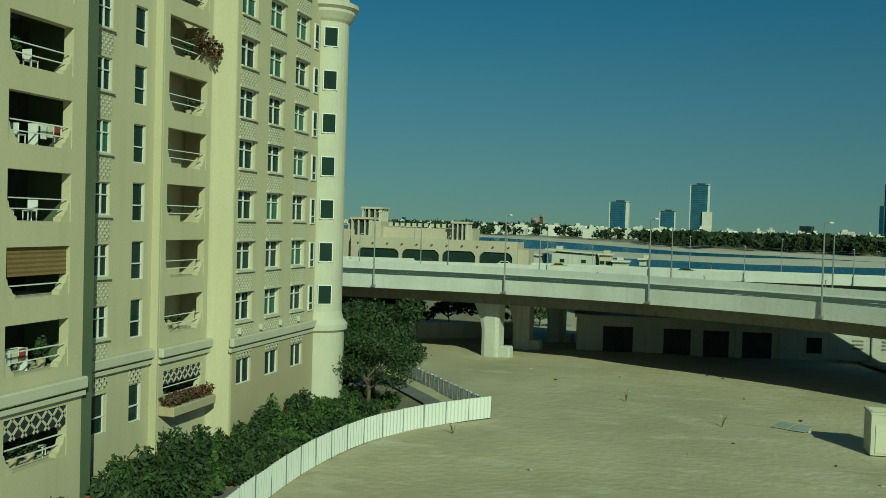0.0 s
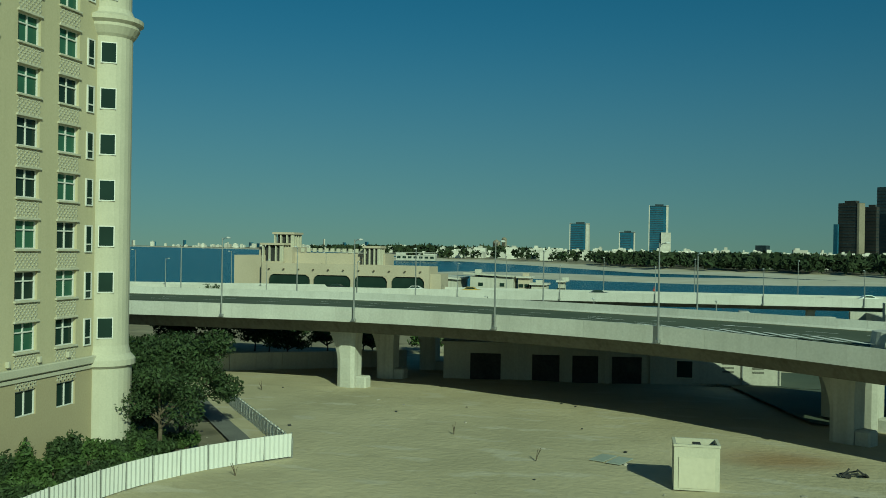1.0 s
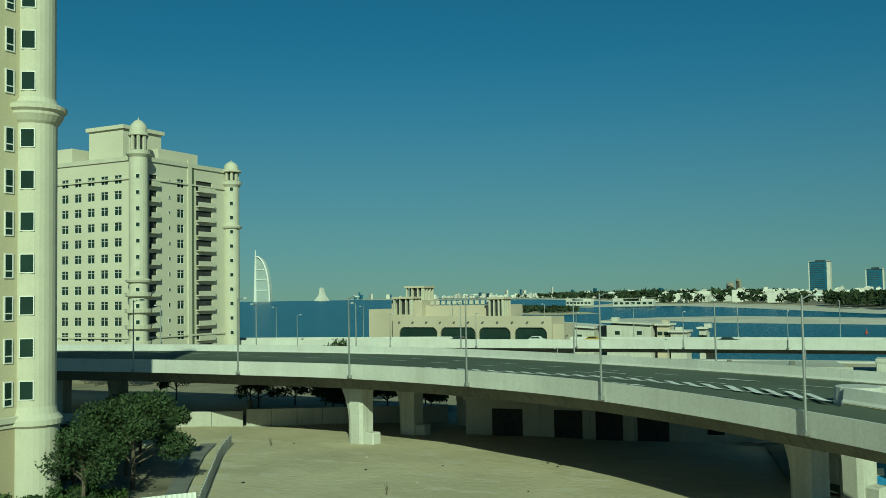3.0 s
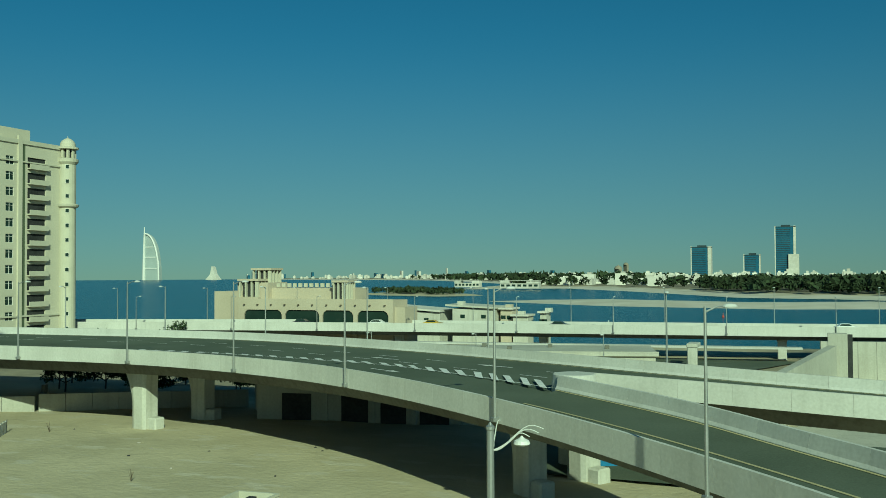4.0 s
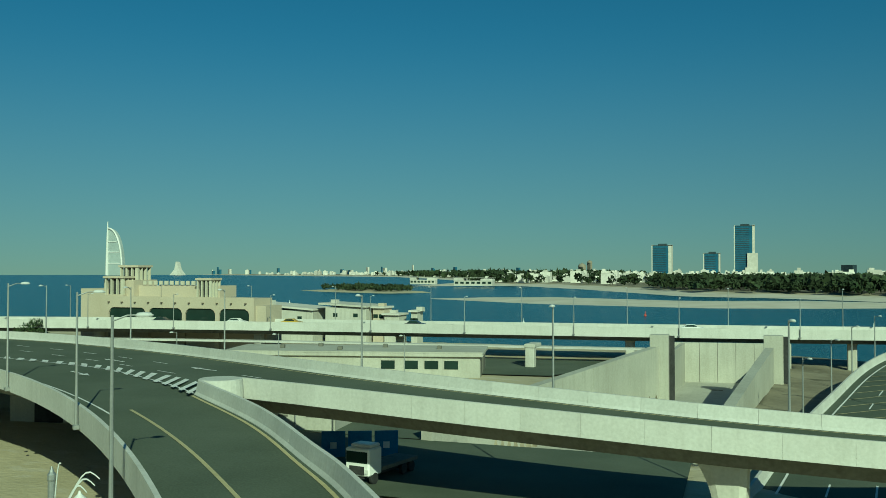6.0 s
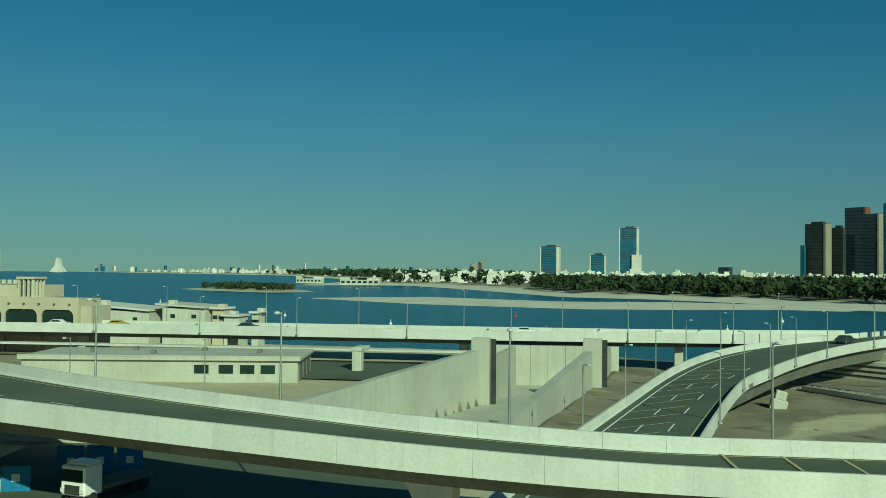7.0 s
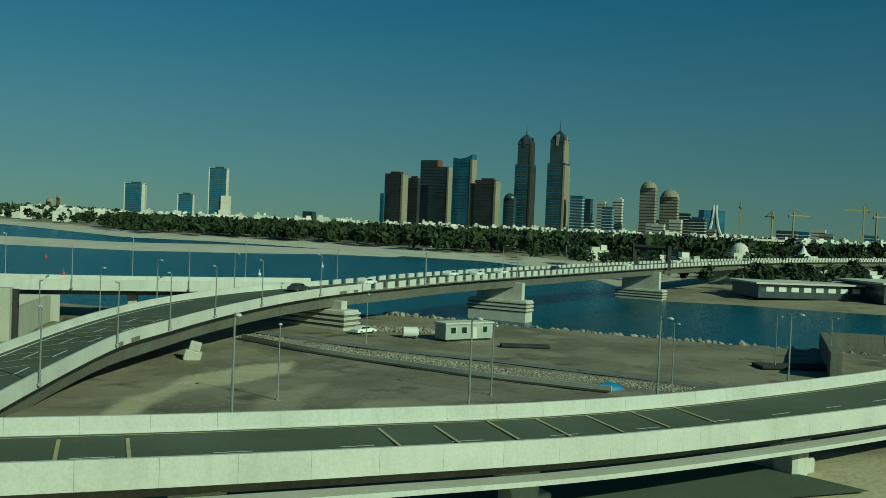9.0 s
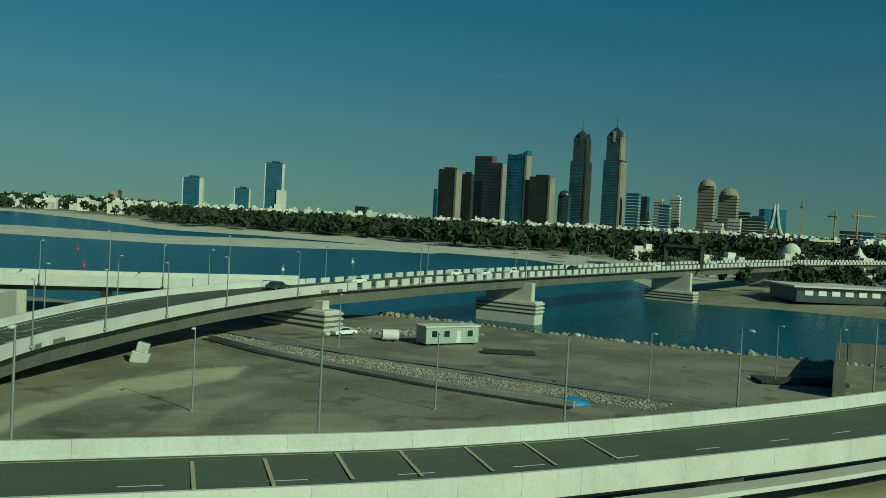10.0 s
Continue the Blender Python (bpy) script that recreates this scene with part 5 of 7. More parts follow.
def lamp_meshes(h, arm):
    bm = tube(bmesh.new(), [(0, 0, 0), (0, 0, h * 0.5), (0, 0, h)], 0.105, 0.06, 8)
    pole = mesh_of(bm, "pole")
    pole.materials.append(M_STEEL)
    bm = boxes((-0.2, 0.2, -0.2, 0.2, 0.0, 0.3), bevel=0.04)
    base = mesh_of(bm, "base")
    base.materials.append(M_STEEL)
    bm = tube(bmesh.new(), [(0, 0, h - 0.25), (arm * 0.5, 0, h - 0.02), (arm, 0, h)], 0.045, 0.035, 6)
    armm = mesh_of(bm, "arm")
    armm.materials.append(M_STEEL)
    bm = bmesh.new()
    lathe(bm, [(0.05, h + 0.12), (0.2, h + 0.09), (0.3, h - 0.02), (0.26, h - 0.08)], 12, arm + 0.1, 0)
    bmesh.ops.scale(bm, vec=(1.35, 0.8, 1), verts=bm.verts, space=Matrix.Translation((-arm - 0.1, 0, 0)))
    head = mesh_of(bm, "luminaire")
    head.materials.append(M_LAMPHEAD)
    return pole, base, armm, head


LAMP = lamp_meshes(8.6, 1.2)
LAMP_LOW = lamp_meshes(7.4, 1.2)


def street_lamp(x, y, z, turn, meshes=LAMP, label="slim galvanised street lamp fixed to the parapet"):
    ob = thing("street_lamp", (x, y, z), label, "street lamp", "street lamps")
    ob.rotation_euler = (0, 0, radians(turn))
    for nm, me in zip(("pole", "base", "arm", "luminaire"), meshes):
        put(nm, me, ob, (0, 0, 0))
    return ob


for x, y, z, turn in ((-50, 96.0, 8.0, 80), (-34, 99.4, 8.0, 85), (-18.2, 99.75, 8.0, 88), (-2.9, 99.4, 8.0, 80), (12.8, 95.6, 8.0, 68), (28.4, 88.4, 8.0, 60), (45.2, 76.85, 7.7, 50), (60, 61.85, 7.15, 40)):
    street_lamp(x, y - 0.06, z - 0.35, turn)
for x in (52, 70, 87, 104, 121, 137.4, 154.4, 171, 188):
    q = min(far_right, key=lambda v: abs(v.x - x))
    s = sideways(far_right, far_right.index(q))
    street_lamp(q.x + s.x * 0.25, q.y + s.y * 0.25, q.z - 1.2, -80, LAMP_LOW)
for x in (-58, -40, -22, -4, 14, 32):
    q = min(far_left, key=lambda v: abs(v.x - x))
    s = sideways(far_left, far_left.index(q))
    street_lamp(q.x + s.x * 0.25, q.y + s.y * 0.25, q.z - 1.2, -80, LAMP_LOW)
for x, y, z in ((106.1, 159, 2.7), (110.9, 173.9, 3.1), (117.4, 187.9, 3.5), (125.3, 202.5, 4.0), (136, 219.5, 4.6), (101.5, 139, 1.9), (160, 246, 5.5), (188, 279, 5.7), (222, 318, 5.7)):
    q = min(d_near, key=lambda v: abs(v.y - y))
    s = sideways(d_near, d_near.index(q))
    street_lamp(q.x - s.x * 0.25, q.y - s.y * 0.25, q.z - 1.25, 110, LAMP_LOW)
for y in (135, 152, 169, 186, 203, 221, 242, 268, 300, 335):
    q = min(d_far, key=lambda v: abs(v.y - y))
    s = sideways(d_far, d_far.index(q))
    street_lamp(q.x + s.x * 0.25, q.y + s.y * 0.25, q.z - 1.25, -60, LAMP_LOW)
for k, x in enumerate(range(-100, 125, 21)):
    q = min(c_near, key=lambda v: abs(v.x - x))
    street_lamp(q.x, q.y - 0.28, q.z - 1.7, 90, LAMP_LOW)
    q = min(c_far, key=lambda v: abs(v.x - x - 9))
    street_lamp(q.x, q.y + 0.28, q.z - 1.2, -90, LAMP)
# lamps on the ground beyond the main carriageway
for x, y in ((2, 148), (18, 150), (36, 154), (150, 155), (178, 166), (203, 183), (124.7, 150), (212, 182), (140, 205)):
    street_lamp(x, y, lay(x, y) - 0.1, -90, LAMP, "slim galvanised street lamp standing on worked ground")


def ornate_lamp(x, y, top):
    """A stout post with curling leaf arms and a bell-shaped lamp."""
    g = lay(x, y)
    ob = thing("street_lamp", (x, y, g), "grey decorative street lamp with curled leaf arms", "street lamp", "decorative street lamps")
    h = top - g
    bm = lathe(bmesh.new(), [(0.26, 0), (0.26, 0.9), (0.17, 1.1), (0.14, h - 0.25), (0.17, h - 0.2), (0.17, h - 0.1), (0.1, h - 0.04), (0.02, h + 0.08)], 12)
    part("post", bm, M_STEEL, ob)
    for k, (rise, reach, th) in enumerate(((-0.15, 1.95, 0.035), (-0.30, 1.75, 0.04), (-0.45, 1.4, 0.04), (0.15, 0.3, 0.03))):
        pts = []
        for i in range(11):
            t = i / 10
            pts.append((0.1 + reach * t, 0, h - 1.0 + (1.0 + rise) * math.sin(min(1.0, t * 1.25) * math.pi / 2) ** 1.0 - (0.14 * math.sin(t * 6.3) if k < 3 else 0)))
        part("leaf_arm", tube(bmesh.new(), pts, th, 0.015, 6), M_LAMPHEAD, ob)
    bm = lathe(bmesh.new(), [(0.03, h - 0.42), (0.09, h - 0.5), (0.28, h - 0.6), (0.32, h - 0.72), (0.22, h - 0.78)], 16, 1.2, 0)
    part("lamp_bell", bm, M_WHITE, ob, "white bell-shaped lamp")
    return ob


for x, y, top in ((53.0, 52.8, 11.2), (72.0, 45.0, 13.0)):
    lamp = ornate_lamp(x, y, top)
    lamp.rotation_euler = (0, 0, radians(10))
    if x > 60:
        lamp.scale = (0.55, 0.55, 1.0)

# ---- the far apartment tower ----
tower = thing("apartment_building", (0, 0, 0), "tall cream apartment tower with domed corner turrets beside the sea", "building")
TX, TY0, TY1, TROOF, TG = -92.0, 157.0, 184.0, 45.0, -1.5
XL = -122.0
part("core", boxes((XL, TX - 0.4, TY0 + 0.4, TY1, TG, TROOF - 0.5)), M_CREAM, tower)
trows = [5.2 + 3.27 * k for k in range(12)]
fw = frame_mesh(2.1, 1.8, 1, 0.7, 0.06)
fp = pane_mesh(2.1, 1.8, M_PANE)
sw = frame_mesh(0.8, 0.9, 0, 0, 0.08)
sp = pane_mesh(0.8, 0.9, M_PANE)
front_cols = [-97.4, -101.3, -105.2, -109.1, -113.0, -116.9]
side_cols = [165.5, 171.0]
# front (towards -y): wall made in x and turned
bm = grid_wall(bmesh.new(), TY0, TY0 + 0.4, -TX, -XL, TG, TROOF, [(-c - 1.05, -c + 1.05, z - 0.9, z + 0.9) for c in front_cols for z in trows])
bmesh.ops.transform(bm, matrix=Matrix(((0, -1, 0, 0), (1, 0, 0, 0), (0, 0, 1, 0), (0, 0, 0, 1))), verts=bm.verts)
bmesh.ops.recalc_face_normals(bm, faces=bm.faces)
part("wall", bm, M_CREAM, tower)
side_holes = [(169.6 - 1.05, 169.6 + 1.05, z - 0.9, z + 0.9) for z in trows] + [(174.4, 179.6, z - 1.2, z + 1.1) for z in trows] + [(160.4, 162.6, z - 1.2, z + 1.1) for z in trows]
part("wall", grid_wall(bmesh.new(), TX - 0.4, TX, TY0, TY1, TG, TROOF, side_holes), M_CREAM, tower)
for z in trows:
    for c in front_cols:
        w = put("window", fw, tower, (c, TY0 + 0.15, z), -math.pi / 2)
        put("pane", fp, w, (-0.03, 0, 0))
    w = put("window", fw, tower, (TX - 0.15, 169.6, z))
    put("pane", fp, w, (-0.03, 0, 0))
    w = put("window", sw, tower, (TX + 0.01, 166.2, z))
    put("pane", sp, w, (0.0, 0, 0))
    for y0, y1 in ((174.4, 179.6), (160.4, 162.6)):
        b = part("balcony", boxes((TX - 0.42, TX + 0.9, y0 - 0.1, y1 + 0.1, z - 1.45, z - 1.2), (TX + 0.75, TX + 0.9, y0 - 0.1, y1 + 0.1, z - 1.2, z - 0.35)), M_TRIM, tower)
        # A near-black panel paints the shade inside each balcony recess.
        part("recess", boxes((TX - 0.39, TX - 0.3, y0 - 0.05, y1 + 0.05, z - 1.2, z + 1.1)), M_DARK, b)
part("green_strip", boxes((TX - 0.05, TX + 0.04, 172.7, 173.7, TG, TROOF - 0.2)), M_GREENCLAD, tower, "dark green vertical recess")
part("pier_strip", boxes((TX - 0.05, TX + 0.35, 171.6, 172.7, TG, TROOF + 1.6)), M_CREAM, tower)
for k in range(5):
    z = 5.2 + 3.27 * k
    ob = part("bow_balcony", lathe(bmesh.new(), [(1.0, z - 2.0), (2.6, z - 1.35), (2.7, z - 0.6), (2.5, z - 0.6)], 18, -91.0, 156.4), M_TRIM, tower)
for z, t in ((TROOF - 0.1, 0.9), (8.2, 0.35), (TROOF - 4.0, 0.3)):
    part("string_course", boxes((XL - 0.3, TX + 0.3, TY0 - 0.3, TY1 + 0.2, z, z + t)), M_TRIM, tower)
part("penthouse", boxes((-108, -98, 159, 170, TROOF + 0.8, TROOF + 7.2), (-108.5, -97.5, 158.5, 170.5, TROOF + 7.2, TROOF + 8.0), (-96, -93, 164, 176, TROOF + 0.8, TROOF + 3.2)), M_CREAM, tower)
part("penthouse", boxes((-117, -112, 158, 170, TROOF + 0.8, TROOF + 4.0)), M_CREAM, tower)


def domed_turret(x, y, r, top, mid, low=False):
    """A corner turret with string courses, an open lantern and a dome; low: a squat lantern under a wide cap."""
    lan, cap = (top - 4.6, top - 2.6) if low else (top - 6.4, top - 3.4)
    bm = lathe(bmesh.new(), [(r, TG), (r, mid), (r * 1.3, mid + 0.3), (r * 1.38, mid + 0.7), (r, mid + 1.0), (r, lan - 1.5), (r * 1.28, lan - 0.9), (r * 1.32, lan - 0.3), (r * 0.9, lan)], 20, x, y)
    ob = part("turret", bm, M_TRIM, tower)
    for k in range(8):
        a = k * math.pi / 4
        cx, cy = x + r * 0.82 * math.cos(a), y + r * 0.82 * math.sin(a)
        part("lantern_post", boxes((cx - 0.24, cx + 0.24, cy - 0.24, cy + 0.24, lan, cap)), M_TRIM, ob)
    # The lantern's inner shade is painted as a near-black cylinder.
    part("lantern_core", lathe(bmesh.new(), [(r * 0.6, lan), (r * 0.6, cap)], 12, x, y), M_DARK, ob, "lantern core painted near-black for shade")
    k = (top - cap - 0.6) / 2.8
    wide = 1.3 if low else 1.08
    bm = lathe(bmesh.new(), [(r * wide, cap), (r * wide, cap + 0.4), (r * 0.95, cap + 0.6), (r * 0.92, cap + 0.6 + 0.9 * k), (r * 0.74, cap + 0.6 + 1.75 * k), (r * 0.42, cap + 0.6 + 2.4 * k), (0.08, top), (0.05, top + 0.4)], 20, x, y)
    part("dome", bm, M_TRIM, ob, "pale ribbed dome")
    a = math.atan2(-0.75, 0.66)
    for z in trows:
        w = put("window", sw, ob, (x + (r + 0.03) * math.cos(a), y + (r + 0.03) * math.sin(a), z), a)
        put("pane", sp, w, (0.07, 0, 0))


domed_turret(-91.0, 156.4, 1.9, 53.0, 19.5)
domed_turret(-91.4, 185.4, 1.8, 47.8, 32.0, True)
for k, (x, y) in enumerate(((-86, 150), (-93, 147), (-99, 150), (-80, 168), (-76, 180), (-70, 196))):
    tree(x, y, 5.5 + k % 3, 3.5, 60 + k, 900, "dark green tree at the foot of the tower", M_LEAF, size=0.4)

# ---- clubhouse with wind towers ----
club = thing("clubhouse", (0, 0, 0), "sandstone-coloured waterfront building with two wind towers and dark arches", "building")
CY = 213.0
part("main_block", boxes((-65, -24, CY + 0.6, CY + 8, -1, 11.0), (-73, -65, CY + 2, CY + 12, -1, 12.9), (-24, -21.5, CY + 1, CY + 8, -1, 9.4)), M_SANDSTONE, club)
arches = [(-63.2, -52.8), (-52.0, -42.8), (-42.0, -34.0), (-33.0, -25.2)]
bm = bmesh.new()
xs = [-65] + [v for a in arches for v in a] + [-24]
for a, b in zip(xs[::2], xs[1::2]):
    box(bm, a, b, CY, CY + 0.6, -1, 8.6)
box(bm, -65, -24, CY, CY + 0.6, 8.6, 11.2)
for a, b in arches:
    for s, e in ((a, 1), (b, -1)):
        vs = [(s, 8.6), (s, 7.4), (s + e * 0.35, 8.1), (s + e * 1.1, 8.6)]
        f = [bm.verts.new((x, CY + 0.02, z)) for x, z in vs]
        g = [bm.verts.new((x, CY + 0.58, z)) for x, z in vs]
        bm.faces.new(f)
        bm.faces.new(g[::-1])
        for i in range(4):
            bm.faces.new((f[i], g[i], g[(i + 1) % 4], f[(i + 1) % 4]))
bmesh.ops.recalc_face_normals(bm, faces=bm.faces)
part("arcade_wall", bm, M_SANDSTONE, club)
for a, b in arches:
    part("arch_glazing", boxes((a, b, CY + 0.45, CY + 0.55, 4, 8.6)), M_PANE, club)
for k in range(11):
    x = -63 + k * 3.7
    part("spout", boxes((x - 0.15, x + 0.15, CY - 0.5, CY + 0.1, 9.7, 9.95)), M_BARK, club)
part("upper_storey", boxes((-62, -36, CY + 5, CY + 12, 11, 13.7), (-67, -58.5, CY + 3, CY + 12, 11, 15.0)), M_SANDSTONE, club)
for k in range(14):
    x = -57 + k * 1.5
    part("merlon", boxes((x, x + 0.9, CY + 4.6, CY + 5, 13.9, 14.8)), M_TRIM, club)


def wind_tower(x, y, w, top, base):
    ob = part("wind_tower", boxes((x - w, x + w, y - w, y + w, base, top - 4.4), (x - w * 1.1, x + w * 1.1, y - w * 1.1, y + w * 1.1, top - 0.5, top), (x - w * 0.7, x + w * 0.7, y - w * 0.7, y + w * 0.7, top - 4.4, top - 0.5)), M_SANDSTONE, club)
    for k in range(4):
        u = -w + 0.25 + k * (2 * w - 0.5) / 3
        part("fin", boxes((x + u - 0.15, x + u + 0.15, y - w, y - w * 0.68, top - 4.4, top - 0.5)), M_TRIM, ob)
        part("fin", boxes((x + w * 0.68, x + w, y + u - 0.15, y + u + 0.15, top - 4.4, top - 0.5)), M_TRIM, ob)
    # Shade between the fins is painted on as a near-black core.
    part("shade", boxes((x - w * 0.72, x + w * 0.72, y - w * 0.72, y + w * 0.72, top - 4.3, top - 0.6)), M_DARK, ob, "near-black core painting shade in the wind openings")


wind_tower(-61.8, CY + 8, 2.6, 18.5, 10)
wind_tower(-63.0, CY + 4.2, 2.7, 15.9, 9)
wind_tower(-38.4, CY + 4, 2.0, 15.5, 9)

# quay buildings beyond the viaduct


def shed(x0, x1, y0, y1, z1, mat, roofm, label, rise=0.0, z0=-1.5):
    """A quay building under a canopy roof that rises towards one end."""
    ob = thing("quay_shed", (0, 0, 0), label, "shed")
    part("wall", boxes((x0, x1, y0, y1, z0, z1), bevel=0.05), mat, ob)
    bm = bmesh.new()
    lo = [bm.verts.new(v) for v in ((x0 - rise * 2 - 0.4, y0 - 0.8, z1 + rise), (x1 + 0.4, y0 - 0.8, z1), (x1 + 0.4, y1 + 0.4, z1), (x0 - rise * 2 - 0.4, y1 + 0.4, z1 + rise))]
    hi = [bm.verts.new(v.co + Vector((0, 0, 0.45))) for v in lo]
    bm.faces.new(lo[::-1])
    bm.faces.new(hi)
    for k in range(4):
        bm.faces.new((lo[k], lo[(k + 1) % 4], hi[(k + 1) % 4], hi[k]))
    part("roof", bm, roofm, ob)
    part("plant_box", boxes((x0 + 1, x0 + 2.6, y0 + 1, y0 + 2.6, z1 + 0.2, z1 + rise + 1.2)), mat, ob)
    for k in range(2):
        u = x0 + (0.25 + 0.5 * k) * (x1 - x0)
        part("window", boxes((u - 0.6, u + 0.6, y0 - 0.06, y0 + 0.02, z1 - 2.4, z1 - 1.5)), M_PANE, ob)
    return ob


shed(-38, -23.5, 240, 252, 7.3, M_PIER, M_CITY, "pale concrete quay hall under a rising canopy", 1.2)
shed(-20.5, -9.5, 241, 252, 8.2, M_PIER, M_PIER, "plain pale concrete quay building with a flat roof", 0.6)
shed(-8.5, -5.5, 243, 248, 8.0, M_SANDSTONE, M_CITY, "small sandy quay kiosk")
shed(-5, -1.2, 242, 247, 6.4, M_PIER, M_CITY, "low concrete quay block")
shed(1.6, 3.2, 243, 247, 7.2, M_PIER, M_CITY, "narrow concrete quay kiosk")

# ---- flat-roofed concrete building by the underpass ----
hut = thing("service_building", (39.5, 178.5, 0), "flat-roofed concrete service building with dark openings", "building")
hut.rotation_euler = (0, 0, radians(14))
g = -0.8
part("wall", boxes((-44, 0, 0, 16, g, 3.0)), M_WALL, hut)
part("roof", boxes((-44.5, 0.5, -0.6, 16.5, 3.0, 3.55), bevel=0.05), M_WALL, hut)
part("parapet", boxes((-44.5, 0.5, -0.6, -0.3, 3.55, 3.8)), M_WALL, hut)
for x in (-16.5, -12.6, -9.2, -5.9):
    part("window", boxes((x, x + 2.3, -0.05, 0.1, 0.9, 2.3)), M_PANE, hut)
for y in (2, 6.5, 11):
    part("shutter", boxes((-0.1, 0.06, y, y + 3.4, g, 2.3)), M_GIRDER, hut)
for x, y in ((-36, 8), (-25, 5), (-18, 11), (-8, 8), (-30, 12)):
    part("roof_vent", boxes((x, x + 0.8, y, y + 0.8, 3.55, 4.15), bevel=0.05), M_GIRDER, hut)

# ---- low depot building under the main carriageway ----
depot = thing("depot_building", (3.2, 114.6, 0), "low plain rendered depot building with dark doorways beneath the flyover", "building")
depot.rotation_euler = (0, 0, radians(8))
part("wall", boxes((0, 39, 0, 8, -0.6, 4.1)), M_WALL, depot)
part("roof", boxes((-0.3, 39.3, -0.3, 8.3, 4.1, 4.45), bevel=0.04), M_WALL, depot)
# Near-black slabs on the wall paint the shade of open doorways.
for x, w in ((3.2, 3.6), (10.5, 3.2), (15.2, 3.0), (19.8, 3.4)):
    part("door", boxes((x, x + w, -0.08, 0.06, -0.4, 3.1)), M_DARK, depot, "doorway painted as a near-black slab")
for x in (8.6, 14.3, 19.2, 24.4):
    part("pilaster", boxes((x - 0.25, x + 0.25, -0.2, 0.05, -0.6, 4.1)), M_WALL, depot)
w = part("window", boxes((27.2, 29.0, -0.05, 0.06, 0.9, 2.8)), M_PANE, depot)
part("frame", boxes((27.1, 27.2, -0.08, 0.06, 0.8, 2.9), (29.0, 29.1, -0.08, 0.06, 0.8, 2.9), (27.2, 29.0, -0.08, 0.06, 0.8, 0.9), (27.2, 29.0, -0.08, 0.06, 2.8, 2.9)), M_TRIM, w)
for k in range(3):
    for x in (32.4, 35.8):
        part("vent_slat", boxes((x, x + 1.3, -0.06, 0.05, 1.6 + k * 0.45, 1.8 + k * 0.45)), M_GIRDER, depot)
pipe = part("downpipe", tube(bmesh.new(), [(34.6, -0.15, -0.5), (34.6, -0.15, 4.2)], 0.09, 0.09, 8), M_STEEL, depot)

# ---- white site box, sheets, pallets ----
sitebox = thing("site_cabin", (31.2, 69.9, lay(31.2, 69.9)), "tall cream open-topped steel box standing on sand", "cabin")
sitebox.rotation_euler = (0, 0, radians(3))
part("shell", boxes((-1.45, 1.45, -1.15, -1.0, 0, 2.85), (-1.45, 1.45, 1.0, 1.15, 0, 2.85), (-1.45, -1.3, -1.0, 1.0, 0, 2.85), (1.3, 1.45, -1.0, 1.0, 0, 2.85)), M_TRIM, sitebox)
part("front_panel", boxes((-1.15, 1.15, -1.2, -1.15, 0.15, 2.15)), M_CREAM, sitebox, "flush cream panel")
part("rim", boxes((-1.5, 1.5, -1.2, -1.0, 2.85, 3.0), (-1.5, 1.5, 1.0, 1.2, 2.85, 3.0), (-1.5, -1.3, -1.0, 1.0, 2.85, 3.0), (1.3, 1.5, -1.0, 1.0, 2.85, 3.0)), M_TRIM, sitebox)
part("contents", boxes((-1.3, 1.3, -1.0, 1.0, 1.9, 2.2), (-0.2, 0.3, -0.4, 0.4, 2.2, 2.9)), M_DARK, sitebox)
for k in range(2):
    ob = thing("steel_sheet", (24.7 + k * 1.25, 76.4 - k * 0.6, 0.07), "thin green-grey sheet lying flat on sand", "sheet", "loose sheets")
    ob.rotation_euler = (0, 0, radians(-20))
    part("sheet", boxes((-0.58, 0.58, -1.2, 1.2, 0, 0.05)), M_GREYMETAL, ob)
ob = thing("scrap_pile", (42, 75.8, 0.0), "small heap of dark scrap on sand", "scrap")
for k in range(7):
    part("scrap_piece", tube(bmesh.new(), [(rng.uniform(-1.2, 1.2), rng.uniform(-0.6, 0.6), 0.1), (rng.uniform(-1.2, 1.2), rng.uniform(-0.6, 0.6), rng.uniform(0.2, 0.7))], 0.09, 0.06, 5), M_DARK, ob)
r2 = random.Random(9)
for k in range(46):
    x, y = r2.uniform(-12, 52), r2.uniform(40, 104)
    if x < 4 and y < 72:
        continue
    ob = thing("stone", (x, y, lay(x, y) + 0.02), "small loose stone on the sand", "stone", "loose stones")
    bm = bmesh.new()
    bmesh.ops.create_icosphere(bm, subdivisions=1, radius=r2.uniform(0.08, 0.24))
    for v in bm.verts:
        v.co *= r2.uniform(0.7, 1.2)
        v.co.z *= 0.6
    part("body", bm, M_ROCK if r2.random() < 0.6 else M_DARK, ob)
for x, y in ((1.2, 63.5), (-13, 99), (12, 82), (20, 74)):
    ob = thing("dry_weed", (x, y, lay(x, y)), "dry leggy weed growing from sand", "plant", "dry weeds")
    bm = bmesh.new()
    for k in range(5):
        a = r2.uniform(0, 6.28)
        tube(bm, [(0, 0, 0), (0.15 * math.cos(a), 0.15 * math.sin(a), 0.5), (0.35 * math.cos(a), 0.35 * math.sin(a), r2.uniform(0.7, 1.1))], 0.03, 0.01, 4)
    part("stems", bm, M_BARK, ob)

# ---- vehicles ----


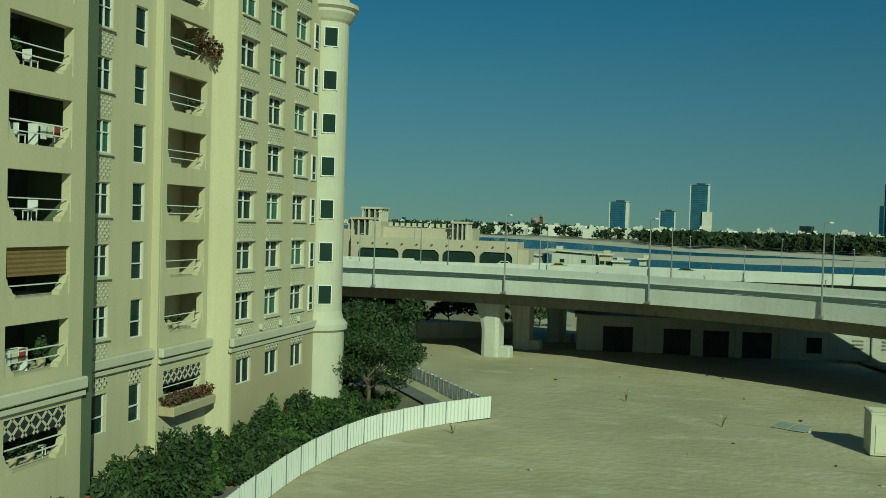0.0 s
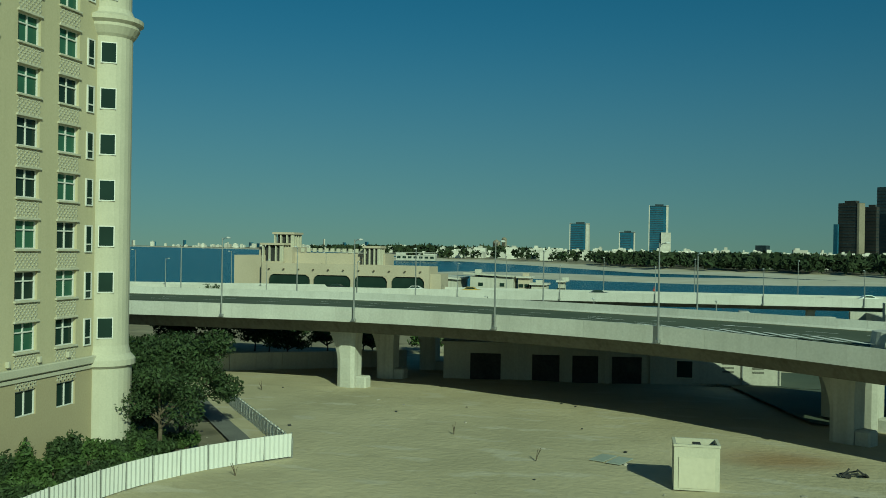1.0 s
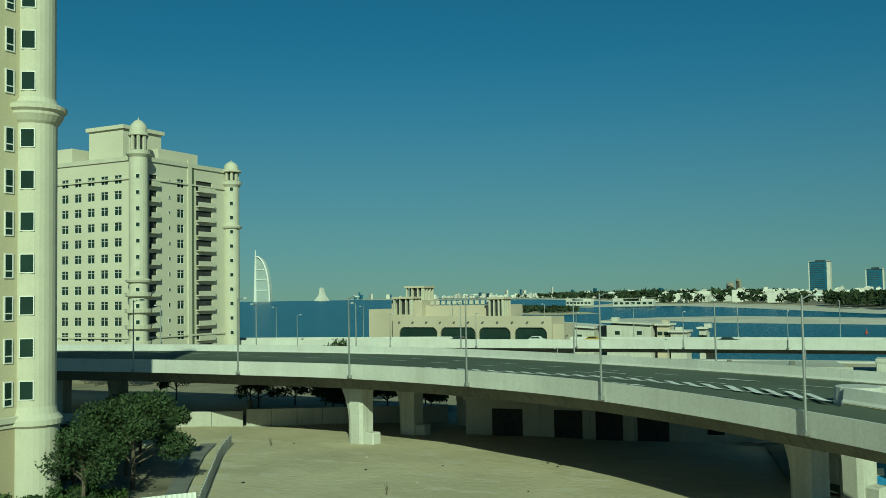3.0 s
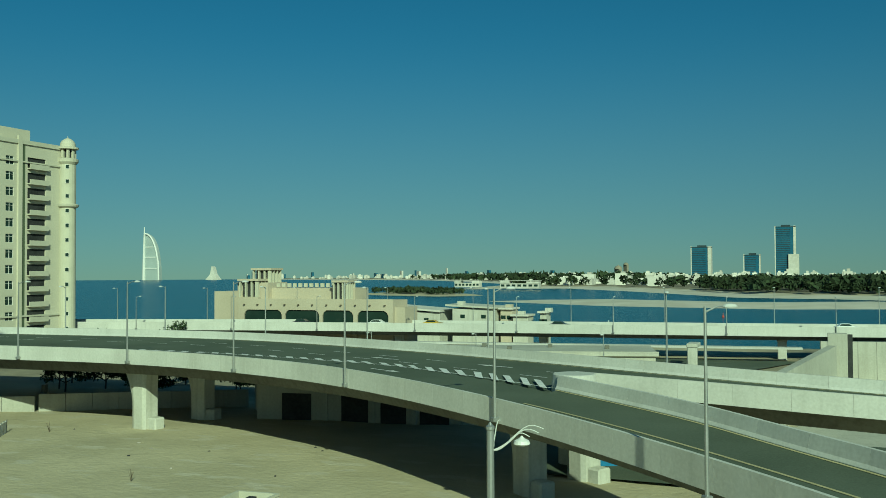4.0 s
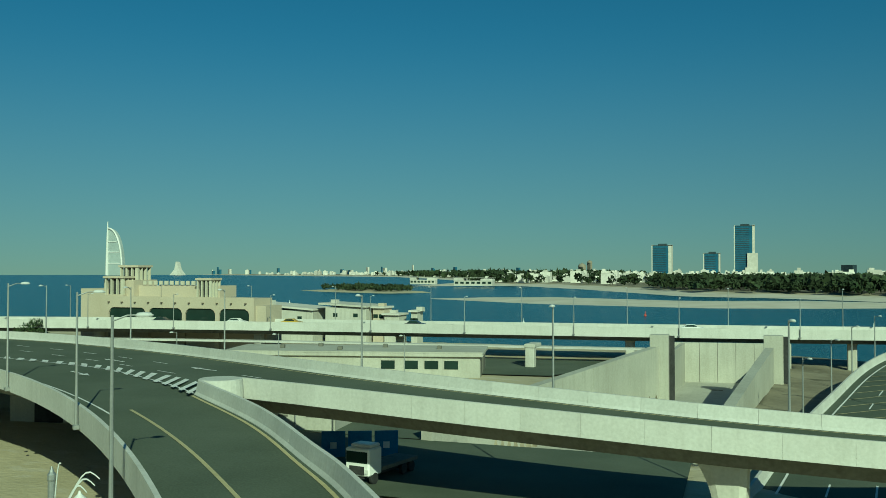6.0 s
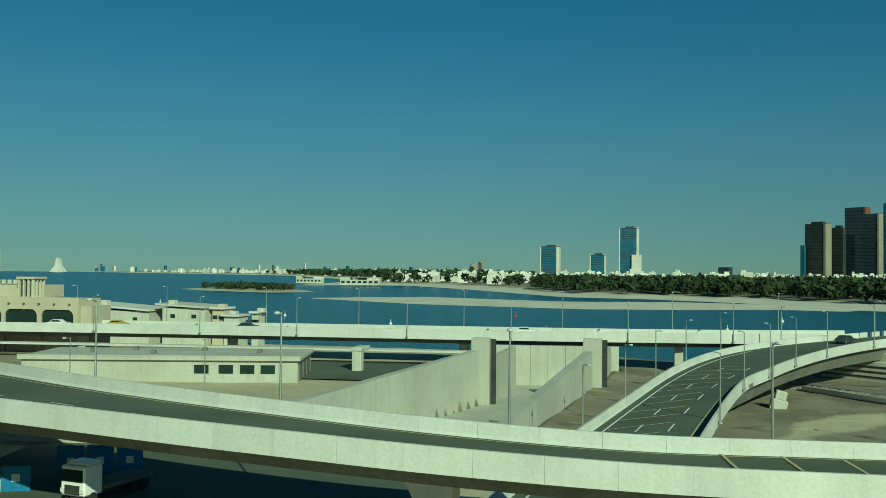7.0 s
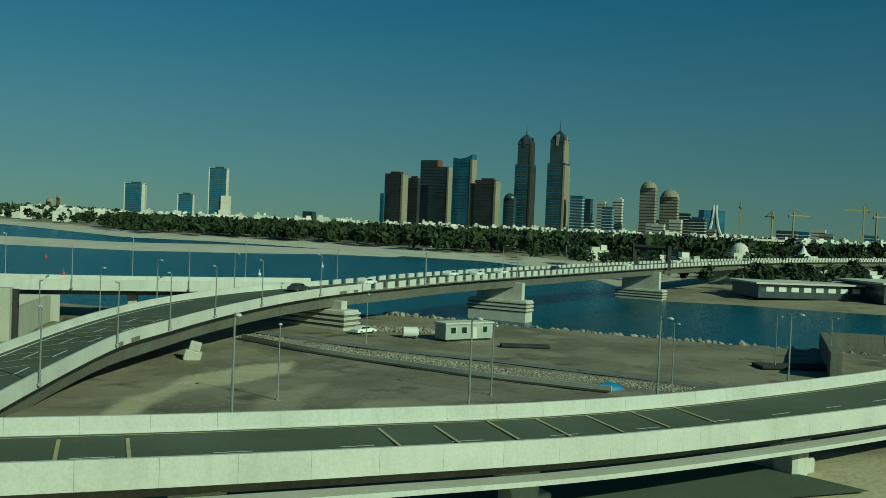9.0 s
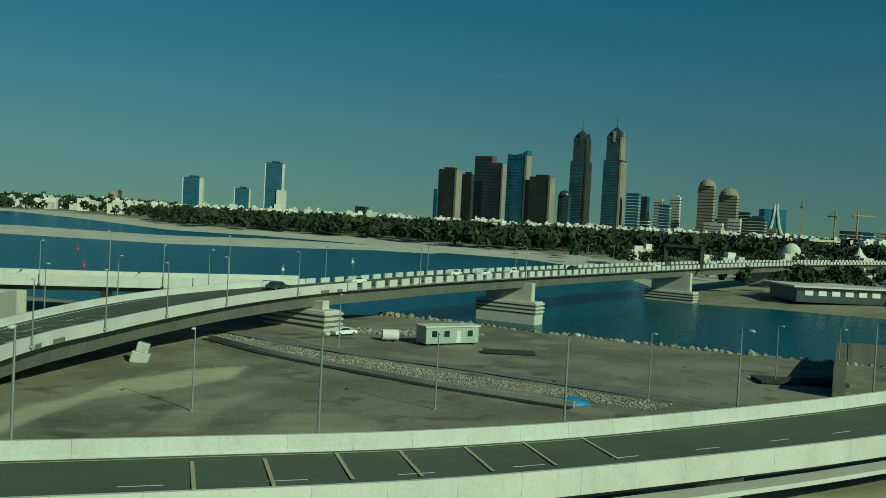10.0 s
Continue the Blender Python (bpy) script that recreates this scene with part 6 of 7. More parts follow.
def car(x, y, z, turn, mat, label, length=4.5):
    ob = thing("car", (x, y, z), label, "car")
    ob.rotation_euler = (0, 0, radians(turn))
    L, W = length / 2, 0.88
    bm = bmesh.new()
    prof = [(-L, 0.35), (-L, 0.85), (-L * 0.75, 0.98), (-L * 0.5, 1.45), (L * 0.18, 1.47), (L * 0.5, 0.98), (L * 0.95, 0.82), (L, 0.55), (L, 0.35)]
    a = [bm.verts.new((u, -W * (0.86 if v > 1.2 else 1), v)) for u, v in prof]
    b = [bm.verts.new((u, W * (0.86 if v > 1.2 else 1), v)) for u, v in prof]
    bm.faces.new(a)
    bm.faces.new(b[::-1])
    for i in range(len(a)):
        bm.faces.new((a[i], b[i], b[(i + 1) % len(a)], a[(i + 1) % len(a)]))
    bmesh.ops.recalc_face_normals(bm, faces=bm.faces)
    part("body", bm, mat, ob)
    for s in (-1, 1):
        bm = bmesh.new()
        bm.faces.new([bm.verts.new((u, s * (W + 0.012 - (0.11 if v > 1.2 else 0)), v)) for u, v in ((-L * 0.68, 1.02), (-L * 0.47, 1.38), (L * 0.15, 1.4), (L * 0.42, 1.02))])
        part("side_window", bm, M_PANE, ob)
        for u in (-L * 0.6, L * 0.62):
            bm = lathe(bmesh.new(), [(0.31, -0.1), (0.33, -0.05), (0.33, 0.05), (0.31, 0.1)], 14)
            bmesh.ops.rotate(bm, verts=bm.verts, matrix=Matrix.Rotation(math.pi / 2, 3, "X"))
            wheel = part("wheel", bm, M_RUBBER, ob, loc=(u, s * (W - 0.08), 0.33))
            bm = lathe(bmesh.new(), [(0.19, -0.115), (0.19, 0.115)], 10)
            bmesh.ops.rotate(bm, verts=bm.verts, matrix=Matrix.Rotation(math.pi / 2, 3, "X"))
            part("rim", bm, M_STEEL, wheel)
    return ob


for x, off, mat, lab in ((-25, 4, M_CARWHITE, "white car driving on the viaduct"), (13, 4, M_CARDARK, "dark car driving on the viaduct"), (-14, 5, M_CARYELLOW, "yellow car driving on the viaduct"), (70, 5, M_CARWHITE, "white car driving on the viaduct"), (-44, 5, M_CARDARK, "dark car driving on the viaduct")):
    q = min(c_near, key=lambda v: abs(v.x - x))
    car(q.x, q.y + off, q.z - 1.0, 8, mat, lab)
for y, off, mat, lab in ((236, 5, M_CARWHITE, "white car on the canal bridge"), (221, 6, M_CARDARK, "dark pickup on the canal bridge"), (264, 7.5, M_CARWHITE, "white car on the canal bridge"), (270, 4.5, M_CARWHITE, "white taxi on the canal bridge"), (274, 8, M_CARWHITE, "white car on the canal bridge"), (281, 5, M_CARWHITE, "white van on the canal bridge"), (308, 6, M_CARDARK, "dark car on the canal bridge"), (352, 5, M_CARWHITE, "white car on the canal bridge"), (395, 8, M_CARWHITE, "white van on the canal bridge")):
    q = min(d_near, key=lambda v: abs(v.y - y))
    s = sideways(d_near, d_near.index(q))
    car(q.x + s.x * off, q.y + s.y * off, q.z - 1.0, 49, mat, lab)
car(73, 78, 0.02, 20, M_CARWHITE, "white car parked beneath the flyover")

truck = thing("truck", (55.2, 99.9, 0.24), "white-fronted flatbed truck parked in shade under the flyover", "truck")
truck.rotation_euler = (0, 0, radians(-100))
part("cab", boxes((0.4, 2.3, -1.15, 1.15, 0.7, 2.9), (0.35, 1.8, -1.0, 1.0, 2.85, 3.15), bevel=0.12), M_CARWHITE, truck)
part("windscreen", boxes((2.28, 2.34, -1.0, 1.0, 1.75, 2.65)), M_PANE, truck)
part("grille", boxes((2.28, 2.36, -0.7, 0.7, 0.85, 1.5)), M_DARK, truck)
for s in (-1, 1):
    part("headlamp", boxes((2.3, 2.38, s * 0.92 - 0.16, s * 0.92 + 0.16, 0.95, 1.25)), M_WHITE, truck)
    for u in (1.4, -3.0, -4.2):
        bm = lathe(bmesh.new(), [(0.45, -0.16), (0.48, -0.1), (0.48, 0.1), (0.45, 0.16)], 14)
        bmesh.ops.rotate(bm, verts=bm.verts, matrix=Matrix.Rotation(math.pi / 2, 3, "X"))
        part("wheel", bm, M_RUBBER, truck, loc=(u, s * 1.0, 0.48))
part("bed", boxes((-5.2, 0.3, -1.15, 1.15, 0.9, 1.2)), M_GIRDER, truck)
part("chassis", boxes((-5.0, 2.0, -0.5, 0.5, 0.45, 0.9)), M_DARK, truck)
hoard = thing("blue_hoarding", (0, 0, 0), "bright blue sheet hoarding in shade beneath the flyover", "hoarding")
for k, (x, y) in enumerate(((47.9, 100.4), (48, 107.2), (50.2, 108.2), (52.4, 109.2))):
    ob = part("sheet", boxes((-1.08, 1.08, -0.04, 0.04, 0, 2.2 + 0.4 * (k > 0))), M_BLUE, hoard, loc=(x, y, lay(x, y)), rz=26)
    part("square_mark", boxes((-0.3, 0.3, -0.06, -0.045, 1.0, 1.6)), M_WHITE, ob)
tarp = thing("tarpaulin_heap", (167, 161, lay(167, 161)), "small blue tarpaulin bundle on soil", "heap")
bm = bmesh.new()
bmesh.ops.create_icosphere(bm, subdivisions=2, radius=1.0)
for v in bm.verts:
    v.co = Vector((v.co.x * 2.2, v.co.y * 1.0, max(0, v.co.z) * 1.0)) * (1 + 0.2 * noise.noise(v.co * 2.5))
part("tarpaulin", bm, M_BLUE, tarp)

# ---- canal side: cabin, trench, rock edge, stacked pipes ----
cab = thing("site_cabin", (158.5, 212.5, lay(158.5, 212.5)), "grey-green portable site cabin with white window frames", "cabin")
cab.rotation_euler = (0, 0, radians(24))
part("body", boxes((-5.2, 5.2, -1.7, 1.7, 0.35, 3.1), bevel=0.04), M_GREYMETAL, cab)
part("roof", boxes((-5.4, 5.4, -1.9, 1.9, 3.1, 3.35)), M_CITY, cab)
part("skids", boxes((-4.8, -4.2, -1.5, 1.5, 0, 0.35), (4.2, 4.8, -1.5, 1.5, 0, 0.35)), M_DARK, cab)
for u in (-3.6, -1.2, 3.4):
    w = part("window", boxes((u - 0.55, u + 0.55, -1.76, -1.68, 1.5, 2.5)), M_PANE, cab)
    part("frame", boxes((u - 0.65, u - 0.55, -1.79, -1.68, 1.4, 2.6), (u + 0.55, u + 0.65, -1.79, -1.68, 1.4, 2.6)), M_WHITE, w)
part("door", boxes((0.7, 1.6, -1.77, -1.68, 0.4, 2.5)), M_CITY, cab, "pale door")
tank = thing("water_tank", (148.8, 213.5, lay(148.8, 213.5)), "white cylindrical tank lying on its side", "tank")
bm = lathe(bmesh.new(), [(0.6, -1.5), (0.95, -1.3), (0.95, 1.3), (0.6, 1.5)], 16)
bmesh.ops.rotate(bm, verts=bm.verts, matrix=Matrix.Rotation(math.pi / 2, 3, "Y"))
bmesh.ops.translate(bm, verts=bm.verts, vec=(0, 0, 1.1))
part("barrel", bm, M_WHITE, tank)
part("cradle", boxes((-1.0, -0.6, -0.7, 0.7, 0, 0.6), (0.6, 1.0, -0.7, 0.7, 0, 0.6)), M_DARK, tank)
car(141, 219, lay(141, 219), 40, M_CARWHITE, "white pickup parked beside the bridge pier", 5.0)
pipes = thing("pipe_stack", (167.5, 203.5, lay(167.5, 203.5)), "dark pipes stacked on the ground", "pipes")
for k in range(5):
    part("pipe", tube(bmesh.new(), [(-4.2, (k - 2) * 0.55, 0.28), (4.2, (k - 2) * 0.55, 0.28)], 0.26, 0.26, 10), M_DARK, pipes, rz=-6)
pipes2 = thing("pipe_stack", (207, 183.5, lay(207, 183.5)), "dark pipes stacked on the ground", "pipes")
for k in range(7):
    part("pipe", tube(bmesh.new(), [(-6.5, (k - 3) * 0.6, 0.35), (6.5, (k - 3) * 0.6, 0.35)], 0.3, 0.3, 10), M_DARK, pipes2, rz=-4)
# trench's dark inside painted as a ground strip, and pale rubble strip beside it
tl = [(118.6, 208), (130, 193), (142, 181), (152, 170.5), (161.5, 162), (166, 158)]
tp = smooth_path([(x, y, lay(x, y)) for x, y in tl], 2.0)
trench = thing("trench", (0, 0, 0), "narrow trench painted as a dark ground strip with a low concrete lip", "trench", kind="structure")
bm = sweep(bmesh.new(), tp, [(-0.5, 0.02), (-0.5, 0.16), (0.75, 0.16), (0.75, 0.02)])
bmesh.ops.recalc_face_normals(bm, faces=bm.faces)
part("trench_bed", bm, M_DARK, trench)
bm = sweep(bmesh.new(), tp, [(0.75, -0.2), (0.75, 0.75), (1.0, 0.75), (1.0, -0.2)])
bmesh.ops.recalc_face_normals(bm, faces=bm.faces)
part("lip", bm, M_WALL, trench)
road_line = smooth_path([(x, y, lay(x, y) + 0.12) for x, y in ((119, 221), (131, 208), (145, 196), (158, 187), (170, 177), (183, 165), (196, 150))], 3.0)
tagged(part("road", strip(bmesh.new(), road_line, -1.6, 1.6, 0.0), M_PAVE, None), "grey compacted haul road", "road", kind="structure")


def rocks(name, points, count, spread, size, seed, label, mat):
    """Loose angular rocks along a line, joined in one mesh."""
    r = np.random.RandomState(seed)
    base = bmesh.new()
    bmesh.ops.create_icosphere(base, subdivisions=1, radius=1.0)
    bv = np.array([v.co[:] for v in base.verts])
    bf = np.array([[v.index for v in f.verts] for f in base.faces])
    base.free()
    pth = smooth_path([(x, y, 0) for x, y in points], 0.5)
    vs, fs = [], []
    for k in range(count):
        i = r.randint(0, len(pth))
        p, s = pth[i], sideways(pth, i)
        q = p + s * r.uniform(-spread, spread)
        z = lay(q.x, q.y)
        sc = size * r.uniform(0.4, 1.2) * r.uniform(0.6, 1.2, 3)
        c = bv * sc * r.uniform(0.75, 1.2, (len(bv), 1))
        a = r.uniform(0, 6.28)
        rot = np.array([[math.cos(a), -math.sin(a), 0], [math.sin(a), math.cos(a), 0], [0, 0, 1]])
        fs.append(bf + k * len(bv))
        vs.append(c @ rot.T + [q.x, q.y, z + size * 0.25])
    me = bpy.data.meshes.new(name)
    me.from_pydata(np.concatenate(vs).tolist(), [], np.concatenate(fs).tolist())
    me.materials.append(mat)
    return tagged(new(name, me), label, "rocks", kind="stuff")


rocks("rock_armour", [(150, 256), (170, 247), (185, 234), (204, 221), (223, 212), (262, 192), (300, 175)], 2600, 2.4, 0.75, 3, "grey rock armour along the canal edge", M_ROCK)
rocks("rubble_strip", [(119, 213), (131, 200), (143, 189), (156, 178), (168, 170), (178, 161)], 5200, 3.4, 0.13, 4, "grey rubble strip beside the trench", M_ROCK)
rocks("rubble_heap", [(140, 226), (152, 224), (166, 228)], 500, 3.0, 0.4, 6, "grey rubble under the canal bridge", M_ROCK)

# sloping quay and dark boat hall at the end of the canal
quay = thing("boat_hall", (0, 0, 0), "dark boat hall with white roofs on the far canal bank", "building")
part("hall", boxes((300, 345, 365, 385, -4, 1.2), (342, 400, 352, 378, -4, 3.0)), M_TOWER_DARK, quay)
part("roof", boxes((298, 347, 363, 387, 1.2, 1.8), (340, 402, 350, 380, 3.0, 3.6)), M_CITY, quay)
for k in range(8):
    part("window", boxes((303 + k * 5, 306 + k * 5, 364.8, 365.1, -1.6, 0.2)), M_WHITE, quay)
for k in range(8):
    part("window", boxes((345 + k * 6.5, 349 + k * 6.5, 351.8, 352.1, -1.2, 1.6)), M_PANE, quay)
boat = thing("boat", (238, 200, -5.9), "small white boat moored by dark quay wall", "boat")
bm = bmesh.new()
a = [bm.verts.new(v) for v in ((-4, -1.2, 1.4), (2, -1.2, 1.6), (5, 0, 2.2), (2, 1.2, 1.6), (-4, 1.2, 1.4))]
b = [bm.verts.new(v) for v in ((-3.8, -0.8, 0), (1.6, -0.8, 0), (3.6, 0, 0), (1.6, 0.8, 0), (-3.8, 0.8, 0))]
bm.faces.new(a)
bm.faces.new(b[::-1])
for i in range(5):
    bm.faces.new((a[i], b[i], b[(i + 1) % 5], a[(i + 1) % 5]))
bmesh.ops.recalc_face_normals(bm, faces=bm.faces)
part("hull", bm, M_CARWHITE, boat)
part("cabin", boxes((-1.5, 1.2, -0.7, 0.7, 1.55, 2.6), bevel=0.08), M_CARWHITE, boat)
# The side away from the sun is painted dark with the girder colour.
wall_run("wall_quay", (206.5, 172), (228.5, 210), 2.0, 0.9, -9, 1.6, "quay wall at the canal's end, its shaded side painted dark", 6, M_GIRDER)
wall_run("wall_quay_end", (229.6, 210), (300, 178), 0.9, 1.4, -9, 1.6, "quay wall at the canal's end, its shaded side painted dark", 8, M_GIRDER)
for k, (x, y) in enumerate(((-160, 520), (-90, 480), (-20, 430), (50, 410), (120, 440), (-240, 620), (20, 520), (150, 520))):
    ob = thing("buoy", (x, y, SEA - 0.2), "small red and white channel buoy" if k % 3 == 0 else "small white channel buoy", "buoy", "channel buoys")
    part("float", lathe(bmesh.new(), [(0.5, 0), (0.75, 0.3), (0.5, 1.0), (0.15, 1.4), (0.12, 2.6)], 10), M_RED if k % 3 == 0 else M_WHITE, ob)

# ---- far shore: woods, houses, skyline ----


def scatter(seed, count, x0, x1, y0, y1, inset, dens=None):
    r = np.random.RandomState(seed)
    out = []
    while len(out) < count:
        xs, ys = r.uniform(x0, x1, 4000), r.uniform(y0, y1, 4000)
        ok = polygon_distance(xs, ys, FAR_LAND) > inset
        out += [(a, b) for a, b in zip(xs[ok], ys[ok])]
    return out[:count], r


def woods(name, spots, r, h0, h1, sprays, size, label):
    """Trees as clumps of leaf sprays over thin trunks, joined into one mesh."""
    vs, fs, n = [], [], 0
    for x, y in spots:
        h = r.uniform(h0, h1)
        w = h * r.uniform(0.35, 0.6)
        g = SEA + 4.0 if polygon_distance(np.array([x]), np.array([y]), FAR_LAND)[0] > 0 else SEA + 1.5
        d = r.normal(size=(sprays, 3))
        d /= np.linalg.norm(d, axis=1)[:, None]
        c = np.array([x, y, g + h * 0.58]) + d * [w, w, h * 0.42] * r.uniform(0.55, 1.05, (sprays, 1))
        u = r.normal(size=(sprays, 3)) * size * h / 9
        v = r.normal(size=(sprays, 3)) * size * h / 9
        q = np.stack([c - u, c + v, c + u, c - v], 1).reshape(-1, 3)
        vs.append(q)
        fs.append(np.arange(n, n + sprays * 4).reshape(-1, 4))
        n += sprays * 4
    me = bpy.data.meshes.new(name)
    me.from_pydata(np.concatenate(vs).tolist(), [], np.concatenate(fs).tolist())
    me.materials.append(M_FARLEAF)
    return tagged(new(name, me), label, "woods", kind="stuff")


sp1, r1 = scatter(21, 1700, -60, 640, 720, 1250, 42)
woods("shore_woods", sp1, r1, 8, 16, 56, 0.95, "dark green shore woods behind the beach")
sp2, r1 = scatter(22, 1100, -600, 1300, 1250, 2250, 60)
woods("town_trees", sp2, r1, 8, 15, 34, 1.2, "dark green trees among the town's houses")
sp3, r1 = scatter(23, 240, 270, 620, 380, 720, 14)
woods("canal_trees", sp3, r1, 5, 10, 72, 0.75, "dark green trees beyond the canal")
ri = np.random.RandomState(8)
isl = [(x, y) for x, y in zip(ri.uniform(-440, -260, 900), ri.uniform(910, 1085, 900)) if polygon_distance(np.array([x]), np.array([y]), ISLAND)[0] > 20][:160]
woods("island_scrub", isl, ri, 4, 7, 30, 1.2, "low green scrub on the sandy island")
sp4, r1 = scatter(24, 500, -1500, -350, 1500, 3300, 40)
woods("far_coast_trees", sp4, r1, 10, 18, 16, 2.2, "dark tree line on the far coast")


def houses(name, spots, r, label, hmax=16):
    """Low town houses with flat roofs and stair heads, joined into one mesh."""
    bm_v, bm_f, n = [], [], 0
    quad = np.array([[3, 2, 1, 0], [4, 5, 6, 7], [0, 1, 5, 4], [1, 2, 6, 5], [2, 3, 7, 6], [3, 0, 4, 7]])
    for x, y in spots:
        w, d, h = r.uniform(7, 20), r.uniform(7, 16), r.uniform(4, hmax) * r.uniform(0.5, 1.0)
        for ww, dd, z0, z1 in ((w, d, SEA + 2, SEA + 4 + h), (w * 0.4, d * 0.5, SEA + 4 + h, SEA + 4 + h + r.uniform(1.5, 4))):
            ox = r.uniform(-0.25, 0.25) * w if z0 > SEA + 3 else 0
            c = np.array([[sx * ww / 2, sy * dd / 2, z] for z in (z0, z1) for sx, sy in ((-1, -1), (1, -1), (1, 1), (-1, 1))]) + [x + ox, y, 0]
            bm_v.append(c)
            bm_f.append(quad + n)
            n += 8
    me = bpy.data.meshes.new(name)
    me.from_pydata(np.concatenate(bm_v).tolist(), [], np.concatenate(bm_f).tolist())
    me.materials.append(M_CITY)
    return tagged(new(name, me), label, "houses", kind="stuff")


sp5, r1 = scatter(31, 900, -700, 1500, 1350, 2500, 80)
houses("town_houses", sp5, r1, "white low-rise town behind the trees", 21)
sp6, r1 = scatter(32, 150, 100, 1000, 1000, 1600, 60)
houses("shore_villas", sp6, r1, "white flat-roofed villas among trees", 20)
sp7, r1 = scatter(33, 34, 330, 700, 420, 760, 30)
houses("canal_halls", sp7, r1, "pale low halls beyond the canal", 7)
sp8, r1 = scatter(34, 260, -3200, -500, 2600, 4000, 60)
houses("far_coast_town", sp8, r1, "white low town on the far coast", 22)


def resort(x, y, w, label):
    ob = thing("beach_house", (x, y, SEA + 2), label, "house")
    part("wall", boxes((-w / 2, w / 2, -6, 6, 0, 7), (-w / 2, -w / 4, -6.5, 6, 7, 10.5), (w / 5, w / 2, -6.5, 6, 7, 9.5)), M_CITY, ob)
    part("roof", boxes((-w / 2 - 1, w / 2 + 1, -7, 7, 10.5, 11.1)), M_CITY, ob)
    for k in range(7):
        u = -w / 2 + (k + 0.5) * w / 7
        part("window", boxes((u - w / 22, u + w / 22, -6.1, -5.9, 2.5, 5.5)), M_PANE, ob)


resort(-320, 1290, 56, "long white beach house on the far spit")
resort(-430, 1380, 40, "white beach house among trees")


def skyscraper(x0, x1, y, top, mat, label, deep=None, band=None, crown=None, side=None):
    """A far tower: body, recessed floor bands and a crown."""
    ob = thing("skyscraper", ((x0 + x1) / 2, y, 0), label, "skyscraper")
    w = (x1 - x0) / 2.12
    d = w * 0.42
    ob.rotation_euler = (0, 0, radians(-42))
    part("body", boxes((-w, w, -d, d, SEA, top)), mat, ob)
    if band is not None:
        n = int(top / 8)
        bm = bmesh.new()
        for k in range(n):
            z = 6 + k * (top - 8) / n
            box(bm, -w - 0.5, w + 0.5, -d - 0.5, d + 0.5, z, z + 1.6)
        tagged(part("floor_banding", bm, band, ob), kind="stuff")
    # A tan side puts the sunlit flank's tone into colour beside a dark body.
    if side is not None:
        part("sunlit_face", boxes((w - 0.01, w + 1.2, -d - 1, d, SEA, top - 1), (w * 0.86, w + 1.2, -d - 1.2, -d, SEA, top - 1)), side, ob)
    if crown == "plant":
        part("crown", boxes((-w * 0.5, w * 0.6, -d * 0.6, d * 0.6, top, top + 5)), mat, ob)
    if crown == "horn":
        bm = bmesh.new()
        pts = [(-w, top), (-w, top + 4), (-w * 0.3, top + 1), (w * 0.5, top + 5), (w, top + 12), (w, top)]
        a = [bm.verts.new((u, -d, z)) for u, z in pts]
        b = [bm.verts.new((u, d, z)) for u, z in pts]
        bm.faces.new(a)
        bm.faces.new(b[::-1])
        for i in range(len(a)):
            bm.faces.new((a[i], b[i], b[(i + 1) % len(a)], a[(i + 1) % len(a)]))
        bmesh.ops.recalc_face_normals(bm, faces=bm.faces)
        part("crown", bm, mat, ob)
    if crown == "round":
        bm = bmesh.new()
        lathe(bm, [(w, top), (w * 0.92, top + w * 0.35), (w * 0.6, top + w * 0.7), (w * 0.15, top + w * 0.85), (0.8, top + w * 1.0)], 16)
        part("crown", bm, mat, ob)
    return ob


skyscraper(381, 392, 2300, 80, M_TOWER_BLUE, "slim blue glass slab", 25)
skyscraper(391, 445, 2300, 128, M_TOWER_BROWN, "dark brown twin office tower with its sunlit flank painted tan", 40, M_TOWER_DARK, "plant", M_TOWER_TAN)
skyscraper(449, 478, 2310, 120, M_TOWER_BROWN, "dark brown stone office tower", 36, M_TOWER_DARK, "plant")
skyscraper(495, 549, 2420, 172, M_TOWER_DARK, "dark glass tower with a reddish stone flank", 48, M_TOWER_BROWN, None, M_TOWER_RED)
skyscraper(519, 562, 2350, 153, M_TOWER_DARK, "dark glass tower with its sunlit edge painted tan", 40, M_TOWER_BROWN, None, M_TOWER_TAN)
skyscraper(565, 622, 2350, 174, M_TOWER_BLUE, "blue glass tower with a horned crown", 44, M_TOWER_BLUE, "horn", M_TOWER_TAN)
skyscraper(612, 672, 2300, 123, M_TOWER_BROWN, "brown office tower with its sunlit flank painted tan", 40, M_TOWER_DARK, "plant", M_TOWER_TAN)
skyscraper(684, 714, 2300, 82, M_TOWER_DARK, "low dark tower with a rounded top", 30, M_TOWER_BLUE, "round")
skyscraper(870, 905, 2350, 98, M_TOWER_BLUE, "blue-grey glass office block", 30, M_CITY)
skyscraper(902, 945, 2400, 93, M_TOWER_DARK, "dark blue glass office block", 30, M_TOWER_BLUE)
skyscraper(955, 985, 2350, 74, M_TOWER_BLUE, "grey-blue glass office block", 30, M_CITY)
skyscraper(988, 1012, 2480, 90, M_CITY, "pale mid-rise apartment block", 24, M_TOWER_DARK)
skyscraper(1020, 1048, 2450, 98, M_CITY, "white mid-rise apartment block", 26, M_TOWER_DARK, "plant")
skyscraper(1036, 1078, 2300, 124, M_TOWER_TAN, "tan round-topped residential tower", 36, M_TOWER_DARK, "round")
skyscraper(1090, 1138, 2300, 104, M_TOWER_TAN, "tan round-topped residential tower", 36, M_TOWER_DARK, "round")
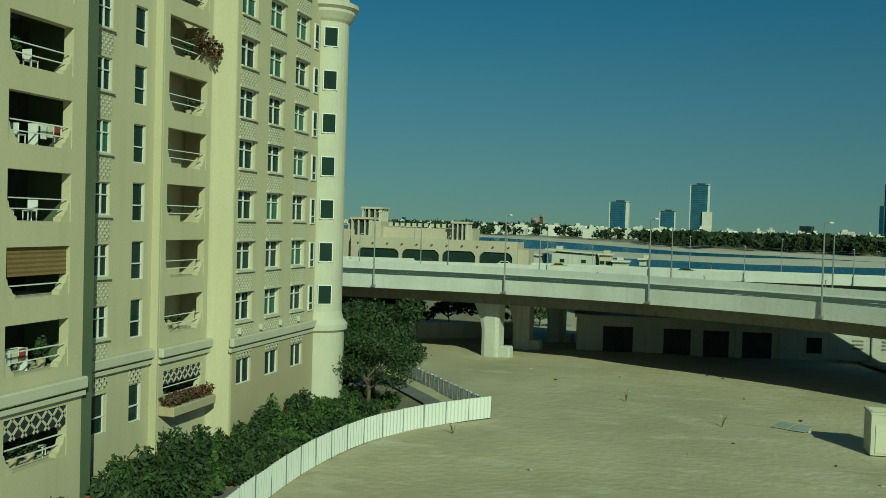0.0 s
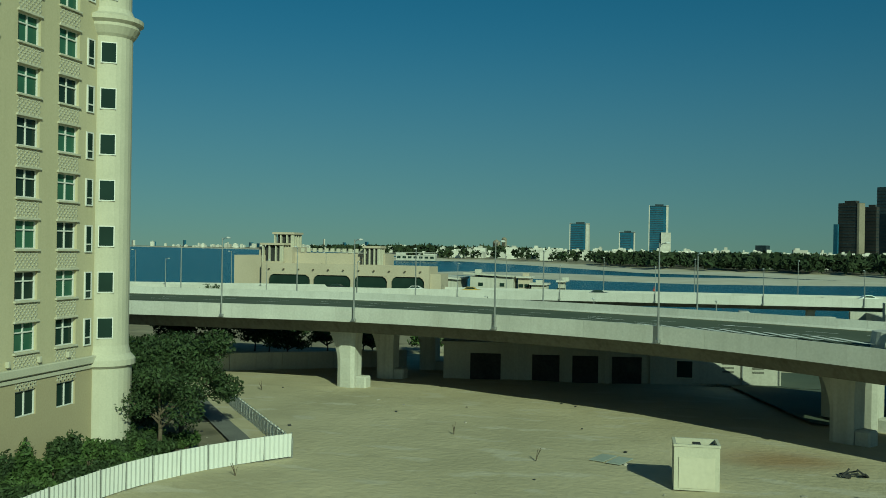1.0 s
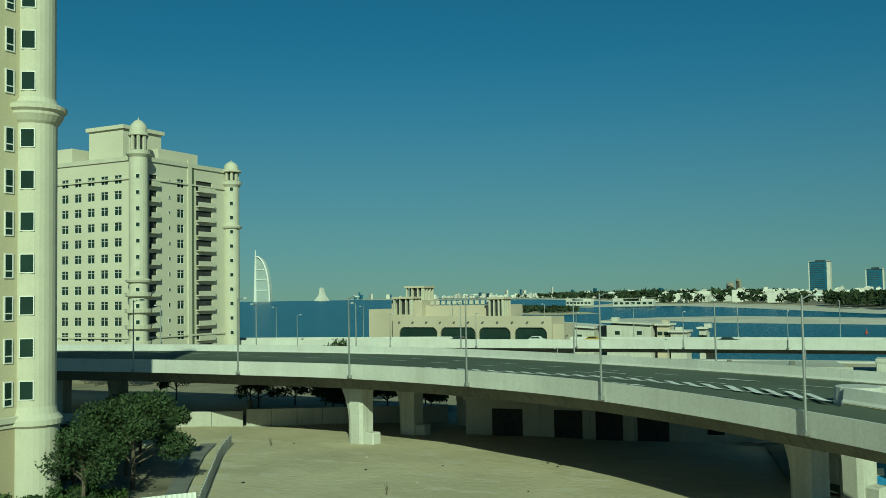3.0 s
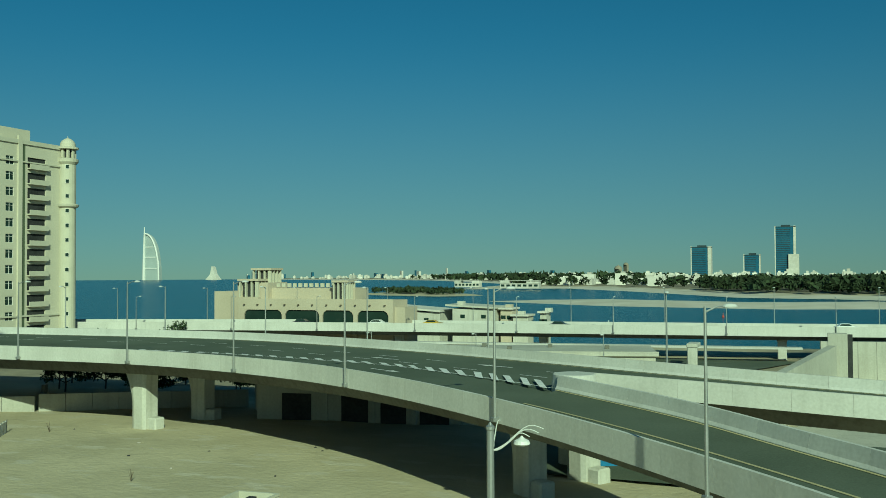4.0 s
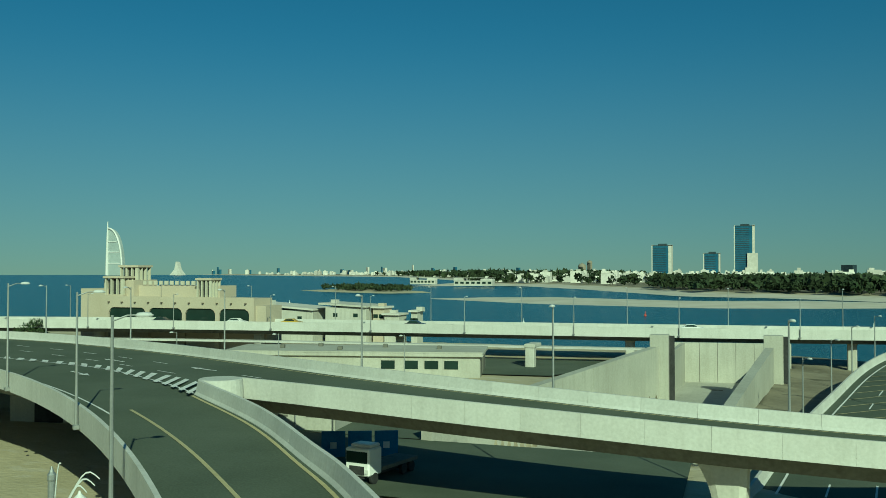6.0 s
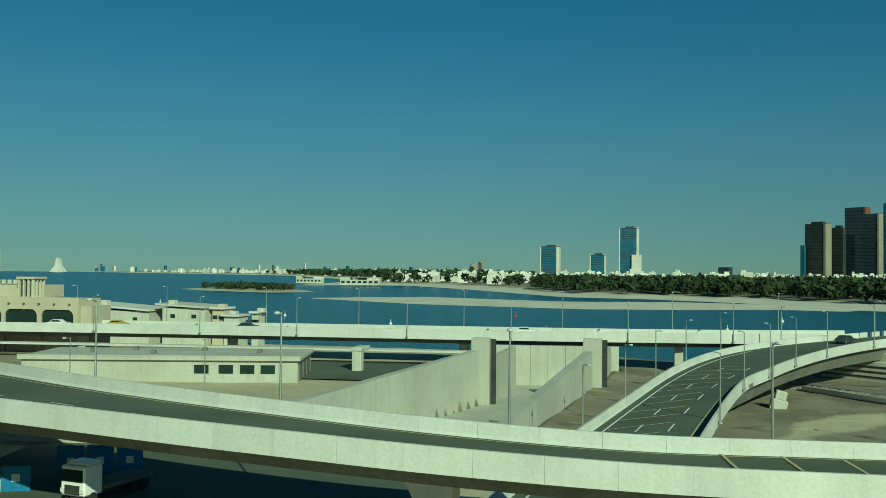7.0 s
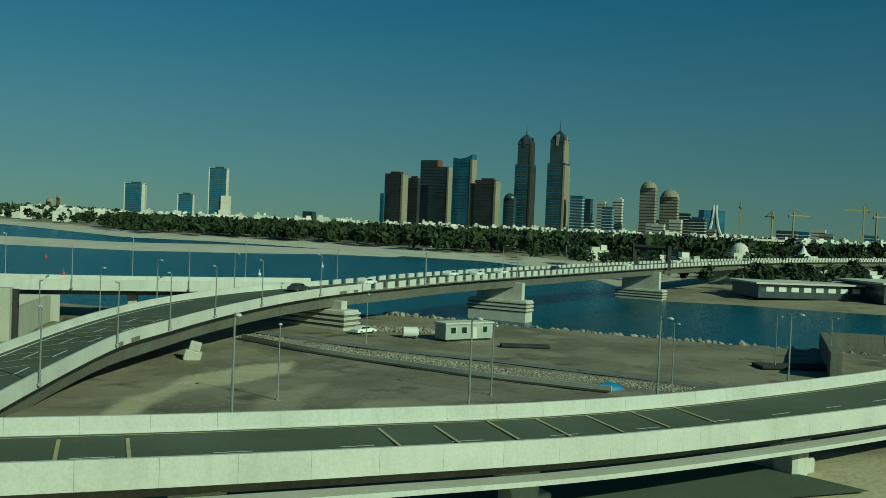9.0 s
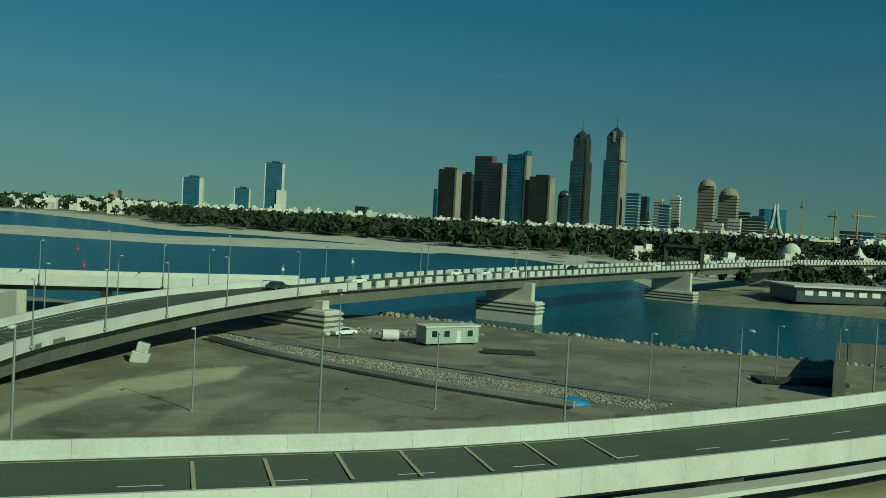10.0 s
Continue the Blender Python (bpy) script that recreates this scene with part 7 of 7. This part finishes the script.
skyscraper(1160, 1195, 2350, 66, M_TOWER_DARK, "dark low office block", 30, M_CITY)
skyscraper(1200, 1232, 2350, 58, M_TOWER_BLUE, "blue low office block", 30, M_CITY)


def glass_slab(x0, x1, y, top, label, white_right, low_wing):
    """A blue glass slab with floor lines, white corner fins and a roof frame."""
    ob = thing("skyscraper", ((x0 + x1) / 2, y, 0), label, "skyscraper")
    w, d = (x1 - x0) / 2, (x1 - x0) * 0.35
    part("body", boxes((-w, w, -d, d, SEA, top)), M_SLAB, ob)
    bm = bmesh.new()
    n = int(top / 5)
    for k in range(n):
        z = 4 + k * (top - 6) / n
        box(bm, -w + 0.5, w * 0.5, -d - 0.4, -d + 0.2, z, z + 1.3)
    tagged(part("floor_banding", bm, M_TOWER_DARK, ob), kind="stuff")
    part("corner_fin", boxes((-w - 0.8, -w + 1.6, -d - 0.8, d, SEA, top + 3)), M_CITY, ob)
    part("corner_fin", boxes((w - white_right * w, w + 0.8, -d - 0.8, d, SEA, top + 3)), M_CITY, ob)
    part("roof_frame", boxes((-w - 0.8, w + 0.8, -d - 0.8, d, top, top + 1.6), (-w * 0.4, w * 0.5, -d * 0.5, d * 0.5, top + 1.6, top + 6)), M_TOWER_DARK, ob)
    if low_wing:
        part("low_wing", boxes((w * 0.3, w + 8, -d - 6, d, SEA, low_wing), (w * 0.1, w + 3, -d - 7, d, SEA, low_wing * 0.4)), M_CITY, ob, "white lower wing")
    return ob


glass_slab(-243, -193, 2600, 82, "blue glass tower with white edges", 0.3, 0)
glass_slab(-111, -71, 2600, 60, "dark blue-grey glass tower", 0.12, 0)
glass_slab(-34, 15, 2600, 131, "tall blue glass tower with white edges", 0.2, 62)
skyscraper(189, 217, 2000, 28, M_TOWER_DARK, "dark low flat-roofed building", 40)
skyscraper(-590, -560, 3300, 30, M_TOWER_TAN, "tan palace-like hotel wing", 40, None, "round")
skyscraper(-560, -540, 3310, 44, M_TOWER_TAN, "tan palace-like hotel tower", 30, None, "round")
rs = np.random.RandomState(77)
for k in range(26):
    x = rs.uniform(-2650, -900)
    w = rs.uniform(10, 30)
    skyscraper(x, x + w, 4100 + rs.uniform(-60, 60), rs.uniform(10, 34) * (2.2 if k % 9 == 0 else 1), M_CITY if k % 2 else M_TOWER_BLUE, "distant pale tower on the horizon", 25)
for k in range(16):
    x = rs.uniform(880, 1500)
    w = rs.uniform(22, 50)
    skyscraper(x, x + w, 2200 + rs.uniform(-150, 250), rs.uniform(24, 62), (M_CITY, M_TOWER_BLUE, M_TOWER_TAN, M_TOWER_DARK)[k % 4], "mid-rise office block in the far town", 28, (M_TOWER_DARK, M_CITY)[k % 2])


def spire_tower(x, y, w, body, top, label, flank):
    """A stepped tower with curved gables round a needle."""
    ob = thing("skyscraper", (x, y, 0), label, "skyscraper")
    h = w / 2 * 0.76
    ob.rotation_euler = (0, 0, radians(-34))
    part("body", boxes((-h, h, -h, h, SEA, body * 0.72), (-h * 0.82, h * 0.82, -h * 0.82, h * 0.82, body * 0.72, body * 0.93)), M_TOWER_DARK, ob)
    # A tan flank paints the sunward side lighter than the dark body.
    part("sunward_pier", boxes((h * 0.84, h + 1, -h - 1, h + 1, SEA, body * 0.70), (h * 0.7, h * 0.86, -h * 0.86, h * 0.86, body * 0.70, body * 0.95)), flank, ob)
    bm = bmesh.new()
    n = int(body / 9)
    for k in range(n):
        z = 6 + k * body * 0.7 / n
        box(bm, -h - 0.6, h * 0.6, -h - 0.6, h, z, z + 2.0)
    tagged(part("floor_banding", bm, M_TOWER_BLUE, ob), kind="stuff")
    bm = bmesh.new()
    z0 = body * 0.93
    rows = []
    for k in range(8):
        t = k / 7
        r = h * 0.82 * (1 - t ** 1.8) + 1.0
        z = z0 + (top - z0) * 0.55 * t
        rows.append([bm.verts.new(v) for v in ((-r, -r, z), (r, -r, z), (r, r, z), (-r, r, z))])
    for a, b in zip(rows, rows[1:]):
        for i in range(4):
            bm.faces.new((a[i], a[(i + 1) % 4], b[(i + 1) % 4], b[i]))
    bm.faces.new(rows[-1])
    part("crown", bm, M_TOWER_DARK, ob)
    part("crown_rib", boxes((-h * 0.15, h * 0.15, -h * 0.9, -h * 0.7, z0 - 8, z0 + (top - z0) * 0.35), (h * 0.7, h * 0.9, -h * 0.15, h * 0.15, z0 - 8, z0 + (top - z0) * 0.35)), flank, ob)
    part("needle", tube(bmesh.new(), [(0, 0, z0 + (top - z0) * 0.4), (0, 0, top)], 2.2, 0.5, 6), M_TOWER_DARK, ob)


spire_tower(762, 2400, 54, 240, 273, "tall stepped dark tower with a needle spire", M_TOWER_BROWN)
spire_tower(850, 2400, 60, 250, 290, "tall stepped dark tower with its sunlit side painted tan and a needle spire", M_TOWER_TAN)

# building with two leaning arcs
arcs = thing("skyscraper", (1278, 2400, 0), "pale office block framed by two curved arcs", "skyscraper")
part("body", boxes((-30, 30, -16, 16, SEA, 78)), M_TOWER_BLUE, arcs)
for s in (-1, 1):
    part("arc", tube(bmesh.new(), [(s * (36 - 32 * math.sin(t) ** 1), -18, SEA + 6 + 92 * (1 - math.cos(t))) for t in np.linspace(0, math.pi / 2, 10)], 5, 3, 6), M_CITY, arcs)

# sail-shaped hotel
sail = thing("sail_hotel", (-2872, 3712, SEA), "white sail-shaped hotel tower standing by the sea", "hotel")
bm = bmesh.new()
pts = [(-46, 0), (-40, 250)] + [(-40 + 92 * math.sin(a) ** 0.9, 248 * math.cos(a) ** 0.9 if math.cos(a) > 0 else 0) for a in np.linspace(0.05, math.pi / 2, 14)]
a = [bm.verts.new((u, -14, z)) for u, z in pts]
b = [bm.verts.new((u, 14, z)) for u, z in pts]
bm.faces.new(a)
bm.faces.new(b[::-1])
for i in range(len(a)):
    bm.faces.new((a[i], b[i], b[(i + 1) % len(a)], a[(i + 1) % len(a)]))
bmesh.ops.recalc_face_normals(bm, faces=bm.faces)
part("glass_face", bm, M_SAIL, sail, "pale glazed sail front")
part("mast", tube(bmesh.new(), [(-44, -16, 0), (-42, -16, 180), (-40, -16, 285)], 9, 2.5, 8), M_WHITE, sail)
part("curved_rib", tube(bmesh.new(), [(-40 + 94 * math.sin(t) ** 0.9, -16, 250 * max(0, math.cos(t)) ** 0.9) for t in np.linspace(0.03, math.pi / 2, 16)], 5.5, 5.5, 6), M_WHITE, sail)
for z, w in ((60, 82), (120, 74), (175, 58)):
    part("deck", boxes((-42, -42 + w, -17, -13, z, z + 5)), M_WHITE, sail)
wave = thing("wave_hotel", (-2576, 3780, SEA), "pale wave-shaped hotel on the far coast", "hotel")
bm = bmesh.new()
pts = [(-40, 0), (-10, 30), (-2, 70), (6, 66), (16, 30), (42, 0)]
a = [bm.verts.new((u, -14, z)) for u, z in pts]
b = [bm.verts.new((u, 14, z)) for u, z in pts]
bm.faces.new(a)
bm.faces.new(b[::-1])
for i in range(len(a)):
    bm.faces.new((a[i], b[i], b[(i + 1) % len(a)], a[(i + 1) % len(a)]))
bmesh.ops.recalc_face_normals(bm, faces=bm.faces)
part("body", bm, M_CITY, wave)
sail.scale = (0.88, 0.88, 0.88)
wave.scale = (0.9, 0.9, 0.9)


def crane(x, y, h, jib, turn):
    ob = thing("tower_crane", (x, y, SEA), "thin yellow-brown tower crane above the far town", "crane")
    ob.rotation_euler = (0, 0, radians(turn))
    part("mast", boxes((-1.3, 1.3, -1.3, 1.3, 0, h)), M_CRANE, ob)
    part("jib", boxes((-jib * 0.3, jib, -0.9, 0.9, h - 10, h - 7.8)), M_CRANE, ob)
    part("apex", tube(bmesh.new(), [(jib * 0.8, 0, h - 8), (0, 0, h + 6), (-jib * 0.28, 0, h - 8)], 0.7, 0.7, 5), M_CRANE, ob)
    part("counterweight", boxes((-jib * 0.3, -jib * 0.2, -1.4, 1.4, h - 14, h - 9)), M_GIRDER, ob)


for x, y, h, jib, turn in ((1150, 2000, 92, 30, 70), (1227, 2000, 75, 25, 100), (1279, 2000, 80, 46, 10), (1317, 1800, 92, 42, 165), (1346, 1800, 80, 36, 20)):
    crane(x, y, h, jib, turn)
# bridge portal and domed pavilion behind the bridge
portal = thing("sign_gantry", (0, 0, 0), "dark steel gantry spanning the canal bridge", "gantry")
q = min(d_near, key=lambda v: abs(v.x - 268))
q2 = min(d_far, key=lambda v: (v - q).length)
for p in (q, q2):
    part("leg", boxes((p.x - 0.7, p.x + 0.7, p.y - 0.7, p.y + 0.7, 4.5, 13.5)), M_DARK, portal)
bm = tube(bmesh.new(), [(q.x, q.y, 12.6), (q2.x, q2.y, 12.6)], 0.9, 0.9, 4)
part("beam", bm, M_DARK, portal)
pav = thing("domed_pavilion", (468, 700, SEA + 3), "white domed pavilion among trees", "pavilion")
part("base", boxes((-9, 9, -9, 9, 0, 8), (-16, 16, -12, 12, 0, 4)), M_CITY, pav)
part("dome", lathe(bmesh.new(), [(6.5, 8), (6.6, 10), (5.6, 12.6), (3.2, 14.6), (0.3, 15.6)], 18), M_CITY, pav)
tent = thing("tent", (520, 700, SEA + 3), "white peaked tent roof", "tent")
part("canopy", lathe(bmesh.new(), [(14, 3), (8, 5.5), (3, 10), (0.3, 15)], 10), M_WHITE, tent)
part("mast", tube(bmesh.new(), [(0, 0, 0), (0, 0, 16)], 0.3, 0.2, 6), M_STEEL, tent)
hall = thing("town_hall", (600, 900, SEA + 3), "cream columned hall beyond the canal", "building")
part("body", boxes((-17, 17, -10, 10, 0, 16), (-19, 19, -12, 12, 16, 18)), M_CREAM, hall)
for k in range(5):
    part("window", boxes((-13 + k * 6, -10.5 + k * 6, -10.15, -9.9, 4, 13)), M_PANE, hall)
